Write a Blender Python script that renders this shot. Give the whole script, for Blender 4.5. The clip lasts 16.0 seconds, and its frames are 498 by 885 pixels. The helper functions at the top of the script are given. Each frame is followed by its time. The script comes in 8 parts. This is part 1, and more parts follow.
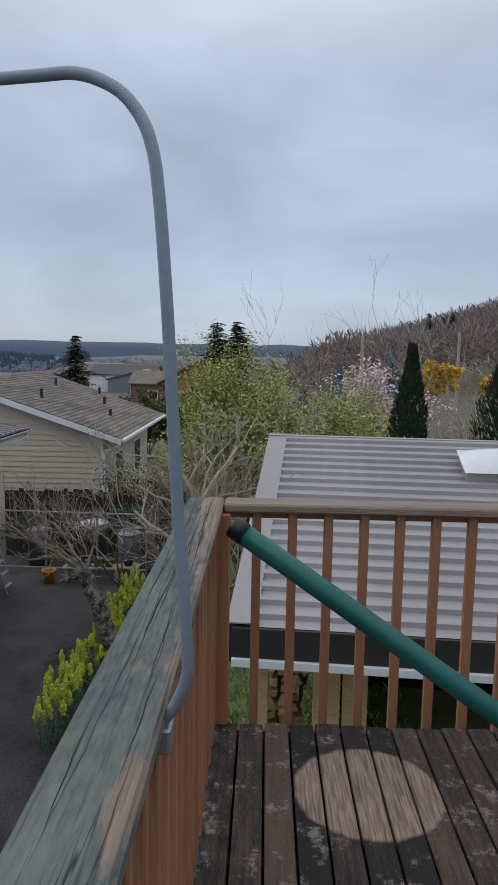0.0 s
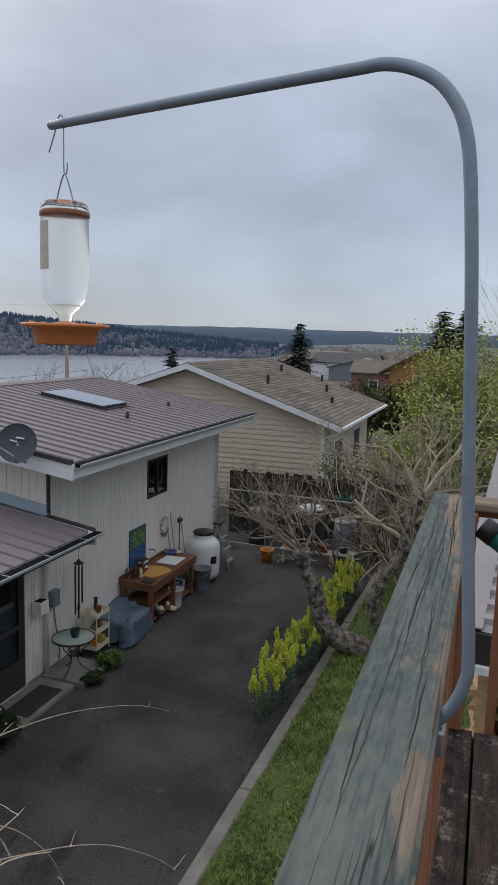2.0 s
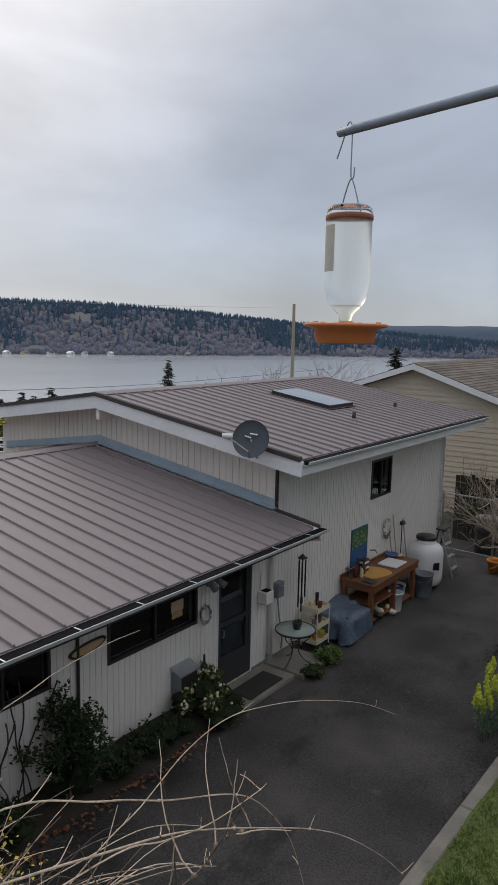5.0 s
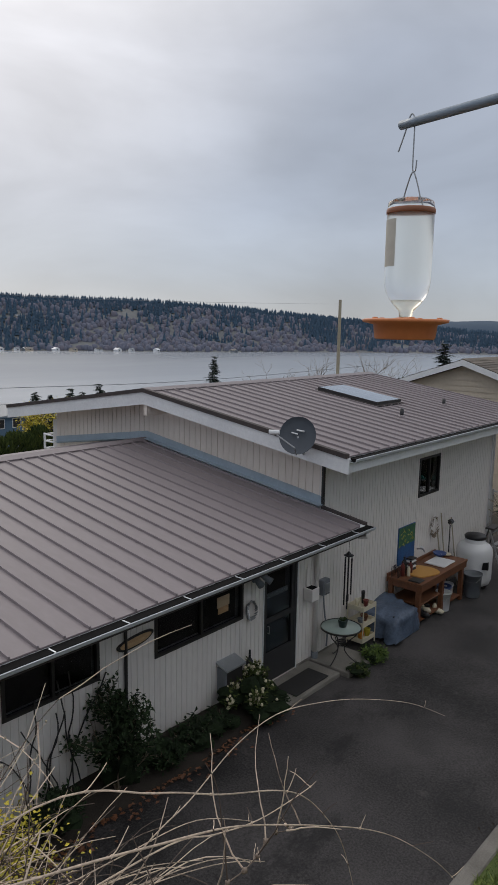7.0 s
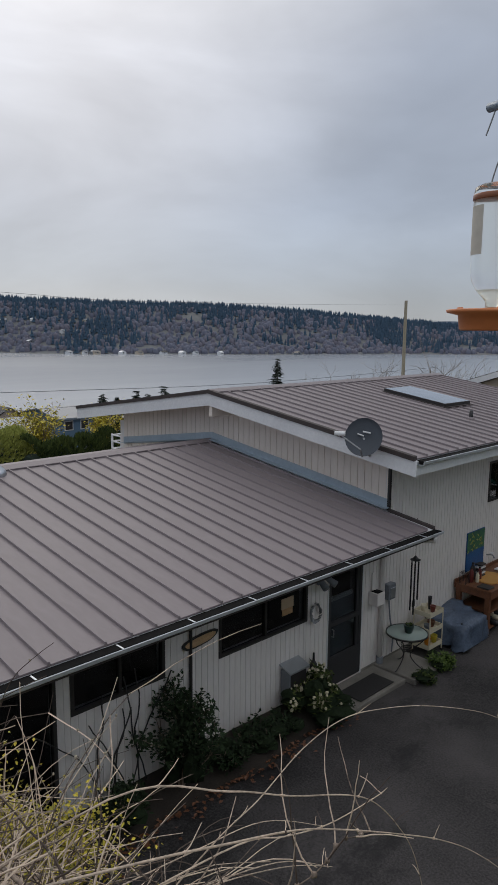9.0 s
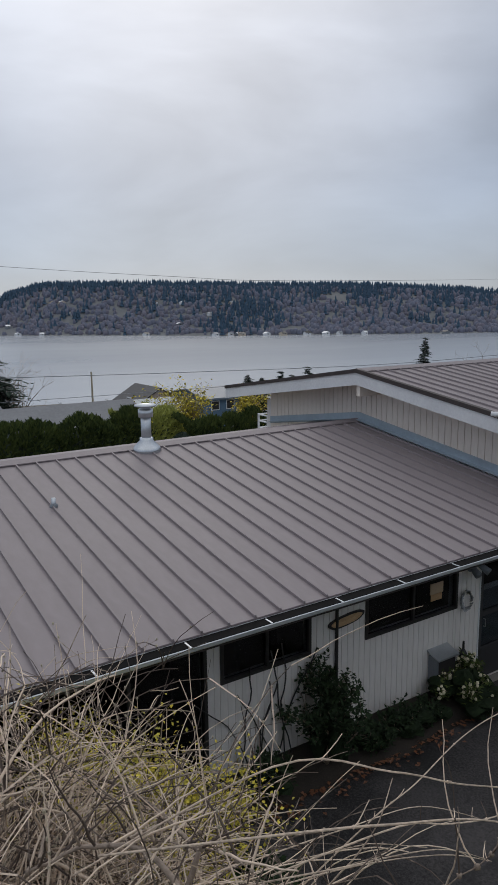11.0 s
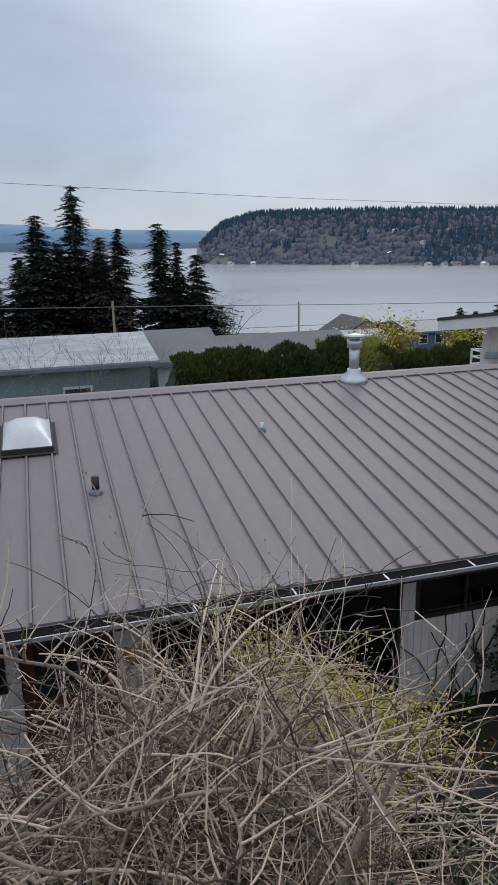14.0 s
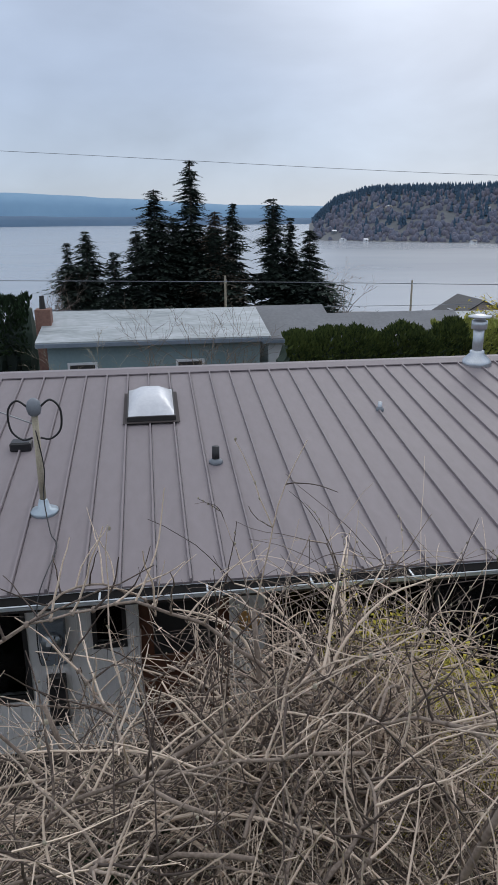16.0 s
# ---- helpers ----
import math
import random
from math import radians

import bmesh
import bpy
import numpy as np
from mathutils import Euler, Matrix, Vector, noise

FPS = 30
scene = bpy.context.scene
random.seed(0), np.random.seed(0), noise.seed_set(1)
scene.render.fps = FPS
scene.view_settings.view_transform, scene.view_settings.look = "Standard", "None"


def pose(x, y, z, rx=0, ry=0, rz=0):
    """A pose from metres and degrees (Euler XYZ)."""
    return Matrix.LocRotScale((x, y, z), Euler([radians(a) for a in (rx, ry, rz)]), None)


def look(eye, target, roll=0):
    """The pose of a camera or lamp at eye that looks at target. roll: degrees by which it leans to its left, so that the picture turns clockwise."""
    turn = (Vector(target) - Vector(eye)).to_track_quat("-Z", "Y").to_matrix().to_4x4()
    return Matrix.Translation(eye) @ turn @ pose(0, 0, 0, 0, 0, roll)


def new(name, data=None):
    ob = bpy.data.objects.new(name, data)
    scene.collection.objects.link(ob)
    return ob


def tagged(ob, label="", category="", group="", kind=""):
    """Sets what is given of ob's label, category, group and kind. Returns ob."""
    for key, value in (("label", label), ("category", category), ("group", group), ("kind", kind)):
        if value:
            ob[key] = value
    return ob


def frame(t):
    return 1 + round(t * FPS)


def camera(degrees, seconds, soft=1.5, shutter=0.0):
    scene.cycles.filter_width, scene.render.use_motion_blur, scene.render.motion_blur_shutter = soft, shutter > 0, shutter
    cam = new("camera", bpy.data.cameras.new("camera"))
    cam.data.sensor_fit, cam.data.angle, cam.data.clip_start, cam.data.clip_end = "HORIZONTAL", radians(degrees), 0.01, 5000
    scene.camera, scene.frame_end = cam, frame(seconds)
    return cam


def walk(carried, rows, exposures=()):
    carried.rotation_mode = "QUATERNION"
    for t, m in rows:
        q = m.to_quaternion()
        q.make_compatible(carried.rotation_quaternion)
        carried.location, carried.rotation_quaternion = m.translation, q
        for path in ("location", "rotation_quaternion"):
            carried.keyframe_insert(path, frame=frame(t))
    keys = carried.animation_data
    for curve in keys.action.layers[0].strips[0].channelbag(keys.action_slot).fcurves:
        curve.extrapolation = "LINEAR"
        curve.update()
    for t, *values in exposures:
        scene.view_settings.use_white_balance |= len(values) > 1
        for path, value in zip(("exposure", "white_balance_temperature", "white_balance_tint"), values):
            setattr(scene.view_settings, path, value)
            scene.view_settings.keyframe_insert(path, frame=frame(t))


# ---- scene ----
cam = camera(38.8, 16.0)
METRES, EYE, TILT, LEAN, TURN = 0.68, 1.53, -7.7, 0.0, 2.2
PATH = [
    (0, (-0.401, 0.723, 1.566), (-0.444, 2.707, 1.317), 1.0),
    (0.5, (-0.425, 0.725, 1.563), (-0.576, 2.701, 1.291), 1.4),
    (1, (-0.459, 0.72, 1.566), (-0.786, 2.672, 1.28), 1.5),
    (1.5, (-0.488, 0.701, 1.574), (-0.966, 2.621, 1.282), 1.8),
    (2, (-0.525, 0.706, 1.57), (-1.161, 2.579, 1.275), 1.8),
    (2.5, (-0.545, 0.675, 1.577), (-1.302, 2.503, 1.283), 1.5),
    (3, (-0.559, 0.664, 1.576), (-1.386, 2.461, 1.286), 1.5),
    (3.5, (-0.581, 0.655, 1.572), (-1.49, 2.412, 1.279), 1.5),
    (4, (-0.6, 0.639, 1.57), (-1.617, 2.335, 1.271), 1.4),
    (4.5, (-0.608, 0.626, 1.567), (-1.707, 2.269, 1.262), 1.2),
    (5, (-0.629, 0.618, 1.563), (-1.806, 2.205, 1.253), 1.2),
    (7.5, (-0.673, 0.6, 1.562), (-1.964, 2.094, 1.243), 0.8),
    (8, (-0.691, 0.611, 1.551), (-2.013, 2.079, 1.238), 0.6),
    (8.5, (-0.687, 0.598, 1.551), (-2.051, 2.027, 1.238), 0.5),
    (9, (-0.7, 0.593, 1.538), (-2.105, 1.981, 1.22), 0.5),
    (9.5, (-0.717, 0.596, 1.532), (-2.163, 1.937, 1.201), 0.1),
    (10, (-0.746, 0.576, 1.522), (-2.27, 1.822, 1.174), -0.4),
    (12.5, (-0.779, 0.508, 1.498), (-2.529, 1.381, 1.077), -1.3),
    (13, (-0.778, 0.495, 1.488), (-2.559, 1.284, 1.033), -1.8),
    (13.5, (-0.799, 0.509, 1.486), (-2.626, 1.149, 0.982), -1.2),
    (14, (-0.808, 0.467, 1.494), (-2.653, 1.009, 0.945), -1.0),
    (14.5, (-0.791, 0.412, 1.499), (-2.644, 0.91, 0.932), -0.9),
    (15, (-0.812, 0.375, 1.49), (-2.69, 0.742, 0.909), -0.8),
    (15.5, (-0.799, 0.313, 1.494), (-2.685, 0.618, 0.901), -0.3),
    (16, (-0.78, 0.254, 1.49), (-2.668, 0.512, 0.884), -0.5),
]
EXPOSURE = [(0.0, 0.05, 6450, 10), (2.5, 0.0, 6750, 12), (5.0, -0.1, 6900, 12), (8.0, -0.18, 6850, 12), (10.0, -0.28, 6700, 11), (12.5, -0.22, 6450, 11), (14.0, -0.08, 6350, 11), (16.0, 0.02, 6300, 11)]
walk(cam, [(t, look(eye, target, roll)) for t, eye, target, roll in PATH], EXPOSURE)

# ---------------- light ----------------
SUN_AZ, SUN_EL = 62.0, 30.0          # degrees left of +y, degrees up
sun_dir = Vector((-math.sin(radians(SUN_AZ)) * math.cos(radians(SUN_EL)), math.cos(radians(SUN_AZ)) * math.cos(radians(SUN_EL)), math.sin(radians(SUN_EL))))
world = bpy.data.worlds.new("overcast_sky")
scene.world = world
world.use_nodes = True
wn, wl = world.node_tree.nodes, world.node_tree.links
wn.clear()


def wnode(kind, **kw):
    n = wn.new(kind)
    for k, v in kw.items():
        n.inputs[k].default_value = v
    return n


w_out, w_bg = wn.new("ShaderNodeOutputWorld"), wn.new("ShaderNodeBackground")
w_sky = wn.new("ShaderNodeTexSky")
w_sky.sky_type, w_sky.sun_disc = "NISHITA", False
w_sky.sun_elevation, w_sky.sun_rotation = radians(SUN_EL), radians(-SUN_AZ)
w_skyv = wn.new("ShaderNodeVectorMath")
w_skyv.operation = "SCALE"
w_skyv.inputs["Scale"].default_value = 0.07
wl.new(w_sky.outputs[0], w_skyv.inputs[0])
w_tc = wn.new("ShaderNodeTexCoord")
w_sep = wn.new("ShaderNodeSeparateXYZ")
wl.new(w_tc.outputs["Generated"], w_sep.inputs[0])
# cloud deck: brighter overhead than at the horizon
w_ramp = wn.new("ShaderNodeValToRGB")
for e, (p, c) in zip([w_ramp.color_ramp.elements[0], w_ramp.color_ramp.elements[1]], ((0.0, (0.47, 0.545, 0.62, 1)), (1.0, (1.0, 1.04, 1.1, 1)))):
    e.position, e.color = p, c
for p, c in ((0.07, (0.48, 0.57, 0.70, 1)), (0.16, (0.42, 0.50, 0.635, 1)), (0.34, (0.50, 0.58, 0.72, 1)), (0.50, (0.70, 0.77, 0.88, 1)), (0.72, (0.92, 0.97, 1.04, 1))):
    e = w_ramp.color_ramp.elements.new(p)
    e.color = c
wl.new(w_sep.outputs["Z"], w_ramp.inputs[0])
w_map = wn.new("ShaderNodeMapping")
w_map.inputs["Scale"].default_value = (1.0, 1.0, 2.6)
w_map.inputs["Rotation"].default_value = (0.15, 0.1, 0.4)
wl.new(w_tc.outputs["Generated"], w_map.inputs[0])
w_n1 = wnode("ShaderNodeTexNoise", Scale=2.3, Detail=5.0, Roughness=0.5, Distortion=0.35)
wl.new(w_map.outputs[0], w_n1.inputs["Vector"])
w_mr = wnode("ShaderNodeMapRange", **{"From Min": 0.3, "From Max": 0.72, "To Min": 0.80, "To Max": 1.24})
wl.new(w_n1.outputs[0], w_mr.inputs[0])
w_cl = wn.new("ShaderNodeVectorMath")
w_cl.operation = "SCALE"
wl.new(w_ramp.outputs[0], w_cl.inputs[0])
wl.new(w_mr.outputs[0], w_cl.inputs["Scale"])
# thin place in the cloud where the sun stands
w_dot = wn.new("ShaderNodeVectorMath")
w_dot.operation = "DOT_PRODUCT"
wl.new(w_tc.outputs["Generated"], w_dot.inputs[0])
w_dot.inputs[1].default_value = sun_dir
w_gl = wnode("ShaderNodeMapRange", **{"From Min": 0.86, "From Max": 1.0, "To Min": 0.0, "To Max": 1.0})
w_gl.interpolation_type = "SMOOTHSTEP"
wl.new(w_dot.outputs["Value"], w_gl.inputs[0])
w_gm = wn.new("ShaderNodeMath")
w_gm.operation = "MULTIPLY"
wl.new(w_gl.outputs[0], w_gm.inputs[0])
wl.new(w_mr.outputs[0], w_gm.inputs[1])
w_gs = wn.new("ShaderNodeVectorMath")
w_gs.operation = "SCALE"
w_gs.inputs[0].default_value = (0.36, 0.34, 0.31)
wl.new(w_gm.outputs[0], w_gs.inputs["Scale"])
w_add = wn.new("ShaderNodeVectorMath")
wl.new(w_cl.outputs[0], w_add.inputs[0])
wl.new(w_gs.outputs[0], w_add.inputs[1])
w_mix = wn.new("ShaderNodeMix")
w_mix.data_type = "RGBA"
w_mix.inputs[0].default_value = 0.88
wl.new(w_skyv.outputs[0], w_mix.inputs[6])
wl.new(w_add.outputs[0], w_mix.inputs[7])
wl.new(w_mix.outputs[2], w_bg.inputs["Color"])
w_bg.inputs["Strength"].default_value = 1.0
wl.new(w_bg.outputs[0], w_out.inputs[0])

sun = new("sun", bpy.data.lights.new("sun", "SUN"))
sun.data.energy, sun.data.angle, sun.data.color = 0.45, radians(24), (1.0, 0.96, 0.9)
sun.matrix_world = look(sun_dir * 50, (0, 0, 0))

# ---------------- building helpers ----------------
rnd = random.Random(7)
Z0 = -4.2                            # driveway level; the deck's boards are at 0


class Geo:
    """Points and faces of one mesh."""

    def __init__(self):
        self.v, self.f = [], []

    def add(self, pts, faces):
        n = len(self.v)
        self.v.extend([tuple(p) for p in pts])
        self.f.extend([tuple(n + i for i in q) for q in faces])
        return self

    def box(self, x0, x1, y0, y1, z0, z1):
        return self.add([(x, y, z) for x in (x0, x1) for y in (y0, y1) for z in (z0, z1)],
                        [(0, 1, 3, 2), (4, 6, 7, 5), (0, 4, 5, 1), (2, 3, 7, 6), (0, 2, 6, 4), (1, 5, 7, 3)])

    def block(self, x0, x1, y0, y1, z0, z1, b=0.005):
        """A box with chamfered edges."""
        pts, ids = [], {}
        for i, sx in enumerate((x0, x1)):
            for j, sy in enumerate((y0, y1)):
                for k, sz in enumerate((z0, z1)):
                    dx, dy, dz = b * (1 - 2 * i), b * (1 - 2 * j), b * (1 - 2 * k)
                    for a, p in enumerate(((sx, sy + dy, sz + dz), (sx + dx, sy, sz + dz), (sx + dx, sy + dy, sz))):
                        ids[i, j, k, a] = len(pts)
                        pts.append(p)
        q = []
        for s in (0, 1):
            q.append(tuple(ids[s, j, k, 0] for j, k in ((0, 0), (0, 1), (1, 1), (1, 0))[::1 if not s else -1]))
            q.append(tuple(ids[i, s, k, 1] for i, k in ((0, 0), (1, 0), (1, 1), (0, 1))[::1 if not s else -1]))
            q.append(tuple(ids[i, j, s, 2] for i, j in ((0, 0), (0, 1), (1, 1), (1, 0))[::1 if not s else -1]))
        for s in (0, 1):
            for u in (0, 1):
                q.append((ids[s, u, 0, 0], ids[s, u, 1, 0], ids[s, u, 1, 1], ids[s, u, 0, 1]))
                q.append((ids[s, 0, u, 0], ids[s, 1, u, 0], ids[s, 1, u, 2], ids[s, 0, u, 2]))
                q.append((ids[0, s, u, 1], ids[1, s, u, 1], ids[1, s, u, 2], ids[0, s, u, 2]))
        for i in (0, 1):
            for j in (0, 1):
                for k in (0, 1):
                    q.append((ids[i, j, k, 0], ids[i, j, k, 1], ids[i, j, k, 2]))
        return self.add(pts, q)

    def tube(self, pts, radii, seg=6, caps=True):
        """A round bar along points."""
        pts = [Vector(p) for p in pts]
        if not isinstance(radii, (list, tuple)):
            radii = [radii] * len(pts)
        n0, ring = len(self.v), []
        u = None
        for i, p in enumerate(pts):
            d = (pts[min(i + 1, len(pts) - 1)] - pts[max(i - 1, 0)])
            d = d.normalized() if d.length > 1e-9 else Vector((0, 0, 1))
            if u is None:
                u = d.orthogonal().normalized()
            u = (u - d * u.dot(d))
            u = u.normalized() if u.length > 1e-6 else d.orthogonal().normalized()
            w = d.cross(u)
            for k in range(seg):
                a = 2 * math.pi * k / seg
                self.v.append(tuple(p + (u * math.cos(a) + w * math.sin(a)) * radii[i]))
        for i in range(len(pts) - 1):
            for k in range(seg):
                a, b = n0 + i * seg + k, n0 + i * seg + (k + 1) % seg
                self.f.append((a, b, b + seg, a + seg))
        if caps:
            self.f.append(tuple(n0 + k for k in range(seg))[::-1])
            self.f.append(tuple(n0 + (len(pts) - 1) * seg + k for k in range(seg)))
        return self

    def lathe(self, c, profile, seg=20):
        """Turned about a vertical axis through c: profile of (radius, z)."""
        n0 = len(self.v)
        for r, z in profile:
            for k in range(seg):
                a = 2 * math.pi * k / seg
                self.v.append((c[0] + r * math.cos(a), c[1] + r * math.sin(a), c[2] + z))
        for i in range(len(profile) - 1):
            for k in range(seg):
                a, b = n0 + i * seg + k, n0 + i * seg + (k + 1) % seg
                self.f.append((a, b, b + seg, a + seg))
        self.f.append(tuple(n0 + k for k in range(seg))[::-1])
        self.f.append(tuple(n0 + (len(profile) - 1) * seg + k for k in range(seg)))
        return self

    def blob(self, c, r, seg=7, rings=4, rough=0.25, rr=rnd):
        """An uneven lump."""
        n0 = len(self.v)
        rx, ry, rz = r if isinstance(r, (tuple, list)) else (r, r, r)
        self.v.append((c[0], c[1], c[2] - rz))
        for i in range(1, rings):
            t = math.pi * i / rings
            for k in range(seg):
                a = 2 * math.pi * (k + 0.5 * (i % 2)) / seg
                s = 1 + rr.uniform(-rough, rough)
                self.v.append((c[0] + rx * s * math.sin(t) * math.cos(a), c[1] + ry * s * math.sin(t) * math.sin(a), c[2] - rz * s * math.cos(t)))
        self.v.append((c[0], c[1], c[2] + rz))
        top = len(self.v) - 1
        for k in range(seg):
            self.f.append((n0, n0 + 1 + (k + 1) % seg, n0 + 1 + k))
            b = n0 + 1 + (rings - 2) * seg
            self.f.append((top, b + k, b + (k + 1) % seg))
        for i in range(rings - 2):
            for k in range(seg):
                a, b = n0 + 1 + i * seg + k, n0 + 1 + i * seg + (k + 1) % seg
                self.f.append((a, b, b + seg, a + seg))
        return self

    def leaf(self, p, d, up, length, width):
        """A pointed leaf, folded along its middle."""
        p, d = Vector(p), Vector(d).normalized()
        s = d.cross(Vector(up))
        s = s.normalized() * width if s.length > 1e-5 else d.orthogonal() * width
        n = s.cross(d).normalized() * width * 0.4
        m = p + d * length * 0.5
        return self.add([p, m + s + n, p + d * length, m - s + n], [(0, 1, 2), (0, 2, 3)])

    def prism(self, poly, ax, a0, a1):
        """A polygon given in the two other axes, pushed along axis ax from a0 to a1."""
        n = len(poly)
        def put(p, a):
            return (a, p[0], p[1]) if ax == "x" else (p[0], a, p[1]) if ax == "y" else (p[0], p[1], a)
        return self.add([put(p, a) for a in (a0, a1) for p in poly],
                        [tuple(range(n))[::-1], tuple(range(n, 2 * n))] + [(i, (i + 1) % n, n + (i + 1) % n, n + i) for i in range(n)])

    def mesh(self, name, material, smooth=False):
        me = bpy.data.meshes.new(name)
        me.from_pydata(self.v, [], self.f)
        bm = bmesh.new()
        bm.from_mesh(me)
        if len(self.f) < 4000:
            bmesh.ops.recalc_face_normals(bm, faces=bm.faces)
        bm.to_mesh(me)
        bm.free()
        if smooth:
            me.polygons.foreach_set("use_smooth", [True] * len(me.polygons))
        me.materials.append(material)
        return me


def thing(name, base, label, category, group="", kind=""):
    ob = new(name)
    ob.location = base
    ob.empty_display_size = 0.1
    return tagged(ob, label, category, group, kind)


def part(name, geo, material, parent, label="", smooth=False, kind=""):
    """One mesh under a thing or under a part; coordinates are those of the place."""
    ob = new(name, geo if isinstance(geo, bpy.types.Mesh) else geo.mesh(name, material, smooth))
    ob.parent = parent
    if parent.type == "EMPTY":
        ob.matrix_parent_inverse = Matrix.Translation(-parent.location)
    return tagged(ob, label, "", "", kind)


def solid(name, geo, material, label, category, kind="", group="", smooth=False):
    """A thing or a piece of the setting that is one mesh."""
    return tagged(new(name, geo.mesh(name, material, smooth)), label, category, group, kind)


def piece(name, me, parent, m):
    """A repeat on shared mesh data."""
    ob = new(name, me)
    ob.parent = parent
    if parent.type == "EMPTY":
        ob.matrix_parent_inverse = Matrix.Translation(-parent.location)
    ob.matrix_basis = m
    return ob


# ---------------- materials ----------------
def mat(name, c1, c2=None, rough=0.7, metal=0.0, scale=4.0, fine=60.0, bump=0.15, stretch=(1, 1, 1), island=0.0, obj=0.0, spec=0.5, rough_var=0.12, lo=0.3, hi=0.68):
    """A surface whose colour wanders between c1 and c2 at two scales, with fine relief."""
    m = bpy.data.materials.new(name)
    m.use_nodes = True
    n, l = m.node_tree.nodes, m.node_tree.links
    b = n["Principled BSDF"]
    c2 = c2 or tuple(x * 0.75 for x in c1)
    tc, mp = n.new("ShaderNodeTexCoord"), n.new("ShaderNodeMapping")
    mp.inputs["Scale"].default_value = stretch
    l.new(tc.outputs["Object"], mp.inputs[0])
    big, small = n.new("ShaderNodeTexNoise"), n.new("ShaderNodeTexNoise")
    for t, s, d in ((big, scale, 4), (small, fine, 3)):
        t.inputs["Scale"].default_value, t.inputs["Detail"].default_value = s, d
        l.new(mp.outputs[0], t.inputs["Vector"])
    add = n.new("ShaderNodeMath")
    add.operation = "MULTIPLY_ADD"
    add.inputs[1].default_value = 0.45
    l.new(small.outputs[0], add.inputs[0])
    sc = n.new("ShaderNodeMath")
    sc.operation = "MULTIPLY"
    sc.inputs[1].default_value = 0.55
    l.new(big.outputs[0], sc.inputs[0])
    l.new(sc.outputs[0], add.inputs[2])
    fac = add.outputs[0]
    if island or obj:
        src = n.new("ShaderNodeNewGeometry").outputs["Random Per Island"] if island else n.new("ShaderNodeObjectInfo").outputs["Random"]
        ma = n.new("ShaderNodeMath")
        ma.operation = "MULTIPLY_ADD"
        ma.inputs[1].default_value = island or obj
        l.new(src, ma.inputs[0])
        l.new(fac, ma.inputs[2])
        sub = n.new("ShaderNodeMath")
        sub.operation = "SUBTRACT"
        sub.inputs[1].default_value = (island or obj) * 0.5
        l.new(ma.outputs[0], sub.inputs[0])
        fac = sub.outputs[0]
    rp = n.new("ShaderNodeValToRGB")
    rp.color_ramp.elements[0].position, rp.color_ramp.elements[0].color = lo, (*c2, 1)
    rp.color_ramp.elements[1].position, rp.color_ramp.elements[1].color = hi, (*c1, 1)
    l.new(fac, rp.inputs[0])
    l.new(rp.outputs[0], b.inputs["Base Color"])
    rv = n.new("ShaderNodeMapRange")
    rv.inputs["To Min"].default_value, rv.inputs["To Max"].default_value = max(0.02, rough - rough_var), min(1, rough + rough_var)
    l.new(big.outputs[0], rv.inputs[0])
    l.new(rv.outputs[0], b.inputs["Roughness"])
    b.inputs["Metallic"].default_value = metal
    b.inputs["Specular IOR Level"].default_value = spec
    if bump:
        bp = n.new("ShaderNodeBump")
        bp.inputs["Strength"].default_value, bp.inputs["Distance"].default_value = bump, 0.02
        l.new(add.outputs[0], bp.inputs["Height"])
        l.new(bp.outputs[0], b.inputs["Normal"])
    return m


def glass(name, tint=(0.9, 0.95, 0.95), rough=0.02):
    m = bpy.data.materials.new(name)
    m.use_nodes = True
    b = m.node_tree.nodes["Principled BSDF"]
    b.inputs["Base Color"].default_value = (*tint, 1)
    b.inputs["Transmission Weight"].default_value = 1.0
    b.inputs["Roughness"].default_value = rough
    b.inputs["IOR"].default_value = 1.45
    return m


def mixed(m, fac, a, b):
    """Colour b over a by fac; a socket or a plain colour each."""
    n, l = m.node_tree.nodes, m.node_tree.links
    mx = n.new("ShaderNodeMix")
    mx.data_type = "RGBA"
    for i, v in ((0, fac), (6, a), (7, b)):
        if isinstance(v, tuple):
            mx.inputs[i].default_value = (*v, 1)
        else:
            l.new(v, mx.inputs[i])
    return mx.outputs[2]


def grainy(m, scale, stretch=(1, 1, 1), detail=4.0, rough=0.6, span=None):
    """Noise in the object's own metres; with span (from, to, low, high), ramped."""
    n, l = m.node_tree.nodes, m.node_tree.links
    tc, mp, t = n.new("ShaderNodeTexCoord"), n.new("ShaderNodeMapping"), n.new("ShaderNodeTexNoise")
    mp.inputs["Scale"].default_value = stretch
    t.inputs["Scale"].default_value, t.inputs["Detail"].default_value, t.inputs["Roughness"].default_value = scale, detail, rough
    l.new(tc.outputs["Object"], mp.inputs[0])
    l.new(mp.outputs[0], t.inputs["Vector"])
    if not span:
        return t.outputs[0]
    mr = n.new("ShaderNodeMapRange")
    for i, v in enumerate(span):
        mr.inputs[1 + i].default_value = v
    l.new(t.outputs[0], mr.inputs[0])
    return mr.outputs[0]


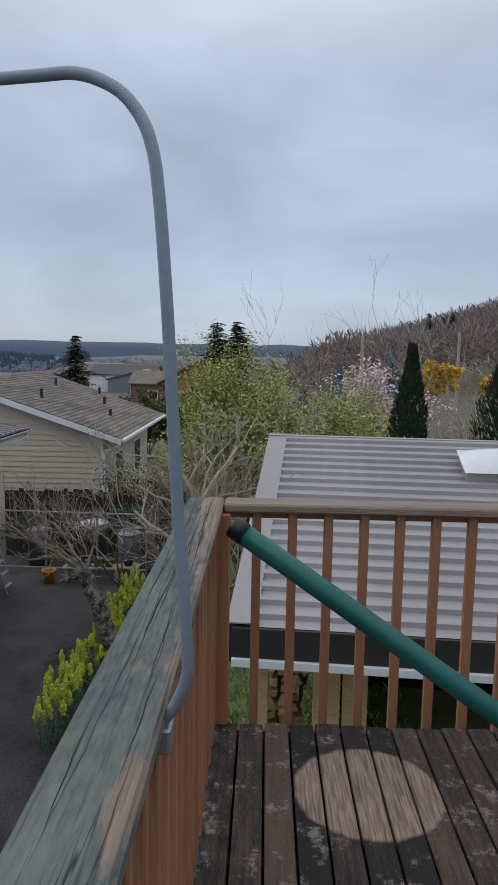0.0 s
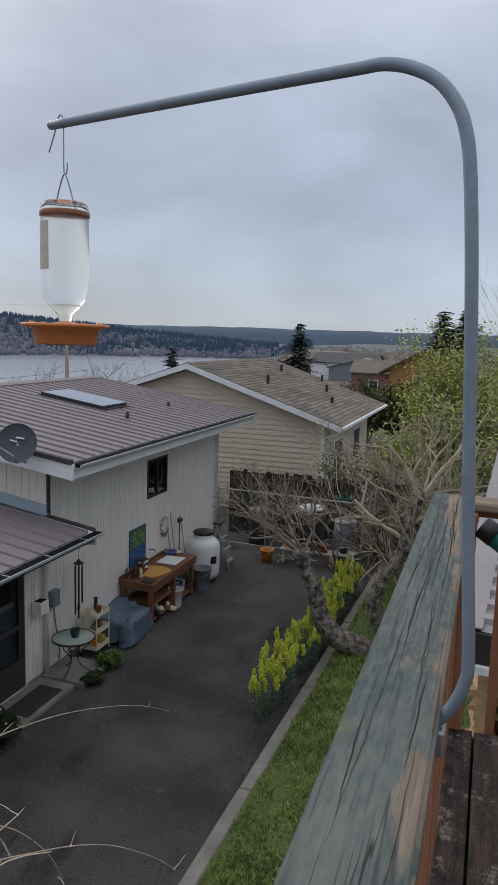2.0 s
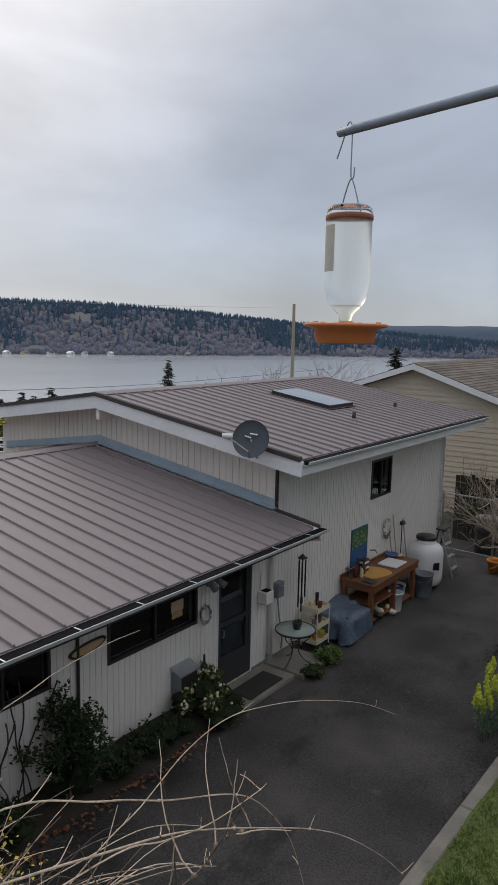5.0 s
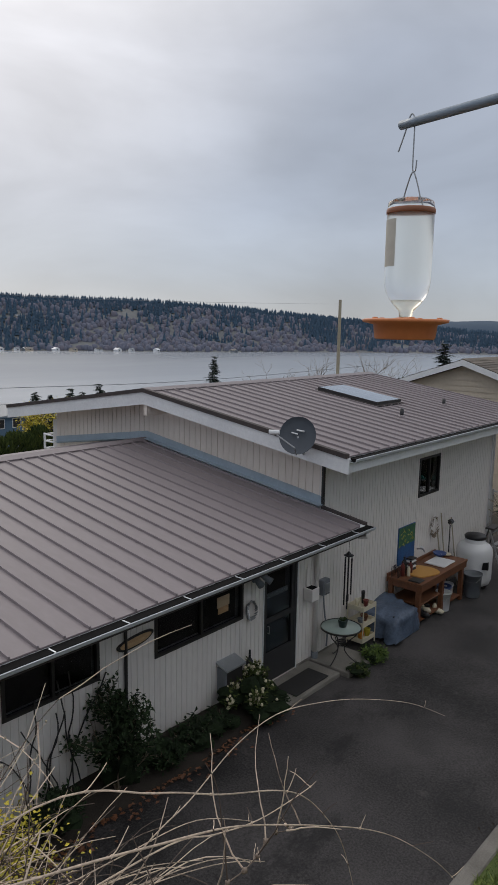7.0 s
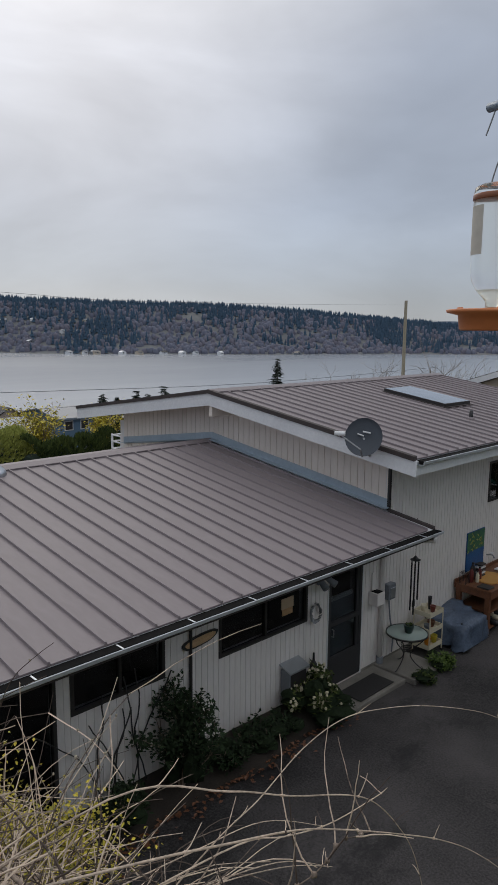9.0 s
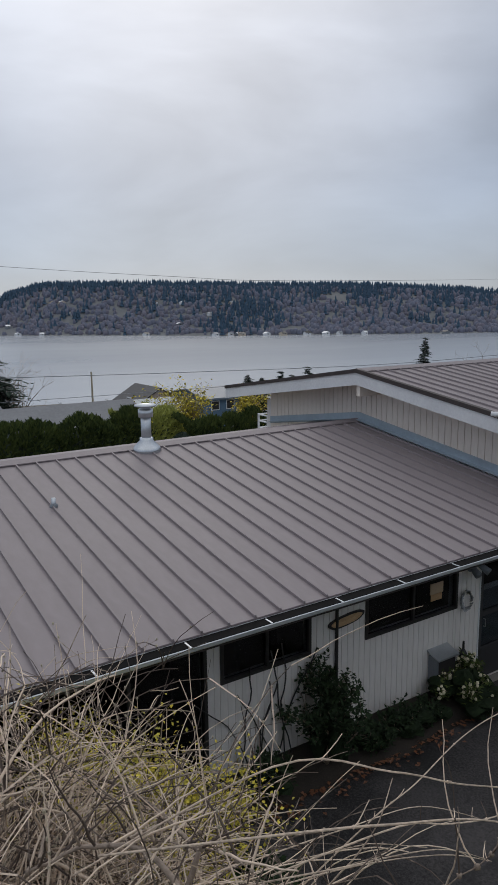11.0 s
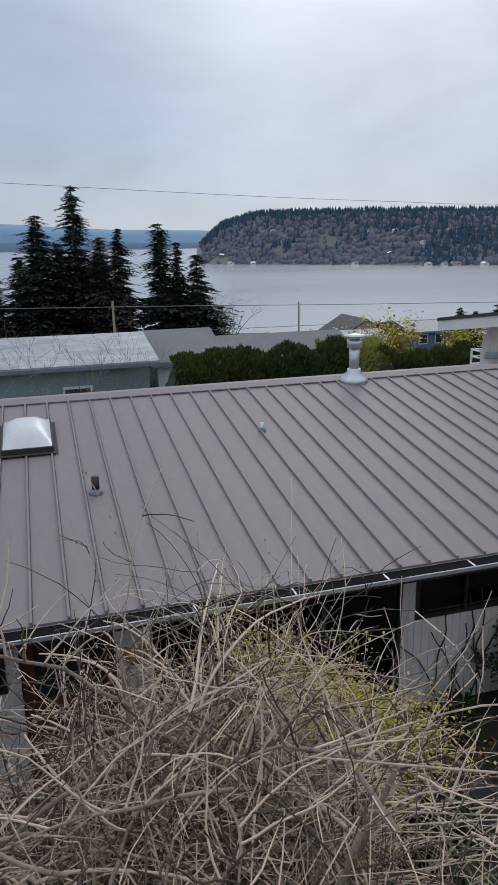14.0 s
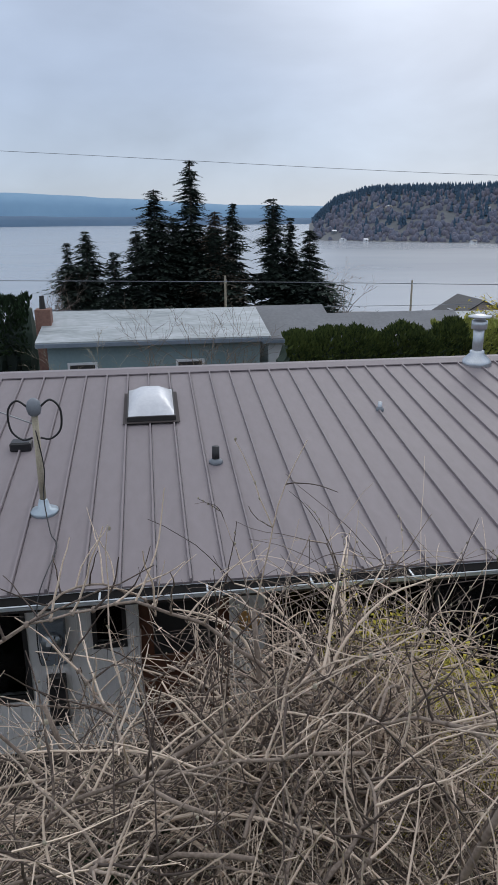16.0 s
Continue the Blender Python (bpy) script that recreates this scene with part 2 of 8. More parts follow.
def asphalt_material(name):
    """Old asphalt: aggregate speckle, damp stains, pale scuffs."""
    m = mat(name, (0.082, 0.075, 0.076), (0.011, 0.0105, 0.011), rough=0.8, scale=0.7, fine=40, bump=0.5, lo=0.38, hi=0.62)
    b = m.node_tree.nodes["Principled BSDF"]
    base = b.inputs["Base Color"].links[0].from_socket
    col = mixed(m, grainy(m, 150, detail=2, span=(0.60, 0.72, 0, 0.55)), base, (0.17, 0.155, 0.145))
    col = mixed(m, grainy(m, 95, detail=2, span=(0.40, 0.30, 0, 0.8)), col, (0.006, 0.006, 0.006))
    col = mixed(m, grainy(m, 2.6, detail=9, rough=0.75, span=(0.58, 0.70, 0, 0.5)), col, (0.10, 0.09, 0.085))
    col = mixed(m, grainy(m, 1.4, (1, 0.5, 1), detail=8, rough=0.7, span=(0.44, 0.34, 0, 0.7)), col, (0.010, 0.010, 0.011))
    m.node_tree.links.new(col, b.inputs["Base Color"])
    return m


M_ASPHALT = asphalt_material("asphalt")
M_CONC = mat("concrete", (0.32, 0.30, 0.27), (0.13, 0.12, 0.105), rough=0.9, scale=2.5, fine=70, bump=0.3)
M_GRASS = mat("grass_soil", (0.14, 0.18, 0.05), (0.055, 0.075, 0.024), rough=0.95, scale=1.5, fine=40, bump=0.6)
M_BLADE = mat("grass_blade", (0.30, 0.36, 0.10), (0.055, 0.115, 0.022), rough=0.7, scale=2.2, fine=7, bump=0, island=0.45, lo=0.38, hi=0.62)
M_SOIL = mat("soil", (0.04, 0.031, 0.024), (0.016, 0.013, 0.010), rough=0.97, scale=3, fine=50, bump=0.7)
M_SIDING = mat("painted_siding", (0.84, 0.80, 0.77), (0.72, 0.69, 0.665), rough=0.7, scale=1.2, fine=30, bump=0.06, stretch=(1, 1, 0.25))
M_GABLE = mat("cream_siding", (0.86, 0.78, 0.70), (0.76, 0.68, 0.60), rough=0.75, scale=1.5, fine=30, bump=0.06, stretch=(1, 1, 0.25))
M_TRIM = mat("white_trim", (0.80, 0.81, 0.82), (0.66, 0.67, 0.69), rough=0.5, scale=2, fine=25, bump=0.05)
M_ROOF = mat("brown_metal_roof", (0.252, 0.217, 0.225), (0.212, 0.182, 0.189), rough=0.6, metal=0.0, scale=0.7, fine=14, bump=0.05, obj=0.12, stretch=(0.35, 1, 1))
M_ROOFTRIM = mat("roof_edge_metal", (0.085, 0.07, 0.067), (0.055, 0.047, 0.046), spec=0.2, rough=0.65, scale=3, fine=30, bump=0.05)
M_FLASH = mat("galvanised_flashing", (0.46, 0.54, 0.60), (0.36, 0.43, 0.49), rough=0.4, metal=0.35, scale=2.5, fine=18, bump=0.05)
M_ALU = mat("aluminium", (0.52, 0.55, 0.58), (0.40, 0.43, 0.46), rough=0.38, metal=0.75, scale=6, fine=60, bump=0.04)
M_GALV = mat("galvanised_pipe", (0.62, 0.65, 0.68), (0.46, 0.49, 0.52), rough=0.33, metal=0.8, scale=9, fine=60, bump=0.05)
# near black: shade of unlit hollows put into the colour
M_SHADE = mat("inner_shade", (0.014, 0.013, 0.013), (0.008, 0.008, 0.008), rough=0.95, bump=0, spec=0.08)
M_FRAME = mat("dark_bronze_frame", (0.034, 0.031, 0.030), (0.022, 0.020, 0.020), rough=0.5, scale=8, bump=0.03)
M_BLACK = mat("black_plastic", (0.018, 0.018, 0.02), (0.010, 0.010, 0.012), rough=0.45, scale=8, bump=0.03)
M_GLASS = glass("window_glass", (0.36, 0.40, 0.42))
M_DOOR = mat("screen_door_grey", (0.045, 0.045, 0.048), (0.028, 0.028, 0.031), rough=0.5, scale=3, bump=0.04)
M_TANLAP = mat("tan_lap_siding", (0.58, 0.50, 0.40), (0.49, 0.42, 0.335), rough=0.75, scale=1, fine=12, bump=0.05, obj=0.1)
M_SHINGLE = mat("asphalt_shingle", (0.205, 0.175, 0.145), (0.105, 0.09, 0.075), rough=0.95, scale=0.8, fine=9, bump=0.3, island=0.35)
M_BARK = mat("grey_bark", (0.30, 0.265, 0.235), (0.040, 0.032, 0.027), rough=0.95, scale=11, fine=45, bump=1.0, lo=0.42, hi=0.60)
M_TWIG = mat("bare_twig", (0.73, 0.59, 0.465), (0.095, 0.071, 0.058), rough=0.85, scale=6, fine=60, bump=0.2, island=1.0)
M_TWIGD = mat("brown_twig", (0.30, 0.24, 0.185), (0.155, 0.122, 0.095), rough=0.9, scale=6, fine=60, bump=0.2, island=0.4)
M_PALE = mat("pale_branch", (0.46, 0.41, 0.31), (0.28, 0.245, 0.18), rough=0.9, scale=6, fine=60, bump=0.2, island=0.4)
M_YLEAF = mat("yellow_leaf", (0.64, 0.52, 0.055), (0.30, 0.275, 0.035), rough=0.6, scale=2, bump=0, island=0.5)
M_GLEAF = mat("spring_leaf", (0.46, 0.48, 0.13), (0.26, 0.29, 0.075), rough=0.6, scale=0.5, bump=0, island=0.5)
M_DLEAF = mat("dark_leaf", (0.030, 0.055, 0.022), (0.012, 0.022, 0.010), rough=0.75, scale=2, bump=0, island=0.5, spec=0.25)
M_MLEAF = mat("hedge_leaf", (0.095, 0.125, 0.032), (0.02, 0.038, 0.013), spec=0.25, rough=0.75, scale=0.6, bump=0, island=0.4)
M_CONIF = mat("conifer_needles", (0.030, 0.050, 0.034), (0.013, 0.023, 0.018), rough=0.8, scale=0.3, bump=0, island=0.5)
M_CYP = mat("cypress_green", (0.045, 0.075, 0.028), (0.018, 0.032, 0.014), rough=0.8, scale=1.5, bump=0, island=0.5)
M_PINK = mat("pink_blossom", (0.80, 0.68, 0.66), (0.60, 0.46, 0.46), rough=0.7, scale=1, bump=0, island=0.5)
M_EUPH = mat("lime_flower_head", (0.52, 0.54, 0.05), (0.32, 0.38, 0.04), rough=0.7, scale=9, bump=0, island=0.4)
M_EUPHL = mat("blue_green_leaf", (0.12, 0.19, 0.12), (0.06, 0.10, 0.065), rough=0.6, scale=6, bump=0, island=0.4)
M_STAIN = mat("orange_stained_wood", (0.36, 0.165, 0.085), (0.22, 0.095, 0.05), rough=0.6, scale=3, fine=30, bump=0.2, stretch=(5, 5, 0.5), obj=0.2)
M_BENCH = mat("bench_wood", (0.23, 0.09, 0.04), (0.11, 0.045, 0.022), rough=0.55, scale=4, fine=40, bump=0.15, stretch=(4, 0.6, 4))
M_PLY = mat("bright_plywood", (0.62, 0.33, 0.09), (0.50, 0.25, 0.06), rough=0.6, scale=4, fine=40, bump=0.05)
M_SPLIT = mat("split_firewood", (0.62, 0.42, 0.24), (0.42, 0.25, 0.12), rough=0.8, scale=8, fine=40, bump=0.3, stretch=(1, 1, 4), obj=0.4)
M_WHITE = mat("white_enamel", (0.80, 0.81, 0.82), (0.70, 0.71, 0.73), rough=0.35, scale=2, bump=0.02)
M_TARP = mat("blue_grey_tarp", (0.13, 0.18, 0.26), (0.05, 0.07, 0.11), rough=0.5, scale=4, fine=25, bump=0.35)
M_GREENTUBE = mat("green_plastic", (0.008, 0.130, 0.112), (0.005, 0.092, 0.080), rough=0.42, scale=5, fine=80, bump=0.05)
M_TERRA = mat("orange_plastic", (0.70, 0.24, 0.085), (0.58, 0.18, 0.06), rough=0.45, scale=9, bump=0.03)
M_POT = mat("orange_pot", (0.70, 0.27, 0.02), (0.58, 0.2, 0.015), rough=0.5, scale=8, bump=0.03)
M_STEEL = mat("wire_steel", (0.42, 0.43, 0.44), (0.28, 0.29, 0.30), rough=0.4, metal=0.7, scale=12, bump=0.02)
M_BLUEGREY = mat("blue_grey_metal", (0.22, 0.27, 0.33), (0.15, 0.19, 0.24), rough=0.5, metal=0.2, scale=4, bump=0.08)
M_GREYPL = mat("grey_plastic", (0.22, 0.24, 0.27), (0.15, 0.17, 0.19), rough=0.5, scale=5, bump=0.04)
M_BRICK = mat("red_brick", (0.27, 0.15, 0.115), (0.14, 0.075, 0.06), rough=0.9, scale=8, bump=0.3)
M_WATER = mat("calm_water", (0.30, 0.33, 0.36), (0.26, 0.29, 0.33), rough=0.22, scale=0.004, fine=0.05, bump=0.02, stretch=(1, 0.3, 1), rough_var=0.06)

# ---------------- ground, water and far land ----------------
def lerp(a, b, t):
    return a + (b - a) * max(0.0, min(1.0, t))


def table(rows, q):
    for (a, va), (b, vb) in zip(rows, rows[1:]):
        if q <= b:
            return lerp(va, vb, (q - a) / (b - a))
    return rows[-1][1]


WATER = -28.0
# by bearing (degrees left of +y): shore on this side, shore beyond, top of the land beyond
NEAR_SHORE = [(-180, 9e3), (-30, 9e3), (10, 9e3), (17, 800), (24, 520), (34, 330), (48, 250), (120, 230), (140, 230), (180, 9e3)]
FAR_SHORE = [(-180, 9e3), (10, 900), (17, 930), (30, 900), (45, 800), (60, 800), (72, 900), (77.0, 960), (77.8, 9e3), (180, 9e3)]
FAR_TOP = [(-180, 20), (10, -22), (18, -16), (26, -4), (34, 9), (42, 21), (50, 29), (62, 33), (70, 35), (73, 36), (75.5, 22), (77.2, -10), (77.8, -34), (180, -34)]


def land(x, y):
    r, az = math.hypot(x, y), math.degrees(math.atan2(-x, y))
    near, far, top = table(NEAR_SHORE, az), table(FAR_SHORE, az), table(FAR_TOP, az)
    nz = noise.noise(Vector((x * 0.004, y * 0.004, 3.1)))
    if r < min(near, 9e3) * 1.0 and near < 8e3:
        t = max(0.0, (r - 30) / (near - 30))
        return lerp(-4.6, WATER - 0.6, t ** 0.8)
    if near > 8e3:                       # no water on this bearing
        east = lerp(0, 1, (-az - 4) / 16) if az < 0 else 0
        z = lerp(-4.6, -9, (r - 30) / 300) if az > -4 else lerp(-3.6, -3.0, (r - 30) / 100)
        z += east * lerp(0, 26, (r - 60) / 260) * (1 + 0.3 * nz)
        return z
    if r < far:
        return WATER - 3.0
    t = (r - far) / 260
    return lerp(WATER - 0.6, top * (1 + 0.16 * nz), (3 * t * t - 2 * t ** 3) if t < 1 else 1)


g = Geo()
RADII = [0, 6, 14, 22, 30, 36, 44, 55, 70, 90, 115, 145, 180, 210, 228, 240, 255, 280, 330, 400, 500, 620, 740, 790, 830, 870, 900, 930, 960, 1000, 1060, 1120, 1180, 1300, 1600, 2200, 3000, 4200]
BEAR = [i * 1.25 for i in range(288)]
for r in RADII:
    for b in BEAR:
        a = b if b <= 180 else b - 360
        x, y = -r * math.sin(radians(b)), r * math.cos(radians(b))
        z = land(x, y)
        if r < 24:
            z = min(z, -4.6)
        g.v.append((x, y, z))
nb = len(BEAR)
for i in range(len(RADII) - 1):
    for k in range(nb):
        a, b = i * nb + k, i * nb + (k + 1) % nb
        g.f.append((a, b, b + nb, a + nb))
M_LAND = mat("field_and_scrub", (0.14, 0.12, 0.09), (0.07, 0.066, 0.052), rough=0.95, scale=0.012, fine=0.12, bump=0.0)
# land beyond the water: haze is part of its blue-grey colour
M_FARLAND = mat("hazed_far_slope", (0.165, 0.172, 0.172), (0.105, 0.114, 0.128), rough=1, scale=0.012, fine=0.12, bump=0.0)
gro = solid("ground", g, M_LAND, "sloping ground of scrub and fields down to the water", "ground", "structure", smooth=True)
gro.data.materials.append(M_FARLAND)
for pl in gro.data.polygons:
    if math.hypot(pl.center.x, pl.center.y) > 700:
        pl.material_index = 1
solid("water", Geo().add([(-4600, -4600, WATER), (4600, -4600, WATER), (4600, 4600, WATER), (-4600, 4600, WATER)], [(0, 1, 2, 3)]), M_WATER,
      "calm pale grey inlet water under overcast sky", "water", "structure")

# far ridges along the horizon
def ridge(name, bearings, dist, tops, material, label, base=-32):
    g = Geo()
    n = 120
    for i in range(n + 1):
        b = lerp(bearings[0], bearings[1], i / n)
        z = table(tops, b) + 5 * noise.noise(Vector((b * 0.35, dist * 0.01, 0))) + 1.5 * noise.noise(Vector((b * 3.1, dist * 0.01, 4)))
        for d, h in ((0, base), (60, lerp(base, z, 0.62)), (200, z), (900, base)):
            rr = dist + d
            g.v.append((-rr * math.sin(radians(b)), rr * math.cos(radians(b)), h))
    for i in range(n):
        for k in range(3):
            a = i * 4 + k
            g.f.append((a, a + 4, a + 5, a + 1))
    return solid(name, g, material, label, "hills", "structure", smooth=True)


# distance haze is painted into these blue base colours
M_RIDGE = mat("hazed_far_forest", (0.062, 0.098, 0.145), (0.046, 0.076, 0.118), rough=1, scale=0.01, fine=0.06, bump=0)
M_RIDGE2 = mat("hazed_mountain", (0.22, 0.36, 0.50), (0.18, 0.31, 0.45), rough=1, scale=0.002, fine=0.01, bump=0)
M_RIDGE3 = mat("hazed_far_shore", (0.085, 0.155, 0.245), (0.07, 0.13, 0.21), rough=1, scale=0.004, fine=0.02, bump=0)
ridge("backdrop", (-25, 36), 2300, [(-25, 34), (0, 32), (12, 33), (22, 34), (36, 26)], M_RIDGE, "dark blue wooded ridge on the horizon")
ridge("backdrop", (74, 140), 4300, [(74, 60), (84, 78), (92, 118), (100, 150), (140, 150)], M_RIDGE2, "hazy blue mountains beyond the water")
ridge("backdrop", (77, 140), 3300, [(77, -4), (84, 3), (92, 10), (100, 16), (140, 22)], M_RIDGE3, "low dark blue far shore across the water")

# yard: driveway, kerb, lawn, beds
def kerb_x(y):
    return -3.20 + (y - 7.0) * 0.028


g = Geo()
NY = 90
for i in range(NY + 1):
    y = -6 + i * 26 / NY
    for k in range(13):
        x = lerp(-8.2, kerb_x(y), k / 12)
        g.v.append((x, y, Z0 + 0.025 * noise.noise(Vector((x * 0.5, y * 0.5, 0)))))
for i in range(NY):
    for k in range(12):
        a = i * 13 + k
        g.f.append((a, a + 1, a + 14, a + 13))
solid("driveway", g, M_ASPHALT, "dark worn asphalt driveway with patches and cracks", "driveway", "structure", smooth=True)


def lawn_z(x, y):
    return lerp(Z0 + 0.12, -3.0, (x + 2.9) / 3.2) + 0.05 * noise.noise(Vector((x, y, 2))) - (0.0 if y < 20 else (y - 20) * 0.05)


g = Geo()
for i in range(53):
    y = -6 + i * 0.6
    for k in range(33):
        x = lerp(kerb_x(y) + 0.16, 12, (k / 32) ** 1.6)
        g.v.append((x, y, lawn_z(x, y)))
for i in range(52):
    for k in range(32):
        a = i * 33 + k
        g.f.append((a, a + 1, a + 34, a + 33))
solid("lawn", g, M_GRASS, "rough green lawn sloping up from the kerb", "lawn", "structure", smooth=True)
for i in range(9):
    y0, y1 = -6 + i * 2.9, -6 + (i + 1) * 2.9 - 0.02
    h = Z0 + 0.13 + rnd.uniform(-0.012, 0.012)
    g = Geo().block(-0.09, 0.09, y0, y1, Z0 - 0.2, h, 0.015)
    g.v = [(x + kerb_x(y) + 0.09, y, z) for x, y, z in g.v]
    solid("kerb", g, M_CONC, "weathered grey concrete kerb along the driveway", "kerb", "structure")

g = Geo()
r2 = random.Random(3)
def blades(n, x0, x1, y0, y1, zf, h=(0.06, 0.17)):
    for _ in range(n):
        x, y = r2.uniform(x0, x1), r2.uniform(y0, y1)
        if x < kerb_x(y) + 0.2:
            continue
        d = noise.noise(Vector((x * 1.3, y * 1.3, 0)))
        if d < -0.35 and r2.random() < 0.7:
            continue
        L = r2.uniform(*h) * (1 + 0.6 * d + 0.7 * noise.noise(Vector((x * 4.5, y * 4.5, 7))))
        a = r2.uniform(0, 6.28)
        b = Vector((math.cos(a), math.sin(a), 0)) * 0.011
        t = Vector((r2.uniform(-0.9, 0.9) * L, r2.uniform(-0.9, 0.9) * L, L * r2.uniform(0.5, 1.0)))
        p = Vector((x, y, zf(x, y) - 0.01))
        g.add([p - b, p + b, p + t], [(0, 1, 2)])
blades(70000, -3.2, -0.9, 5.0, 12.0, lawn_z, (0.025, 0.09))
blades(20000, -3.0, -0.3, 12.0, 18.5, lawn_z, (0.06, 0.15))
blades(9000, -1.2, 1.5, 7.0, 13.0, lawn_z, (0.06, 0.15))
solid("grass", g, M_BLADE, "tufts of rough green lawn grass", "grass", "stuff")
g = Geo()
for i in range(25):
    for k, (x, dz) in enumerate(((-7.45, 0.26), (-7.0, 0.2), (-6.72, 0.12), (-6.62, -0.05))):
        y = -5 + i * 0.56
        g.v.append((x + 0.06 * math.sin(y * 2.1), y, Z0 + dz + 0.04 * noise.noise(Vector((x * 3, y * 2, 5)))))
for i in range(24):
    for k in range(3):
        a = i * 4 + k
        g.f.append((a, a + 1, a + 5, a + 4))
solid("flower_bed", g, M_SOIL, "narrow dark soil bed along the house wall", "flower bed", "structure", smooth=True)

# ---------------- deck ----------------
def deck_material(name):
    """Weathered boards: dark mould, bare patches, one pale ring where a pot stood."""
    m = mat(name, (0.108, 0.066, 0.047), (0.006, 0.0045, 0.004), rough=0.8, scale=6, fine=60, bump=0.6, stretch=(6, 0.55, 6), obj=0.34, lo=0.44, hi=0.70)
    n, l = m.node_tree.nodes, m.node_tree.links
    b = n["Principled BSDF"]
    base = b.inputs["Base Color"].links[0].from_socket
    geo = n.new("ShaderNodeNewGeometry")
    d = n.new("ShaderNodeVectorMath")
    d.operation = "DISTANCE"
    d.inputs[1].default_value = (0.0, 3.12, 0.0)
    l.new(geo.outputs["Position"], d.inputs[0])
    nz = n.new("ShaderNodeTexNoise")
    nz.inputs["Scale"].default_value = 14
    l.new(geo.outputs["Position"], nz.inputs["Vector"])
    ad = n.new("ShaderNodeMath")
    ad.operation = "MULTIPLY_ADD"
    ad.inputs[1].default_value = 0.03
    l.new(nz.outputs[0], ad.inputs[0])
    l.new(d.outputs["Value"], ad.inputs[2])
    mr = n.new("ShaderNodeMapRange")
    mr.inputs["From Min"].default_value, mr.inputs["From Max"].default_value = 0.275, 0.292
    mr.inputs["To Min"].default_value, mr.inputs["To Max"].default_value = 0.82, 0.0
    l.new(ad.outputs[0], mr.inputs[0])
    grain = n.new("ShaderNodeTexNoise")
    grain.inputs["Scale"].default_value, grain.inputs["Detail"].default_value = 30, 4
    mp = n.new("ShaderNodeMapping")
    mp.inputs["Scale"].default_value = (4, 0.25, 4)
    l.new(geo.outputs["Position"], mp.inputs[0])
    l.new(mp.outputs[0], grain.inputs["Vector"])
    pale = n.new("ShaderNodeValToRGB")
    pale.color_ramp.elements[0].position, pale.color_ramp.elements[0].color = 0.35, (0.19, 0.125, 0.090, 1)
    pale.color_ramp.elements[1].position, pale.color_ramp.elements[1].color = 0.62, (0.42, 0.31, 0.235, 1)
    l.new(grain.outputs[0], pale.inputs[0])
    # bare, rubbed patches on the rest
    pn = n.new("ShaderNodeTexNoise")
    pn.inputs["Scale"].default_value, pn.inputs["Detail"].default_value, pn.inputs["Roughness"].default_value = 6.5, 9, 0.80
    l.new(geo.outputs["Position"], pn.inputs["Vector"])
    pr = n.new("ShaderNodeMapRange")
    pr.inputs["From Min"].default_value, pr.inputs["From Max"].default_value = 0.55, 0.62
    pr.inputs["To Max"].default_value = 0.55
    l.new(pn.outputs[0], pr.inputs[0])
    worn = n.new("ShaderNodeMix")
    worn.data_type = "RGBA"
    worn.inputs[7].default_value = (0.38, 0.33, 0.29, 1)
    l.new(pr.outputs[0], worn.inputs[0])
    l.new(base, worn.inputs[6])
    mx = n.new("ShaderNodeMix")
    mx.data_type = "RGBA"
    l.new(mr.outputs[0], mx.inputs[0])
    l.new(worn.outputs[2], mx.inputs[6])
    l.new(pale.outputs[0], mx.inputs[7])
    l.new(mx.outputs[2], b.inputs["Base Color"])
    return m


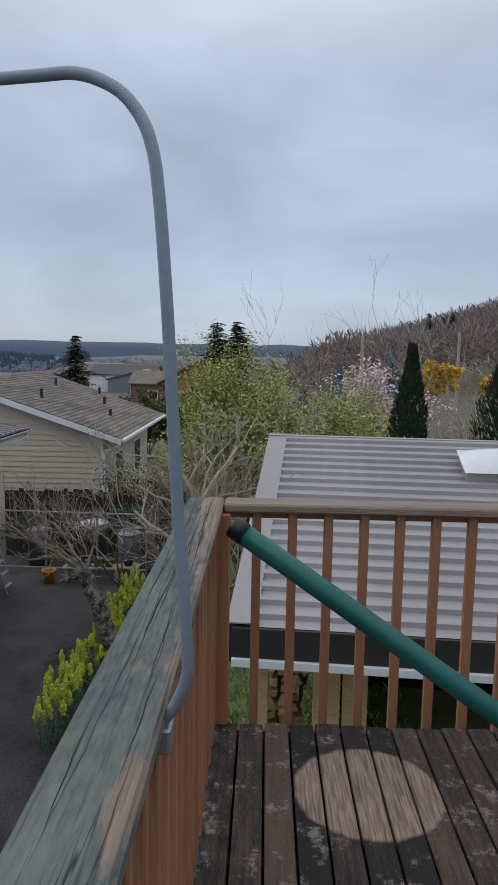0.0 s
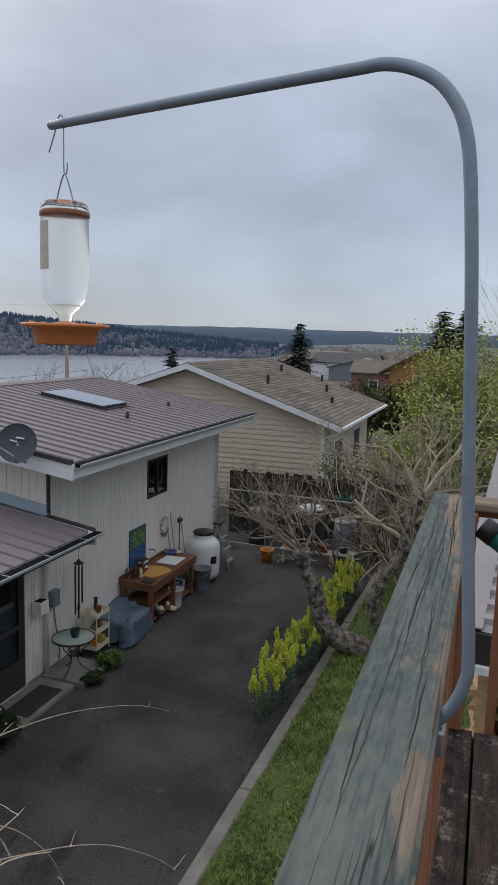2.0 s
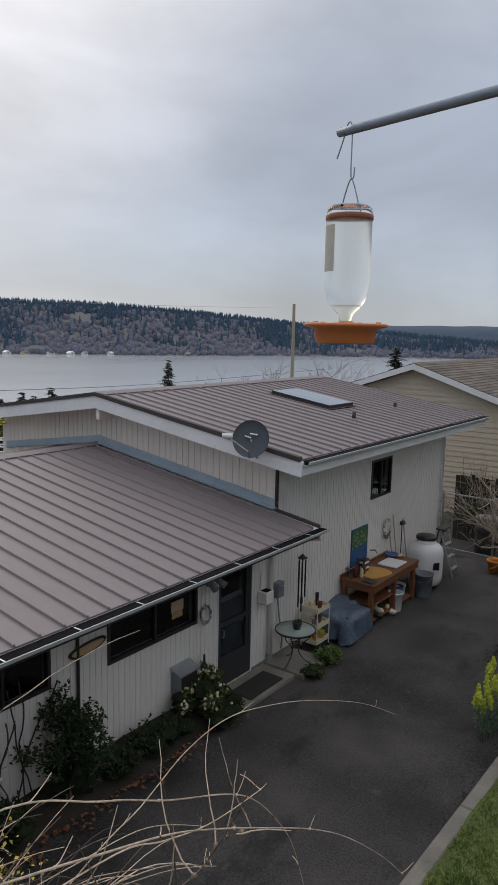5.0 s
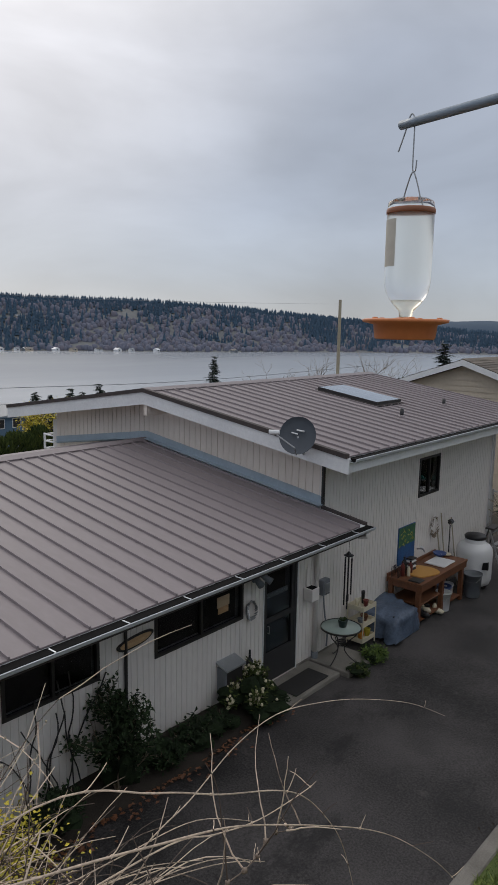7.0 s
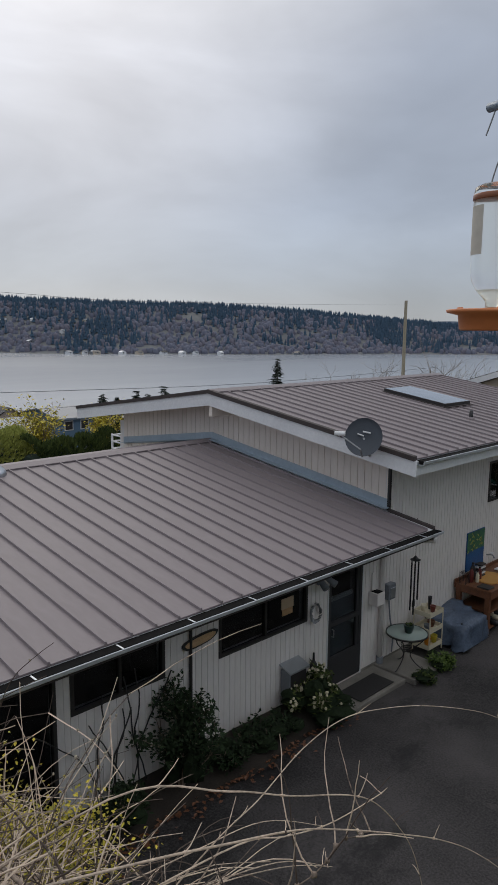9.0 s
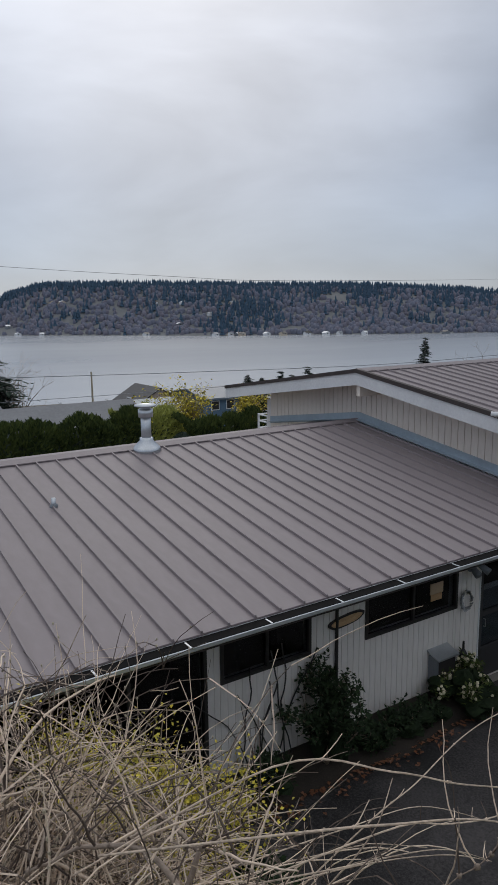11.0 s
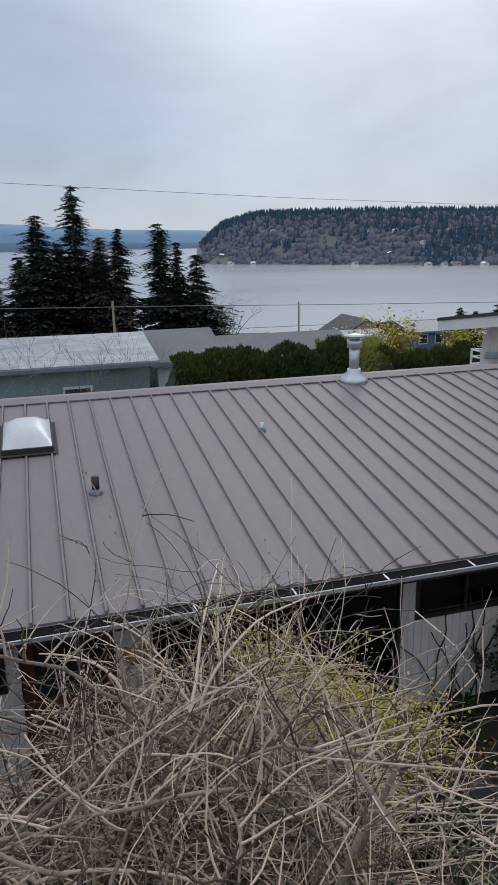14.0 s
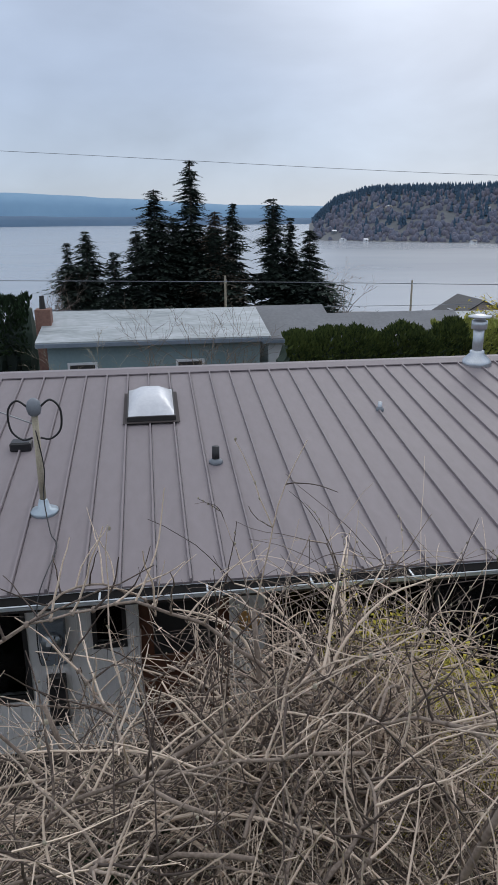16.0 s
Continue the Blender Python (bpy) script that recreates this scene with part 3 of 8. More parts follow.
def cap_material(name):
    """Teal-grey painted rail cap, worn to bare wood along one edge, with open grain, drying cracks and moss."""
    m = mat(name, (0.150, 0.165, 0.148), (0.036, 0.060, 0.062), rough=0.8, scale=2.4, fine=20, bump=0.3, stretch=(4, 0.9, 4), lo=0.34, hi=0.66)
    n, l = m.node_tree.nodes, m.node_tree.links
    b = n["Principled BSDF"]
    base = b.inputs["Base Color"].links[0].from_socket
    tc, sx_ = n.new("ShaderNodeTexCoord"), n.new("ShaderNodeSeparateXYZ")
    l.new(tc.outputs["Object"], sx_.inputs[0])
    edge = n.new("ShaderNodeMath")
    edge.operation = "MULTIPLY_ADD"
    edge.inputs[1].default_value, edge.inputs[2].default_value = 2.6, 0.64 * 2.6 - 0.06
    l.new(sx_.outputs["X"], edge.inputs[0])
    far = n.new("ShaderNodeMapRange")
    for i, v in ((1, 1.7), (2, 3.4), (3, 0.0), (4, 0.13)):
        far.inputs[i].default_value = v
    l.new(sx_.outputs["Y"], far.inputs[0])
    tot = n.new("ShaderNodeMath")
    l.new(edge.outputs[0], tot.inputs[0])
    l.new(grainy(m, 5.0, (2.4, 0.7, 2.4), 9, 0.7), tot.inputs[1])
    tot2 = n.new("ShaderNodeMath")
    l.new(tot.outputs[0], tot2.inputs[0])
    l.new(far.outputs[0], tot2.inputs[1])
    mr = n.new("ShaderNodeMapRange")
    mr.inputs["From Min"].default_value, mr.inputs["From Max"].default_value = 0.57, 0.66
    l.new(tot2.outputs[0], mr.inputs[0])
    wood = mixed(m, grainy(m, 1, (95, 3.0, 95), 5, 0.65, (0.36, 0.64, 0, 1)), (0.15, 0.108, 0.078), (0.27, 0.21, 0.155))
    col = mixed(m, mr.outputs[0], base, wood)
    col = mixed(m, grainy(m, 1, (150, 3.0, 150), 3, 0.6, (0.46, 0.34, 0, 0.6)), col, (0.022, 0.026, 0.025))
    col = mixed(m, grainy(m, 1, (40, 9.0, 40), 6, 0.75, (0.66, 0.74, 0, 0.55)), col, (0.42, 0.42, 0.39))
    # drying cracks: thin lines where a long slow noise passes its middle
    crack = n.new("ShaderNodeMath")
    crack.operation = "SUBTRACT"
    l.new(grainy(m, 1, (30, 0.75, 30), 2.5, 0.5), crack.inputs[0])
    crack.inputs[1].default_value = 0.47
    ab = n.new("ShaderNodeMath")
    ab.operation = "ABSOLUTE"
    l.new(crack.outputs[0], ab.inputs[0])
    line = n.new("ShaderNodeMapRange")
    for i, v in ((1, 0.004), (2, 0.016), (3, 0.9), (4, 0.0)):
        line.inputs[i].default_value = v
    l.new(ab.outputs[0], line.inputs[0])
    gate = n.new("ShaderNodeMath")
    gate.operation = "MULTIPLY"
    l.new(line.outputs[0], gate.inputs[0])
    l.new(grainy(m, 1, (9, 1.1, 9), 3, 0.5, (0.46, 0.56, 0, 1)), gate.inputs[1])
    col = mixed(m, gate.outputs[0], col, (0.012, 0.011, 0.010))
    side = n.new("ShaderNodeMapRange")
    for i, v in ((1, -0.690), (2, -0.712), (3, 0.0), (4, 1.0)):
        side.inputs[i].default_value = v
    l.new(sx_.outputs["X"], side.inputs[0])
    moss = n.new("ShaderNodeMath")
    moss.operation = "MULTIPLY"
    l.new(side.outputs[0], moss.inputs[0])
    l.new(grainy(m, 9, (1, 1, 1), 6, 0.7, (0.56, 0.66, 0, 0.4)), moss.inputs[1])
    col = mixed(m, moss.outputs[0], col, (0.20, 0.22, 0.055))
    l.new(col, b.inputs["Base Color"])
    return m


M_DECK = deck_material("weathered_deck_boards")
M_CAP = cap_material("worn_rail_cap")
M_CAP2 = mat("bare_rail_cap", (0.33, 0.25, 0.19), (0.15, 0.11, 0.085), rough=0.85, scale=4, fine=30, bump=0.5, stretch=(0.6, 6, 6))
M_CRACK = mat("wood_crack", (0.025, 0.02, 0.016), (0.015, 0.012, 0.01), rough=1, bump=0)

deck = thing("deck", (0.8, 1.0, -3.2), "weathered wooden deck with stained railing", "deck", kind="structure")
X_L, Y_F = -0.60, 3.58
NB = 26
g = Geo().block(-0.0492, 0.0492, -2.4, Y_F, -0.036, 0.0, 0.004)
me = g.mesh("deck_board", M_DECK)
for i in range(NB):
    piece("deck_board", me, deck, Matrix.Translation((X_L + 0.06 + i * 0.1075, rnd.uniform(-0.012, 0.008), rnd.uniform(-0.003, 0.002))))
g = Geo()
for y in (-2.0, -1.2, -0.4, 0.4, 1.2, 2.0, 2.8, 3.5):
    g.box(X_L + 0.02, 2.2, y - 0.02, y + 0.02, -0.22, -0.04)
part("joist_frame", g, M_SOIL, deck)
# added sheet, soil-dark, so that the gaps between boards look shaded
part("under_deck", Geo().box(X_L + 0.02, 2.2, -2.4, Y_F - 0.02, -0.30, -0.26), M_SOIL, deck, "dark sheet added below the boards, behind their gaps")
part("rim_board", Geo().block(X_L - 0.045, X_L - 0.004, -2.4, Y_F, -0.24, -0.004), M_STAIN, deck)
part("rim_board", Geo().block(X_L - 0.045, 2.2, Y_F + 0.004, Y_F + 0.03, -0.24, -0.04), M_STAIN, deck)
for x, y in ((-0.55, 3.45), (-0.55, 0.4), (2.0, 3.45), (2.0, 0.4), (-0.55, -2.2)):
    part("deck_post", Geo().block(x - 0.045, x + 0.045, y - 0.045, y + 0.045, -4.25, -0.24), M_STAIN, deck)
# left rail
part("rail_cap", Geo().block(-0.72, -0.565, -2.4, 3.72, 0.91, 0.95, 0.008), M_CAP, deck, "wide grey-green rail cap, cracked and worn to bare wood")
part("top_rail", Geo().block(-0.66, -0.622, -2.4, 3.62, 0.82, 0.909), M_STAIN, deck)
me = Geo().block(-0.6215, -0.583, -0.019, 0.019, -0.20, 0.905, 0.004).mesh("baluster", M_STAIN)
for i in range(44):
    y = 3.545 - i * 0.134
    piece("baluster", me, deck, Matrix.Translation((rnd.uniform(-0.002, 0.002), y, 0)))
# far rail
part("rail_cap", Geo().block(-0.562, 2.2, 3.585, 3.725, 0.912, 0.950, 0.008), M_CAP2, deck, "weathered brown rail cap")
part("top_rail", Geo().block(-0.60, 2.2, 3.66, 3.70, 0.875, 0.910), M_STAIN, deck)
me = Geo().block(-0.019, 0.019, 3.62, 3.658, -0.20, 0.911, 0.004).mesh("baluster", M_STAIN)
for i in range(17):
    piece("baluster", me, deck, Matrix.Translation((-0.425 + i * 0.1505, rnd.uniform(-0.002, 0.002), 0)))
part("corner_post", Geo().block(-0.622, -0.535, 3.56, 3.645, -0.2, 0.909), M_STAIN, deck)
# drying cracks sunk in the cap
g = Geo()
rc = random.Random(11)
for _ in range(30):
    x, y = rc.uniform(-0.69, -0.60), rc.uniform(0.9, 3.2)
    n = rc.randint(8, 24)
    w = rc.uniform(0.0004, 0.0017)
    L, R = [], []
    for k in range(n):
        ww = w * math.sin(math.pi * (k + 0.15) / n)
        L.append((x - ww, y, 0.9506))
        R.append((x + ww, y, 0.9506))
        x = min(-0.574, max(-0.712, x + rc.uniform(-0.0025, 0.0025)))
        y += rc.uniform(0.02, 0.045)
        if y > 3.68:
            break
    n = len(L)
    if n > 2:
        g.add(L + R, [(i, n + i, n + i + 1, i + 1) for i in range(n - 1)])
part("crack_line", g, M_CRACK, deck)

# green tube lying against the rail
tb = thing("pole_tube", (0.9, 3.1, 0.0), "long green plastic tube with black cap leaning in the deck corner", "tube")
a, b = Vector((-0.515, 3.36, 0.912)), Vector((0.87, 3.02, 0.042))
d = (b - a).normalized()
part("tube", Geo().tube([a + d * 0.05, a + d * 0.4, a + d * 0.9, b], 0.041, 20), M_GREENTUBE, tb, smooth=True)
part("end_cap", Geo().tube([a - d * 0.005, a, a + d * 0.055], [0.036, 0.0435, 0.0435], 20), M_BLACK, tb, "black end cap", smooth=True)

# feeder arm clamped to the rail, with the bottle feeder
M_ARM = mat("dull_aluminium", (0.27, 0.325, 0.385), (0.20, 0.245, 0.295), rough=0.45, metal=0.3, scale=6, fine=60, bump=0.04)
arm = thing("feeder_arm", (-0.59, 2.2, 0.75), "bent grey aluminium pole arm fixed to the deck rail", "pole")
def curve(pts, k=6):
    """A smooth line through points."""
    pts = [Vector(p) for p in pts]
    out = []
    for i in range(len(pts) - 1):
        p0, p1, p2, p3 = pts[max(i - 1, 0)], pts[i], pts[i + 1], pts[min(i + 2, len(pts) - 1)]
        for j in range(k):
            t = j / k
            out.append(0.5 * ((2 * p1) + (p2 - p0) * t + (2 * p0 - 5 * p1 + 4 * p2 - p3) * t * t + (3 * p1 - p0 - 3 * p2 + p3) * t ** 3))
    return out + [pts[-1]]
armline = curve([(-0.585, 1.915, 0.90), (-0.562, 1.906, 0.923), (-0.541, 1.9, 0.958), (-0.526, 1.896, 1.003), (-0.524, 1.895, 1.055), (-0.543, 1.901, 1.303), (-0.562, 1.907, 1.626), (-0.578, 1.912, 1.825),
                 (-0.592, 1.916, 1.905), (-0.616, 1.923, 1.955), (-0.655, 1.935, 1.994), (-0.72, 1.955, 2.022), (-0.804, 1.981, 2.027), (-1.10, 2.071, 2.036), (-1.548, 2.206, 2.047)])
part("arm", Geo().tube([p + Vector((-0.003, 0, 0)) for p in armline], 0.0108, 16), M_ARM, arm, smooth=True)
part("bracket", Geo().block(-0.583, -0.555, 1.885, 1.945, 0.86, 0.909), M_STEEL, arm)

BX, BY = -1.51, 2.2
fd = thing("bird_feeder", (BX, BY, 1.54), "clear bottle nectar feeder with orange dish, hung on a wire hook", "bird feeder")
M_CLEAR = glass("clear_bottle", (0.97, 0.98, 0.98), 0.03)
M_SYRUP = glass("sugar_water", (0.93, 0.93, 0.90), 0.35)
M_SYRUP.node_tree.nodes["Principled BSDF"].inputs["IOR"].default_value = 1.03
M_SYRUP.node_tree.nodes["Principled BSDF"].inputs["Transmission Weight"].default_value = 0.88
M_CLEAR.node_tree.nodes["Principled BSDF"].inputs["IOR"].default_value = 1.12
M_NECTAR = glass("nectar_yellow", (0.95, 0.92, 0.80), 0.3)
M_NECTAR.node_tree.nodes["Principled BSDF"].inputs["IOR"].default_value = 1.03
M_LABEL = mat("faded_label", (0.62, 0.58, 0.50), (0.52, 0.48, 0.42), rough=0.8, scale=9, bump=0.02)
M_BAND = mat("brown_band", (0.36, 0.14, 0.07), (0.26, 0.10, 0.05), rough=0.5, scale=12, bump=0.03)
prof = [(0.016, 1.592), (0.017, 1.606), (0.024, 1.614), (0.040, 1.632), (0.051, 1.652), (0.0558, 1.676), (0.0565, 1.70), (0.0565, 1.85), (0.054, 1.864), (0.045, 1.870), (0.02, 1.864)]
bottle = part("bottle", Geo().lathe((BX, BY, 0), prof, 32), M_CLEAR, fd, "upturned clear glass bottle, nearly full", smooth=True)
bottle.visible_shadow = False
part("syrup", Geo().lathe((BX, BY, 0), [(0.013, 1.594), (0.014, 1.607), (0.021, 1.616), (0.037, 1.634), (0.048, 1.654), (0.0530, 1.678), (0.0535, 1.70), (0.0535, 1.838)], 32), M_SYRUP, bottle, smooth=True).visible_shadow = False
g = Geo()
for i in range(9):
    a = radians(215 + i * 6)
    g.v += [(BX + 0.0572 * math.cos(a), BY + 0.0572 * math.sin(a), z) for z in (1.712, 1.822)]
for i in range(8):
    g.f.append((2 * i, 2 * i + 2, 2 * i + 3, 2 * i + 1))
part("label", g, M_LABEL, bottle, "faded blank paper strip")
part("nectar", Geo().lathe((BX, BY, 0), [(0.0145, 1.594), (0.0155, 1.607), (0.0224, 1.615), (0.0384, 1.633)], 32), M_NECTAR, bottle, "yellowish nectar in the neck", smooth=True).visible_shadow = False
part("band", Geo().lathe((BX, BY, 0), [(0.0567, 1.836), (0.0583, 1.838), (0.0583, 1.847), (0.0567, 1.849)], 32), M_BAND, bottle, "brown rubber band", smooth=True)
part("dish", Geo().lathe((BX, BY, 0), [(0.0, 1.538), (0.070, 1.538), (0.074, 1.542), (0.078, 1.574), (0.104, 1.580), (0.106, 1.586), (0.10, 1.588), (0.05, 1.586), (0.018, 1.592), (0.0, 1.592)], 36), M_TERRA, fd, "orange plastic feeding dish", smooth=True)
for k in range(5):
    a = radians(20 + 72 * k)
    part("port", Geo().tube([(BX + 0.082 * math.cos(a), BY + 0.082 * math.sin(a), 1.585), (BX + 0.082 * math.cos(a), BY + 0.082 * math.sin(a), 1.592)], [0.011, 0.006], 8), M_TERRA, fd)
part("hook", Geo().tube(curve([(-1.552, 2.2, 1.985), (-1.535, 2.2, 2.03), (-1.525, 2.2, 2.062), (-1.516, 2.2, 2.064), (-1.512, 2.2, 2.04), (-1.512, 2.2, 1.955), (-1.510, 2.2, 1.936), (-1.504, 2.2, 1.938), (-1.502, 2.2, 1.96)]), 0.0018, 6), M_STEEL, fd)
part("bail", Geo().tube(curve([(-1.533, 2.2, 1.868), (-1.525, 2.2, 1.90), (-1.510, 2.2, 1.934), (-1.495, 2.2, 1.90), (-1.480, 2.2, 1.845)]), 0.0018, 6), M_STEEL, fd)

# ---------------- the long house with metal roofs ----------------
WX, EX = -7.28, -6.40                # wall facing the drive, eave
SL = 0.147                           # roof slope
RX, RZ = -11.77, -0.79               # ridge of the low roof
GY = 10.43                           # gable wall where the roof steps up
UY0, UY1 = 9.74, 18.28               # upper roof from rake to rake
URX, URZ = -11.10, 0.315             # upper ridge
low_z = lambda x: -1.58 + SL * (EX - x)
up_z = lambda x: -0.38 + 0.148 * (EX - x)
west_z = lambda x: up_z(2 * URX - x)

house = thing("house", (WX, 6.0, Z0), "long low house, pale vertical siding and brown standing-seam metal roofs", "house")


def siding(y0, y1, z0, z1, pitch=0.102, x=WX, depth=0.16):
    """Vertical grooved boards along y, facing +x."""
    g = Geo()
    prof, y = [], y0
    while y < y1 - 1e-6:
        e = min(y + pitch, y1)
        prof += [(y, 0), (max(y, e - 0.012), 0), (max(y, e - 0.010), -0.009), (e - 0.001, -0.009)]
        y = e
    prof.append((y1, 0))
    n = len(prof)
    g.v = [(x + d, yy, z) for z in (z0, z1) for yy, d in prof]
    g.f = [(i, i + 1, n + i + 1, n + i) for i in range(n - 1)]
    g.box(x - depth, x - 0.012, y0, y1, z0, z1)
    return g


def wall_with_holes(y0, y1, z0, z1, holes, mat_, label=""):
    """A wall in panels with openings through it: holes (y0, y1, z0, z1) in order along y."""
    y = y0
    for a, b, c, d in holes:
        for q in ((y, a, z0, z1), (a, b, z0, c), (a, b, d, z1)):
            if q[1] - q[0] > 0.01 and q[3] - q[2] > 0.01:
                part("wall_panel", siding(*q), mat_, house, label)
        y = b
    return part("wall_panel", siding(y, y1, z0, z1), mat_, house, label)


def window(y0, y1, z0, z1, bars=1, x=WX, fr=None, room=True):
    w = part("window", Geo().box(x - 0.05, x + 0.018, y0, y1, z0, z0 + 0.045).box(x - 0.05, x + 0.018, y0, y1, z1 - 0.045, z1)
             .box(x - 0.05, x + 0.018, y0, y0 + 0.045, z0 + 0.045, z1 - 0.045).box(x - 0.05, x + 0.018, y1 - 0.045, y1, z0 + 0.045, z1 - 0.045), fr or M_FRAME, house)
    step = (y1 - y0) / (bars + 1)
    for i in range(1, bars + 1):
        part("mullion", Geo().box(x - 0.045, x + 0.012, y0 + i * step - 0.02, y0 + i * step + 0.02, z0 + 0.045, z1 - 0.045), fr or M_FRAME, w)
    for i in range(bars + 1):
        p = part("pane", Geo().box(x - 0.028, x - 0.022, y0 + i * step + 0.02, y0 + (i + 1) * step - 0.02, z0 + 0.04, z1 - 0.04), M_GLASS, w)
        p.visible_shadow = False
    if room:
        # box behind the glass; the room's darkness is its near-black colour
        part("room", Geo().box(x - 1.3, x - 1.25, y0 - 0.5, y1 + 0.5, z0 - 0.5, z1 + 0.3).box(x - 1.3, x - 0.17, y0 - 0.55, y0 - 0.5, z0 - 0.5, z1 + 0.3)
             .box(x - 1.3, x - 0.17, y1 + 0.5, y1 + 0.55, z0 - 0.5, z1 + 0.3).box(x - 1.3, x - 0.17, y0 - 0.5, y1 + 0.5, z0 - 0.55, z0 - 0.5).box(x - 1.3, x - 0.17, y0 - 0.5, y1 + 0.5, z1 + 0.3, z1 + 0.35), M_SHADE, w)
    return w


HOLES = [(-1.9, -1.15, -3.3, -2.0), (-0.50, -0.15, -2.75, -2.2), (-0.02, 0.92, -4.1, -2.05), (1.30, 4.15, -3.95, -2.0),
         (4.33, 5.65, -2.76, -2.0), (6.56, 8.35, -2.82, -2.0), (8.86, 9.73, -4.12, -2.05)]
wall_with_holes(-6.0, GY, Z0, -1.72, HOLES, M_SIDING, "pale grey-white grooved vertical siding")
window(-1.9, -1.15, -3.3, -2.0, 0)
window(-0.50, -0.15, -2.75, -2.2, 0)
window(1.30, 4.15, -3.95, -2.0, 2)
window(4.33, 5.65, -2.76, -2.0, 1)
window(6.56, 8.35, -2.82, -2.0, 1)
wall_with_holes(GY, 17.86, Z0, -0.55, [(13.96, 14.92, -1.92, -1.08)], M_SIDING, "pale grey-white siding of the taller wing")
window(13.96, 14.92, -1.92, -1.08, 1)
# gable step wall, cream, facing the low roof
x = -15.0
while x < WX - 0.01:
    e = min(x + 0.15, WX)
    t0, t1 = [up_z(q) - 0.22 if q > URX else up_z(2 * URX - q) - 0.22 for q in (x, e)]
    part("siding_board", Geo().prism([(x, -2.6), (e - 0.014, -2.6), (e - 0.014, t1), (x, t0)], "y", GY - 0.001, GY + 0.02), M_GABLE, house)
    x = e
part("gable_wall", Geo().prism([(-15.0, -2.6), (WX - 0.01, -2.6), (WX - 0.01, up_z(WX) - 0.23), (URX, URZ - 0.23), (-15.0, west_z(-15.0) - 0.23)], "y", GY + 0.012, GY + 0.15), M_GABLE, house, "cream siding under the upper roof")
part("corner_trim", Geo().block(WX - 0.03, WX + 0.02, GY - 0.03, GY + 0.02, -1.7, -0.52), M_FRAME, house)
part("corner_trim", Geo().block(WX - 0.06, WX + 0.018, 17.84, 17.90, Z0, -0.55), M_TRIM, house)
part("back_wall", Geo().box(-15.15, -15.0, GY, 17.86, Z0 - 1, -0.7).box(-13.2, -13.05, -6, GY, Z0 - 1, -1.02).box(-15.0, WX - 0.17, 17.7, 17.86, Z0 - 1, -0.6).box(-13.1, WX - 0.17, -6.0, -5.85, Z0 - 1, -1.7), M_SIDING, house)
part("gable_far", Geo().prism([(-15.1, -0.75), (WX, -0.75), (WX, up_z(WX) - 0.25), (URX, URZ - 0.25), (-15.1, up_z(2 * URX + 15.1) - 0.25)], "y", 17.72, 17.86), M_SIDING, house)
part("foundation", Geo().box(WX - 0.16, WX + 0.012, -6, 8.84, Z0 - 0.3, Z0 + 0.2).box(WX - 0.16, WX + 0.012, 9.75, 17.86, Z0 - 0.3, Z0 + 0.1), M_CONC, house)

# standing-seam panels: one sheet with its rib
def seam_panel(x_eave, x_ridge, zf, pitch, name):
    L0, L1 = (x_eave, zf(x_eave)), (x_ridge, zf(x_ridge))
    g = Geo()
    pts = [(0.004, 0), (pitch - 0.030, 0), (pitch - 0.026, 0.030), (pitch - 0.006, 0.030), (pitch - 0.002, 0)]
    g.v = [(xx, p, zz + h) for xx, zz in (L0, L1) for p, h in pts] + [(xx, p, zz - 0.02) for xx, zz in (L0, L1) for p in (0.004, pitch - 0.002)]
    g.f = [(i, i + 1, 5 + i + 1, 5 + i) for i in range(4)] + [(10, 11, 13, 12), (0, 1, 2, 3, 4, 11, 10), (5, 6, 7, 8, 9, 13, 12)]
    return g.mesh(name, M_ROOF)


PITCH = 0.313
me = seam_panel(EX, RX, low_z, PITCH, "roof_panel")
y = 5.516 - PITCH * 37
for i in range(52):
    piece("roof_panel", me, house, Matrix.Translation((0, y + i * PITCH, rnd.uniform(0, 0.003))))
me = seam_panel(EX, URX, up_z, PITCH, "roof_panel")
nu = int((UY1 - UY0) / PITCH)
for i in range(nu):
    piece("roof_panel", me, house, Matrix.Translation((0, UY0 + 0.06 + i * (UY1 - UY0 - 0.12) / nu, rnd.uniform(0, 0.003))))
# far slopes, seen only along their ridge
part("roof_back", Geo().add([(RX, -6.3, RZ), (RX, GY, RZ), (-13.3, GY, RZ - 0.23), (-13.3, -6.3, RZ - 0.23)], [(0, 1, 2, 3)]).add([(RX, -6.3, RZ - 0.03), (RX, GY, RZ - 0.03), (-13.3, GY, RZ - 0.26), (-13.3, -6.3, RZ - 0.26)], [(3, 2, 1, 0)]), M_ROOF, house)
g = Geo()
for yy0, yy1, xr, zr in ((UY0, UY1, URX, URZ),):
    g.prism([(xr, zr), (-16.0, zr - 0.148 * (16.0 + xr)), (-16.0, zr - 0.148 * (16.0 + xr) - 0.03), (xr, zr - 0.03)], "y", yy0, yy1)
part("roof_back", g, M_ROOF, house)
def cap(x, z, y0, y1, s):
    return Geo().prism([(x - 0.16, z - 0.16 * s + 0.028), (x, z + 0.05), (x + 0.16, z - 0.16 * s + 0.028), (x + 0.16, z - 0.16 * s + 0.012), (x, z + 0.034), (x - 0.16, z - 0.16 * s + 0.012)], "y", y0, y1)
part("ridge_cap", cap(RX, RZ, -6.3, GY - 0.06, SL), M_ROOF, house)
part("ridge_cap", cap(URX, URZ, UY0, UY1, 0.148), M_ROOF, house)
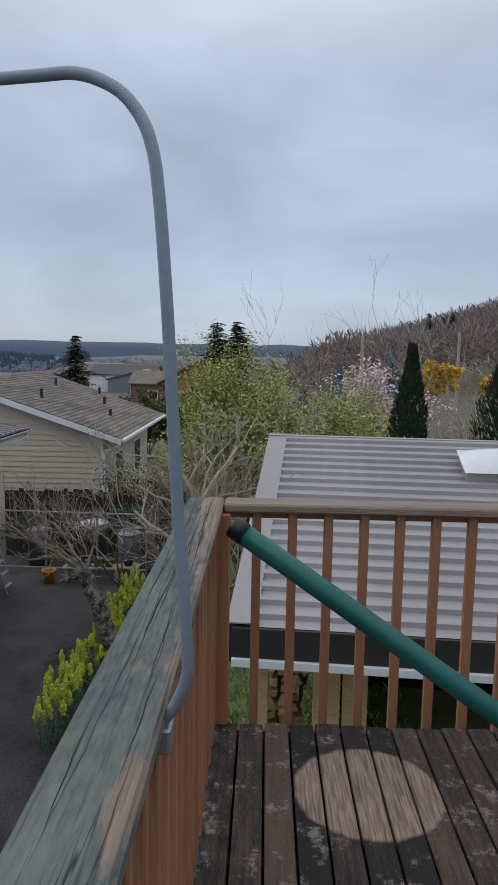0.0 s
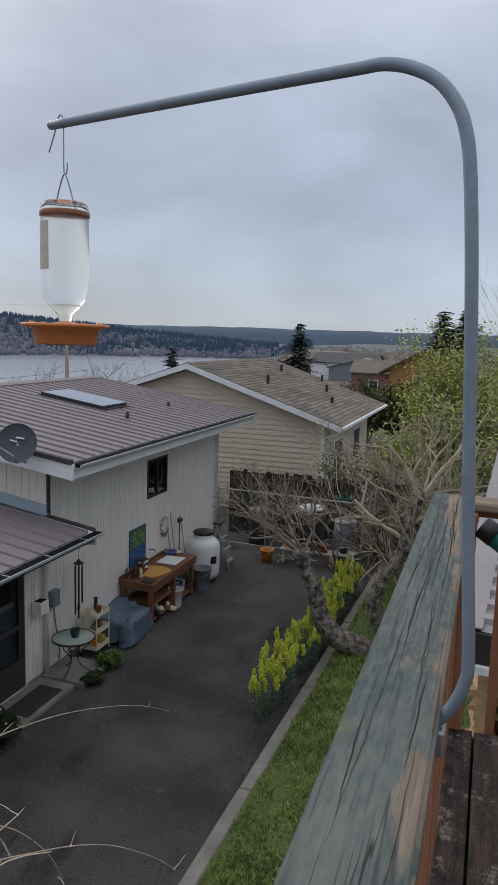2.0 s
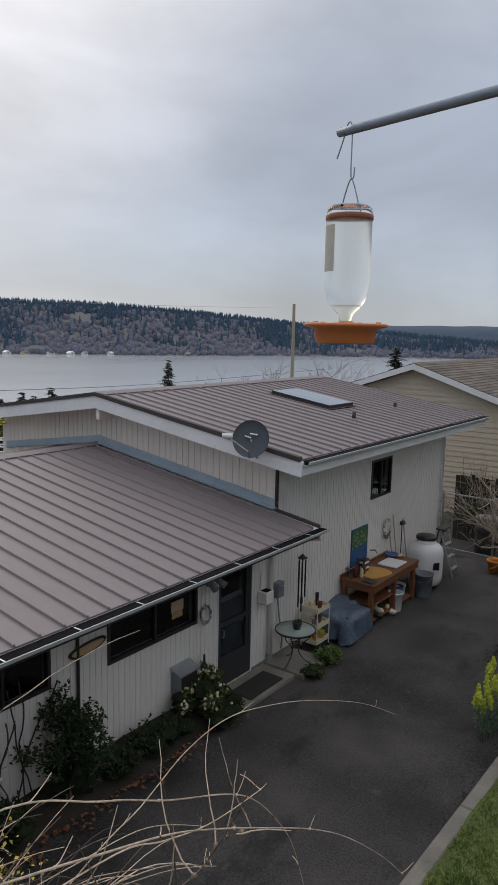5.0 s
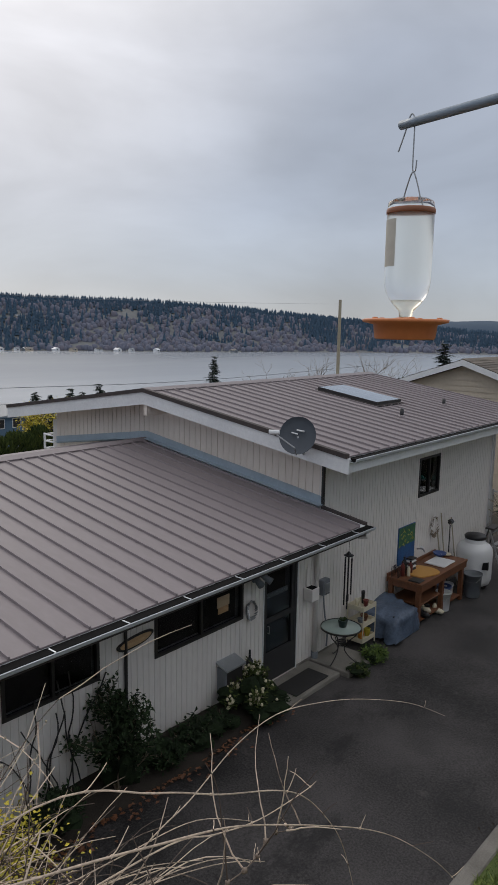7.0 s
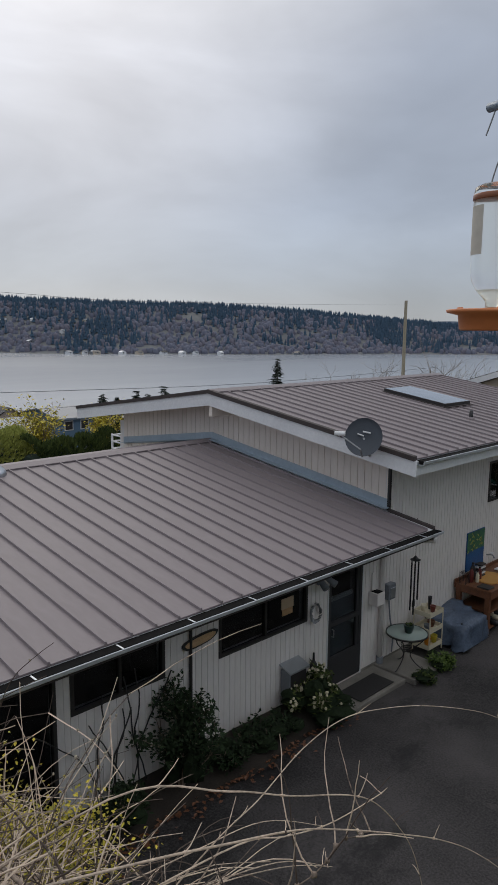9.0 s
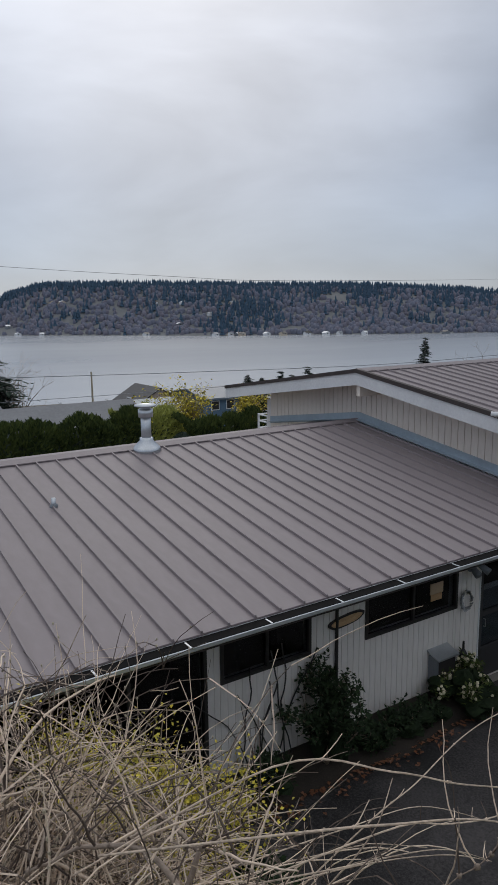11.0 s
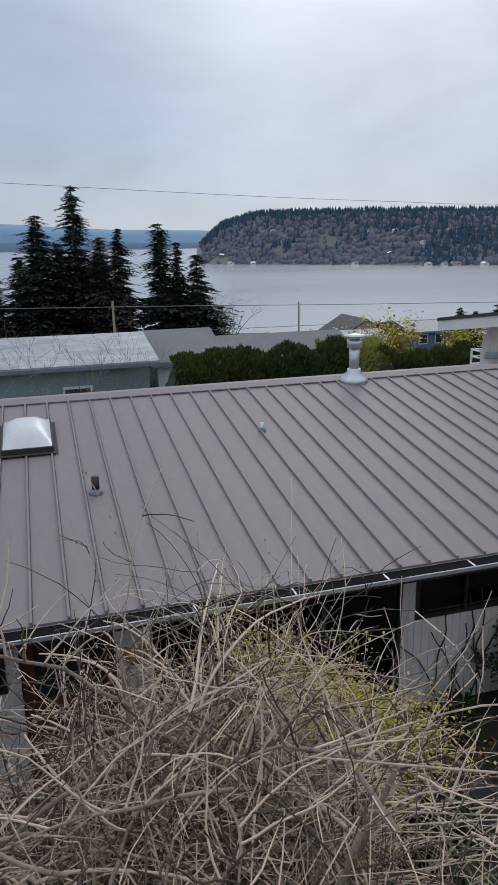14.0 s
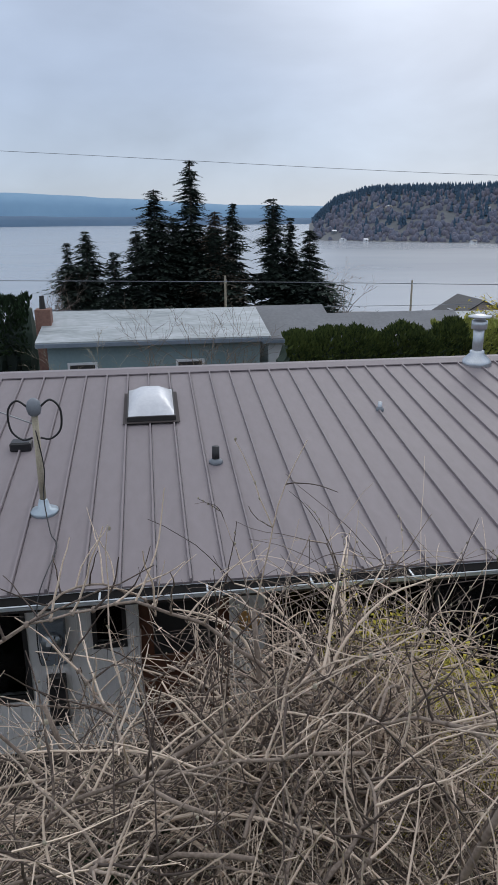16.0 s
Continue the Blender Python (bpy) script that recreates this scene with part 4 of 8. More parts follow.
# roof decks, so that the underside is closed
part("soffit", Geo().prism([(EX + 0.02, low_z(EX) - 0.03), (RX, RZ - 0.03), (RX, RZ - 0.10), (WX, low_z(WX) - 0.12), (EX + 0.02, low_z(EX) - 0.14)], "y", -6.3, GY), M_TRIM, house)
part("soffit", Geo().prism([(EX + 0.02, up_z(EX) - 0.03), (URX, URZ - 0.03), (URX, URZ - 0.12), (EX + 0.02, up_z(EX) - 0.16)], "y", UY0 + 0.04, UY1 - 0.04), M_TRIM, house)
# rakes: white fascia under a dark metal edge
def rake(y, t, zf, xa, xb, h, m, lift, name):
    return part(name, Geo().prism([(xa, zf(xa) + lift), (xb, zf(xb) + lift), (xb, zf(xb) + lift - h), (xa, zf(xa) + lift - h)], "y", y, y + t), m, house)
west = lambda q: up_z(2 * URX - q)
rake(UY0 - 0.005, 0.04, up_z, EX + 0.03, URX, 0.24, M_TRIM, -0.035, "fascia")
rake(UY0 - 0.005, 0.04, west, URX, -16.0, 0.24, M_TRIM, -0.035, "fascia")
rake(UY0 - 0.03, 0.09, up_z, EX, URX, 0.075, M_ROOFTRIM, 0.04, "rake_edge")
rake(UY0 - 0.03, 0.09, west, URX, -16.0, 0.075, M_ROOFTRIM, 0.04, "rake_edge")
rake(UY1 - 0.04, 0.04, up_z, EX + 0.03, URX, 0.22, M_TRIM, -0.035, "fascia")
rake(GY - 0.06, 0.06, low_z, EX, WX, 0.10, M_ROOFTRIM, 0.02, "rake_edge")
part("fascia", Geo().block(EX + 0.005, EX + 0.035, UY0, UY1, up_z(EX) - 0.26, up_z(EX) - 0.03), M_TRIM, house)
part("fascia", Geo().block(EX + 0.005, EX + 0.03, -6.3, GY, low_z(EX) - 0.17, low_z(EX) - 0.03), M_ROOFTRIM, house)
part("beam", Geo().block(URX - 0.05, URX + 0.05, UY0 + 0.05, GY, URZ - 0.50, URZ - 0.26), M_GABLE, house, "cream ridge beam end under the eave")
# flashing that steps along the gable wall
for xa, xb in ((WX + 0.02, RX), (RX, -15.0)):
    zf = low_z if xa > RX else (lambda q: low_z(2 * RX - q))
    part("flashing", Geo().prism([(xa, zf(xa) + 0.17), (xb, zf(xb) + 0.17), (xb, zf(xb) + 0.0), (xa, zf(xa) + 0.0)], "y", GY - 0.02, GY - 0.004)
         .prism([(xa, zf(xa) + 0.042), (xb, zf(xb) + 0.042), (xb, zf(xb) + 0.034), (xa, zf(xa) + 0.034)], "y", GY - 0.15, GY - 0.02), M_FLASH, house, "pale blue-grey metal flashing")

# gutters: open channel, brackets, downspouts
def gutter(y0, y1, zt, name="gutter"):
    x = EX + 0.036
    pr = [(x, zt - 0.012), (x, zt - 0.055), (x + 0.085, zt - 0.058), (x + 0.115, zt - 0.036), (x + 0.120, zt - 0.006), (x + 0.126, zt + 0.004), (x + 0.116, zt + 0.010), (x + 0.108, zt - 0.002), (x + 0.102, zt - 0.034), (x + 0.08, zt - 0.050), (x + 0.008, zt - 0.048), (x + 0.008, zt - 0.012)]
    return part(name, Geo().prism(pr, "y", y0, y1), M_GUTTER, house, "metal rain gutter")
M_GUTTER = mat("gutter_metal", (0.60, 0.63, 0.66), (0.44, 0.47, 0.50), rough=0.4, metal=0.3, scale=1.5, fine=14, bump=0.05, stretch=(1, 0.4, 1))
gl = gutter(-6.3, GY + 0.02, low_z(EX) - 0.035)
gu = gutter(UY0 + 0.02, UY1 - 0.02, up_z(EX) - 0.035)
me = Geo().box(EX + 0.03, EX + 0.155, -0.009, 0.009, low_z(EX) - 0.025, low_z(EX) - 0.020).mesh("bracket", M_GUTTER)
for i in range(18):
    piece("bracket", me, gl, Matrix.Translation((0, GY - 0.5 - i * 0.93, 0)))
# near-black fill in each gutter stands in for the shade inside the channel
part("leaf_debris", Geo().box(EX + 0.002, EX + 0.137, -6.2, GY - 0.01, low_z(EX) - 0.08, low_z(EX) - 0.026), M_SHADE, gl)
part("leaf_debris", Geo().box(EX + 0.002, EX + 0.137, UY0 + 0.05, UY1 - 0.05, up_z(EX) - 0.08, up_z(EX) - 0.026), M_SHADE, gu)
DZ = low_z(EX) - 0.13
part("downspout", Geo().tube([(EX + 0.08, GY - 0.12, DZ + 0.02), (EX + 0.08, GY - 0.12, DZ - 0.05), (-7.15, GY - 0.18, DZ - 0.16), (-7.22, GY - 0.20, DZ - 0.28), (-7.22, GY - 0.20, -4.0)], 0.042, 10), M_SIDING, house, "pale painted downspout", smooth=True)
part("downspout_foot", Geo().tube([(-7.22, GY - 0.20, -4.0), (-7.22, GY - 0.20, Z0 - 0.02)], 0.058, 12), M_GREYPL, house, smooth=True)
part("downspout", Geo().tube([(EX + 0.08, UY1 - 0.15, up_z(EX) - 0.12), (EX + 0.05, UY1 - 0.2, up_z(EX) - 0.2), (-7.2, 17.8, up_z(EX) - 0.45), (-7.22, 17.8, Z0 + 0.05)], 0.03, 8), M_TRIM, house, smooth=True)
part("downspout", Geo().tube([(WX + 0.03, 6.05, -1.75), (WX + 0.03, 6.05, -3.95)], 0.022, 8), M_FRAME, house)

# door with its storm screen
dr = part("door", Geo().box(WX - 0.06, WX + 0.012, 8.865, 8.925, -4.11, -2.06).box(WX - 0.06, WX + 0.012, 9.665, 9.725, -4.11, -2.06).box(WX - 0.06, WX + 0.012, 8.925, 9.665, -2.12, -2.06)
          .box(WX - 0.06, WX + 0.012, 8.925, 9.665, -4.11, -3.62).box(WX - 0.06, WX + 0.012, 8.925, 9.665, -3.10, -3.03).box(WX - 0.05, WX + 0.0, 9.60, 9.665, -3.62, -2.12), M_DOOR, house, "dark grey screen door, closed")
part("pane", Geo().box(WX - 0.03, WX - 0.024, 8.92, 9.66, -3.62, -3.10), M_GLASS, dr).visible_shadow = False
part("pane", Geo().box(WX - 0.03, WX - 0.024, 8.92, 9.66, -3.03, -2.12), M_GLASS, dr).visible_shadow = False
part("inner_door", Geo().box(WX - 0.15, WX - 0.11, 8.9, 9.7, -4.11, -2.7).box(WX - 0.15, WX - 0.11, 8.9, 9.0, -2.7, -2.06).box(WX - 0.15, WX - 0.11, 9.6, 9.7, -2.7, -2.06), M_GREYPL, dr)
part("inner_sill", Geo().box(WX - 0.11, WX - 0.09, 9.0, 9.6, -2.74, -2.66), M_TRIM, dr)
part("handle", Geo().tube([(WX + 0.012, 8.96, -3.14), (WX + 0.05, 8.96, -3.14), (WX + 0.05, 8.96, -3.26), (WX + 0.012, 8.96, -3.26)], 0.008, 6), M_STEEL, dr)
# near-black box paints the unlit space behind the door
part("room", Geo().box(WX - 1.0, WX - 0.95, 8.7, 9.9, -4.1, -2.0).box(WX - 1.0, WX - 0.17, 8.7, 8.75, -4.1, -2.0).box(WX - 1.0, WX - 0.17, 9.85, 9.9, -4.1, -2.0), M_SHADE, dr)
for yy in (8.835, 9.73):
    part("door_trim", Geo().block(WX + 0.002, WX + 0.02, yy, yy + 0.025, Z0 + 0.06, -1.9), M_TRIM, house)
M_BROWNDOOR = mat("brown_door", (0.13, 0.05, 0.025), (0.08, 0.03, 0.016), rough=0.6, scale=4, fine=30, bump=0.1)
pd = part("door", Geo().box(WX - 0.08, WX - 0.03, -0.02, 0.92, -4.1, -2.05).box(WX - 0.03, WX - 0.01, 0.05, 0.12, -4.0, -2.15).box(WX - 0.03, WX - 0.01, 0.78, 0.85, -4.0, -2.15).box(WX - 0.03, WX - 0.01, 0.12, 0.78, -3.0, -2.9), M_BROWNDOOR, house, "brown wooden door behind the shrub")
part("inset", Geo().box(WX - 0.028, WX - 0.022, 0.12, 0.78, -2.9, -2.15), M_FRAME, pd)

# things on the roofs
def vent_pipe(x, y, z, h, r, m, name="vent_pipe"):
    v = part(name, Geo().tube([(x, y, z - 0.05), (x, y, z + h)], r, 12), m, house, smooth=True)
    part("boot", Geo().lathe((x, y, z), [(r * 1.9, -0.02), (r * 1.8, 0.03), (r * 1.3, 0.036), (r * 1.12, 0.05), (r * 1.02, 0.052)], 14), M_GREYPL if low_z(x) - z > -0.1 and r < 0.05 and y < 10 else M_ROOF, v, smooth=True)
    return v
vent_pipe(-8.62, 0.93, low_z(-8.62), 0.20, 0.045, M_BLACK)
vent_pipe(-9.90, 3.33, low_z(-9.90), 0.12, 0.03, M_GALV)
vent_pipe(-7.55, 13.57, up_z(-7.55), 0.18, 0.04, M_BLACK)
vent_pipe(-7.80, 16.05, up_z(-7.8), 0.15, 0.04, M_BLACK)

def skylight(x0, x1, y0, y1, zf, dome):
    zc = zf
    f = part("skylight", Geo().prism([(x1, zc(x1) + 0.10), (x0, zc(x0) + 0.10), (x0, zc(x0) - 0.02), (x1, zc(x1) - 0.02)], "y", y0, y1), M_FRAME, house, "roof skylight in a dark frame")
    part("apron", Geo().prism([(x1 + 0.05, zc(x1 + 0.05) + 0.036), (x0 - 0.05, zc(x0 - 0.05) + 0.036), (x0 - 0.05, zc(x0 - 0.05) + 0.03), (x1 + 0.05, zc(x1 + 0.05) + 0.03)], "y", y0 - 0.05, y1 + 0.05), M_ROOFTRIM, f)
    g, n = Geo(), 10
    for i in range(n + 1):
        for k in range(n + 1):
            x, yy = lerp(x0 - 0.0 + 0.02, x1 - 0.02, i / n), lerp(y0 + 0.02, y1 - 0.02, k / n)
            h = dome * (min(1, 3.2 * min(i, n - i) / n) * min(1, 3.2 * min(k, n - k) / n)) ** 0.55
            g.v.append((x, yy, zc(x) + 0.102 + h))
    for i in range(n):
        for k in range(n):
            a = i * (n + 1) + k
            g.f.append((a, a + 1, a + n + 2, a + n + 1))
    part("dome" if dome > 0.05 else "pane", g, M_DOME if dome > 0.05 else M_SKYPANE, f, "milky acrylic dome" if dome > 0.05 else "flat reflecting pane", smooth=True)
M_DOME = mat("milky_acrylic", (0.74, 0.75, 0.77), (0.62, 0.63, 0.66), rough=0.22, scale=2.5, fine=20, bump=0.03)
M_SKYPANE = mat("coated_glass", (0.42, 0.47, 0.52), (0.36, 0.41, 0.46), rough=0.06, metal=0.6, scale=2, bump=0.0, rough_var=0.03)
skylight(-10.75, -9.80, -0.12, 0.52, low_z, 0.16)
skylight(-9.9, -8.35, 13.95, 15.0, up_z, 0.012)

ch = part("chimney", Geo().tube([(-11.6, 5.5, low_z(-11.6)), (-11.6, 5.5, low_z(-11.6) + 0.66)], 0.085, 18), M_GALV, house, "shiny galvanised flue with a cap", smooth=True)
zc = low_z(-11.6)
part("collar", Geo().lathe((-11.6, 5.5, zc), [(0.25, -0.06), (0.24, 0.03), (0.22, 0.06), (0.115, 0.17), (0.115, 0.21), (0.087, 0.22)], 18), M_GALV, ch, smooth=True)
part("flue_cap", Geo().lathe((-11.6, 5.5, zc), [(0.087, 0.56), (0.125, 0.565), (0.125, 0.70), (0.09, 0.705), (0.09, 0.745), (0.19, 0.75), (0.18, 0.775), (0.02, 0.80)], 18), M_GALV, ch, smooth=True)

# electrical mast with its weather head, on the low roof
mx, my = -7.75, -0.93
ma = thing("service_mast", (mx, my, low_z(mx)), "grey electrical service mast with looped black cables on the roof", "mast")
part("mast", Geo().tube([(mx, my, low_z(mx) - 0.1), (mx, my, -0.33)], 0.032, 12), M_PALE, ma, smooth=True)
part("boot", Geo().lathe((mx, my, low_z(mx)), [(0.15, -0.02), (0.145, 0.02), (0.07, 0.035), (0.045, 0.13), (0.033, 0.14)], 16), M_FLASH, ma, smooth=True)
part("weather_head", Geo().lathe((mx, my, -0.36), [(0.03, 0.0), (0.06, 0.02), (0.075, 0.08), (0.06, 0.15), (0.02, 0.18)], 14), M_GREYPL, ma, smooth=True)
for s in (-1, 1):
    part("cable", Geo().tube(curve([(mx, my + 0.05 * s, -0.28), (mx, my + 0.16 * s, -0.20), (mx, my + 0.25 * s, -0.30), (mx, my + 0.24 * s, -0.50), (mx, my + 0.14 * s, -0.60), (mx + 0.02, my + 0.04 * s, -0.58)]), 0.011, 6), M_BLACK, ma, smooth=True)
part("cable", Geo().tube(curve([(mx + 0.03, my, -0.5), (mx + 0.06, my + 0.05, -0.9), (mx + 0.08, my + 0.02, -1.2), (mx + 0.5, my + 0.12, low_z(mx + 0.5) + 0.05), (mx + 0.75, my + 0.2, low_z(mx + 0.75) + 0.04), (EX + 0.15, my + 0.12, low_z(EX)), (EX + 0.15, my + 0.1, -2.2), (WX + 0.05, my + 0.08, -2.5)]), 0.006, 5), M_BLACK, ma, smooth=True)
part("cable", Geo().tube(curve([(mx, my, -0.45), (mx - 2.5, my - 3.5, 0.2), (mx - 7, my - 10, 1.3)]), 0.008, 5), M_STEEL, ma, smooth=True)
part("roof_vent", Geo().block(-9.35, -9.15, -1.50, -1.25, low_z(-9.25) - 0.02, low_z(-9.25) + 0.10, 0.02), M_BLACK, house)

# satellite dish on the rake
sd = thing("satellite_dish", (-7.25, 9.85, -0.45), "grey satellite dish on a bracket at the roof edge", "satellite dish")
c, ax = Vector((-7.12, 9.42, -0.10)), Vector((0.42, -0.80, 0.36)).normalized()
u = ax.cross(Vector((0, 0, 1))).normalized()
w = u.cross(ax)
g = Geo()
for ri, dp in ((0.0, 0.0), (0.12, 0.008), (0.22, 0.03), (0.30, 0.055), (0.305, 0.062)):
    for k in range(28):
        a = 2 * math.pi * k / 28
        g.v.append(tuple(c + u * ri * 0.95 * math.cos(a) + w * ri * math.sin(a) + ax * (dp - 0.04)))
for i in range(4):
    for k in range(28):
        p, q = i * 28 + k, i * 28 + (k + 1) % 28
        g.f.append((p, q, q + 28, p + 28))
M_DISH = mat("dish_grey", (0.060, 0.072, 0.090), (0.045, 0.054, 0.068), rough=0.6, scale=6, bump=0.03)
dish = part("dish", g, M_DISH, sd, "dark grey dish face", smooth=True)
part("mark", Geo().tube([c + u * -0.10 + w * 0.07 + ax * 0.004, c + u * 0.02 + w * 0.09 + ax * 0.004], 0.014, 6).tube([c + u * 0.0 + w * 0.02 + ax * 0.004, c + u * 0.1 + w * 0.05 + ax * 0.006], 0.012, 6), M_TRIM, dish)
part("bracket", Geo().tube([c - ax * 0.03, c - ax * 0.14 - Vector((0, 0, 0.16)), (-7.25, 9.86, -0.52)], 0.02, 8), M_STEEL, sd, smooth=True)
feed = c + ax * 0.30 - w * 0.03 + u * 0.34
part("feed_arm", Geo().tube([c - w * 0.30 - ax * 0.02, c - w * 0.24 + ax * 0.2, feed - ax * 0.02], 0.012, 6), M_STEEL, sd)
part("feed_horn", Geo().tube([feed - u * 0.10, feed + u * 0.06], 0.035, 10).tube([feed, feed - ax * 0.09], 0.028, 10), M_TRIM, sd, "white feed horn")

# ---------------- neighbour's tan house ----------------
H2Y, H2Y2 = 24.0, 34.0
PXK, PZK, EXE, EZE = -10.87, 0.58, -5.05, -1.36
h2 = thing("neighbour_house", (-10.9, 30, Z0 - 0.4), "tan lap-sided house with brown shingle gable roof", "house")
s2 = (PZK - EZE) / (EXE - PXK)
part("wall_core", Geo().prism([(-15.84, -5.2), (-5.90, -5.2), (-5.90, PZK - s2 * 4.97 - 0.2), (PXK, PZK - 0.2), (-15.84, PZK - s2 * 4.97 - 0.2)], "y", H2Y + 0.42, H2Y2 - 0.4), M_TANLAP, h2)
for i in range(26):
    z0 = -4.6 + i * 0.185
    z1 = z0 + 0.183
    lim = lambda z: max(0.0, min(4.97, (PZK - 0.24 - z) / s2))
    a, b = lim(z0), lim(z1)
    if a < 0.15:
        break
    y0 = H2Y + 0.40
    g = Geo().add([(PXK - a, y0 - 0.032, z0), (PXK + a, y0 - 0.032, z0), (PXK + b, y0, z1), (PXK - b, y0, z1), (PXK - a, y0 + 0.02, z0), (PXK + a, y0 + 0.02, z0), (PXK + b, y0 + 0.02, z1), (PXK - b, y0 + 0.02, z1)],
                  [(0, 1, 2, 3), (5, 4, 7, 6), (0, 4, 5, 1), (3, 2, 6, 7), (0, 3, 7, 4), (1, 5, 6, 2)])
    part("siding_board", g, M_TANLAP, h2)
part("corner_board", Geo().block(-5.94, -5.86, H2Y + 0.36, H2Y + 0.46, -5.0, -1.4), M_TRIM, h2)
for side in (1, -1):
    g = Geo()
    n = 30
    for i in range(n):
        a, b = 5.70 * i / n, 5.70 * (i + 1) / n + 0.02
        k, y = 0, H2Y - (0.25 if i % 2 else 0.0)
        while y < H2Y2:
            e = min(y + 1.0, H2Y2)
            x0, x1 = PXK + side * a, PXK + side * b
            z0, z1 = PZK - s2 * a, PZK - s2 * b
            yy = max(y, H2Y)
            g.add([(x0, yy, z0 + 0.002), (x0, e - 0.006, z0 + 0.002), (x1, e - 0.006, z1 + 0.022), (x1, yy, z1 + 0.022), (x1, yy, z1), (x1, e - 0.006, z1)], [(0, 1, 2, 3), (3, 2, 5, 4)])
            y = e
    part("roof_slope", g, M_SHINGLE, h2, "brown asphalt shingles", kind="stuff")
    part("roof_deck", Geo().prism([(PXK, PZK - 0.02), (PXK + side * 5.68, PZK - s2 * 5.68 - 0.02), (PXK + side * 5.68, PZK - s2 * 5.68 - 0.09), (PXK, PZK - 0.09)], "y", H2Y + 0.02, H2Y2), M_ROOFTRIM, h2)
    part("rake_board", Geo().prism([(PXK, PZK - 0.01), (PXK + side * 5.70, PZK - s2 * 5.70 - 0.01), (PXK + side * 5.70, PZK - s2 * 5.70 - 0.21), (PXK, PZK - 0.21)], "y", H2Y - 0.04, H2Y - 0.002), M_TRIM, h2, "white painted rake board")
    part("gutter", Geo().block(PXK + side * 5.76 - 0.06, PXK + side * 5.76 + 0.06, H2Y, H2Y2, PZK - s2 * 5.70 - 0.13, PZK - s2 * 5.70 - 0.01, 0.02), M_TRIM, h2)
part("ridge_cap", Geo().prism([(PXK - 0.15, PZK - 0.03), (PXK, PZK + 0.035), (PXK + 0.15, PZK - 0.03)], "y", H2Y, H2Y2), M_SHINGLE, h2)
part("downspout", Geo().tube([(-5.15, H2Y + 0.1, -1.42), (-5.3, H2Y + 0.3, -1.6), (-5.82, H2Y + 0.34, -1.8), (-5.82, H2Y + 0.34, -4.8)], 0.04, 8), M_TRIM, h2)
for x, y, h in ((-8.6, 26.5, 0.35), (-9.4, 31, 0.3), (-8.0, 33, 0.3), (-6.4, 28, 0.25), (-7.2, 30.5, 0.3)):
    part("vent_pipe", Geo().tube([(x, y, PZK - s2 * abs(x - PXK) - 0.1), (x, y, PZK - s2 * abs(x - PXK) + h)], 0.06, 8), M_FRAME, h2)
for y in (26.2, 30.0):
    w = part("window", Geo().block(-5.90, -5.84, y, y + 1.4, -3.4, -2.1), M_TRIM, h2)
    part("pane", Geo().box(-5.84, -5.832, y + 0.07, y + 1.33, -3.33, -2.17), M_FRAME, w)

# ---------------- shed with ribbed roof ----------------
SA = radians(-5.1)
SO = Vector((-0.67, 6.5, 0))
def sp(u, v, z):
    return (SO.x + u * math.cos(SA) - v * math.sin(SA), SO.y + u * math.sin(SA) + v * math.cos(SA), z)
def turned(g):
    g.v = [sp(*p) for p in g.v]
    return g
sh_z = lambda v: -0.73 + 0.285 * v
shed = thing("shed", (2.0, 8.5, -3.0), "open-fronted shed with grey-brown ribbed metal roof", "shed")
M_SHEDROOF = mat("ribbed_roof", (0.34, 0.315, 0.32), (0.27, 0.25, 0.255), rough=0.5, scale=1.2, fine=15, bump=0.06, obj=0.15)
g = Geo()
pr = [(0.0, 0.0), (0.105, 0.0), (0.115, 0.042), (0.185, 0.042), (0.2, 0.0)]
g.v = [(u, v, 0.285 * v + h) for u in (0.22, 6.2) for v, h in pr]
g.f = [(i, i + 1, 5 + i + 1, 5 + i) for i in range(4)]
me = turned(g).mesh("roof_panel", M_SHEDROOF)
c5, s5 = math.cos(SA), math.sin(SA)
for i in range(20):
    v = i * 0.2
    piece("roof_panel", me, shed, Matrix.Translation((-v * s5, v * c5, sh_z(v))))
part("roof_deck", turned(Geo().prism([(0.02, sh_z(0.02) - 0.01), (4.05, sh_z(4.05) - 0.01), (4.05, sh_z(4.05) - 0.12), (0.02, sh_z(0) - 0.12)], "x", 0.03, 6.2)), M_FRAME, shed)
part("edge_trim", turned(Geo().prism([(-0.01, sh_z(-0.01) + 0.036), (4.08, sh_z(4.08) + 0.036), (4.08, sh_z(4.08) + 0.024), (-0.01, sh_z(-0.01) + 0.024)], "x", -0.02, 0.23)), M_SHEDROOF, shed, "flat metal edge trim")
part("ridge_trim", turned(Geo().box(-0.02, 6.2, 3.98, 4.12, sh_z(4.0) + 0.02, sh_z(4.0) + 0.045)), M_SHEDROOF, shed)
part("fascia", turned(Geo().block(0.03, 6.2, -0.03, 0.0, -1.00, -0.735)), M_FRAME, shed, "dark fascia board")
part("drip_board", turned(Geo().block(0.03, 6.2, -0.06, 0.02, -1.075, -1.002)), M_TRIM, shed, "white board under the fascia")
part("fascia", turned(Geo().prism([(0.0, -0.74), (4.05, sh_z(4.05) - 0.02), (4.05, sh_z(4.05) - 0.3), (0.0, -1.05)], "x", 0.0, 0.03)), M_FRAME, shed)
for u, v in ((0.25, 0.5), (2.4, 0.3), (4.6, 0.3), (0.25, 3.8)):
    part("post", turned(Geo().block(u - 0.06, u + 0.06, v - 0.06, v + 0.06, -3.3, -1.0)), M_SPLIT, shed)
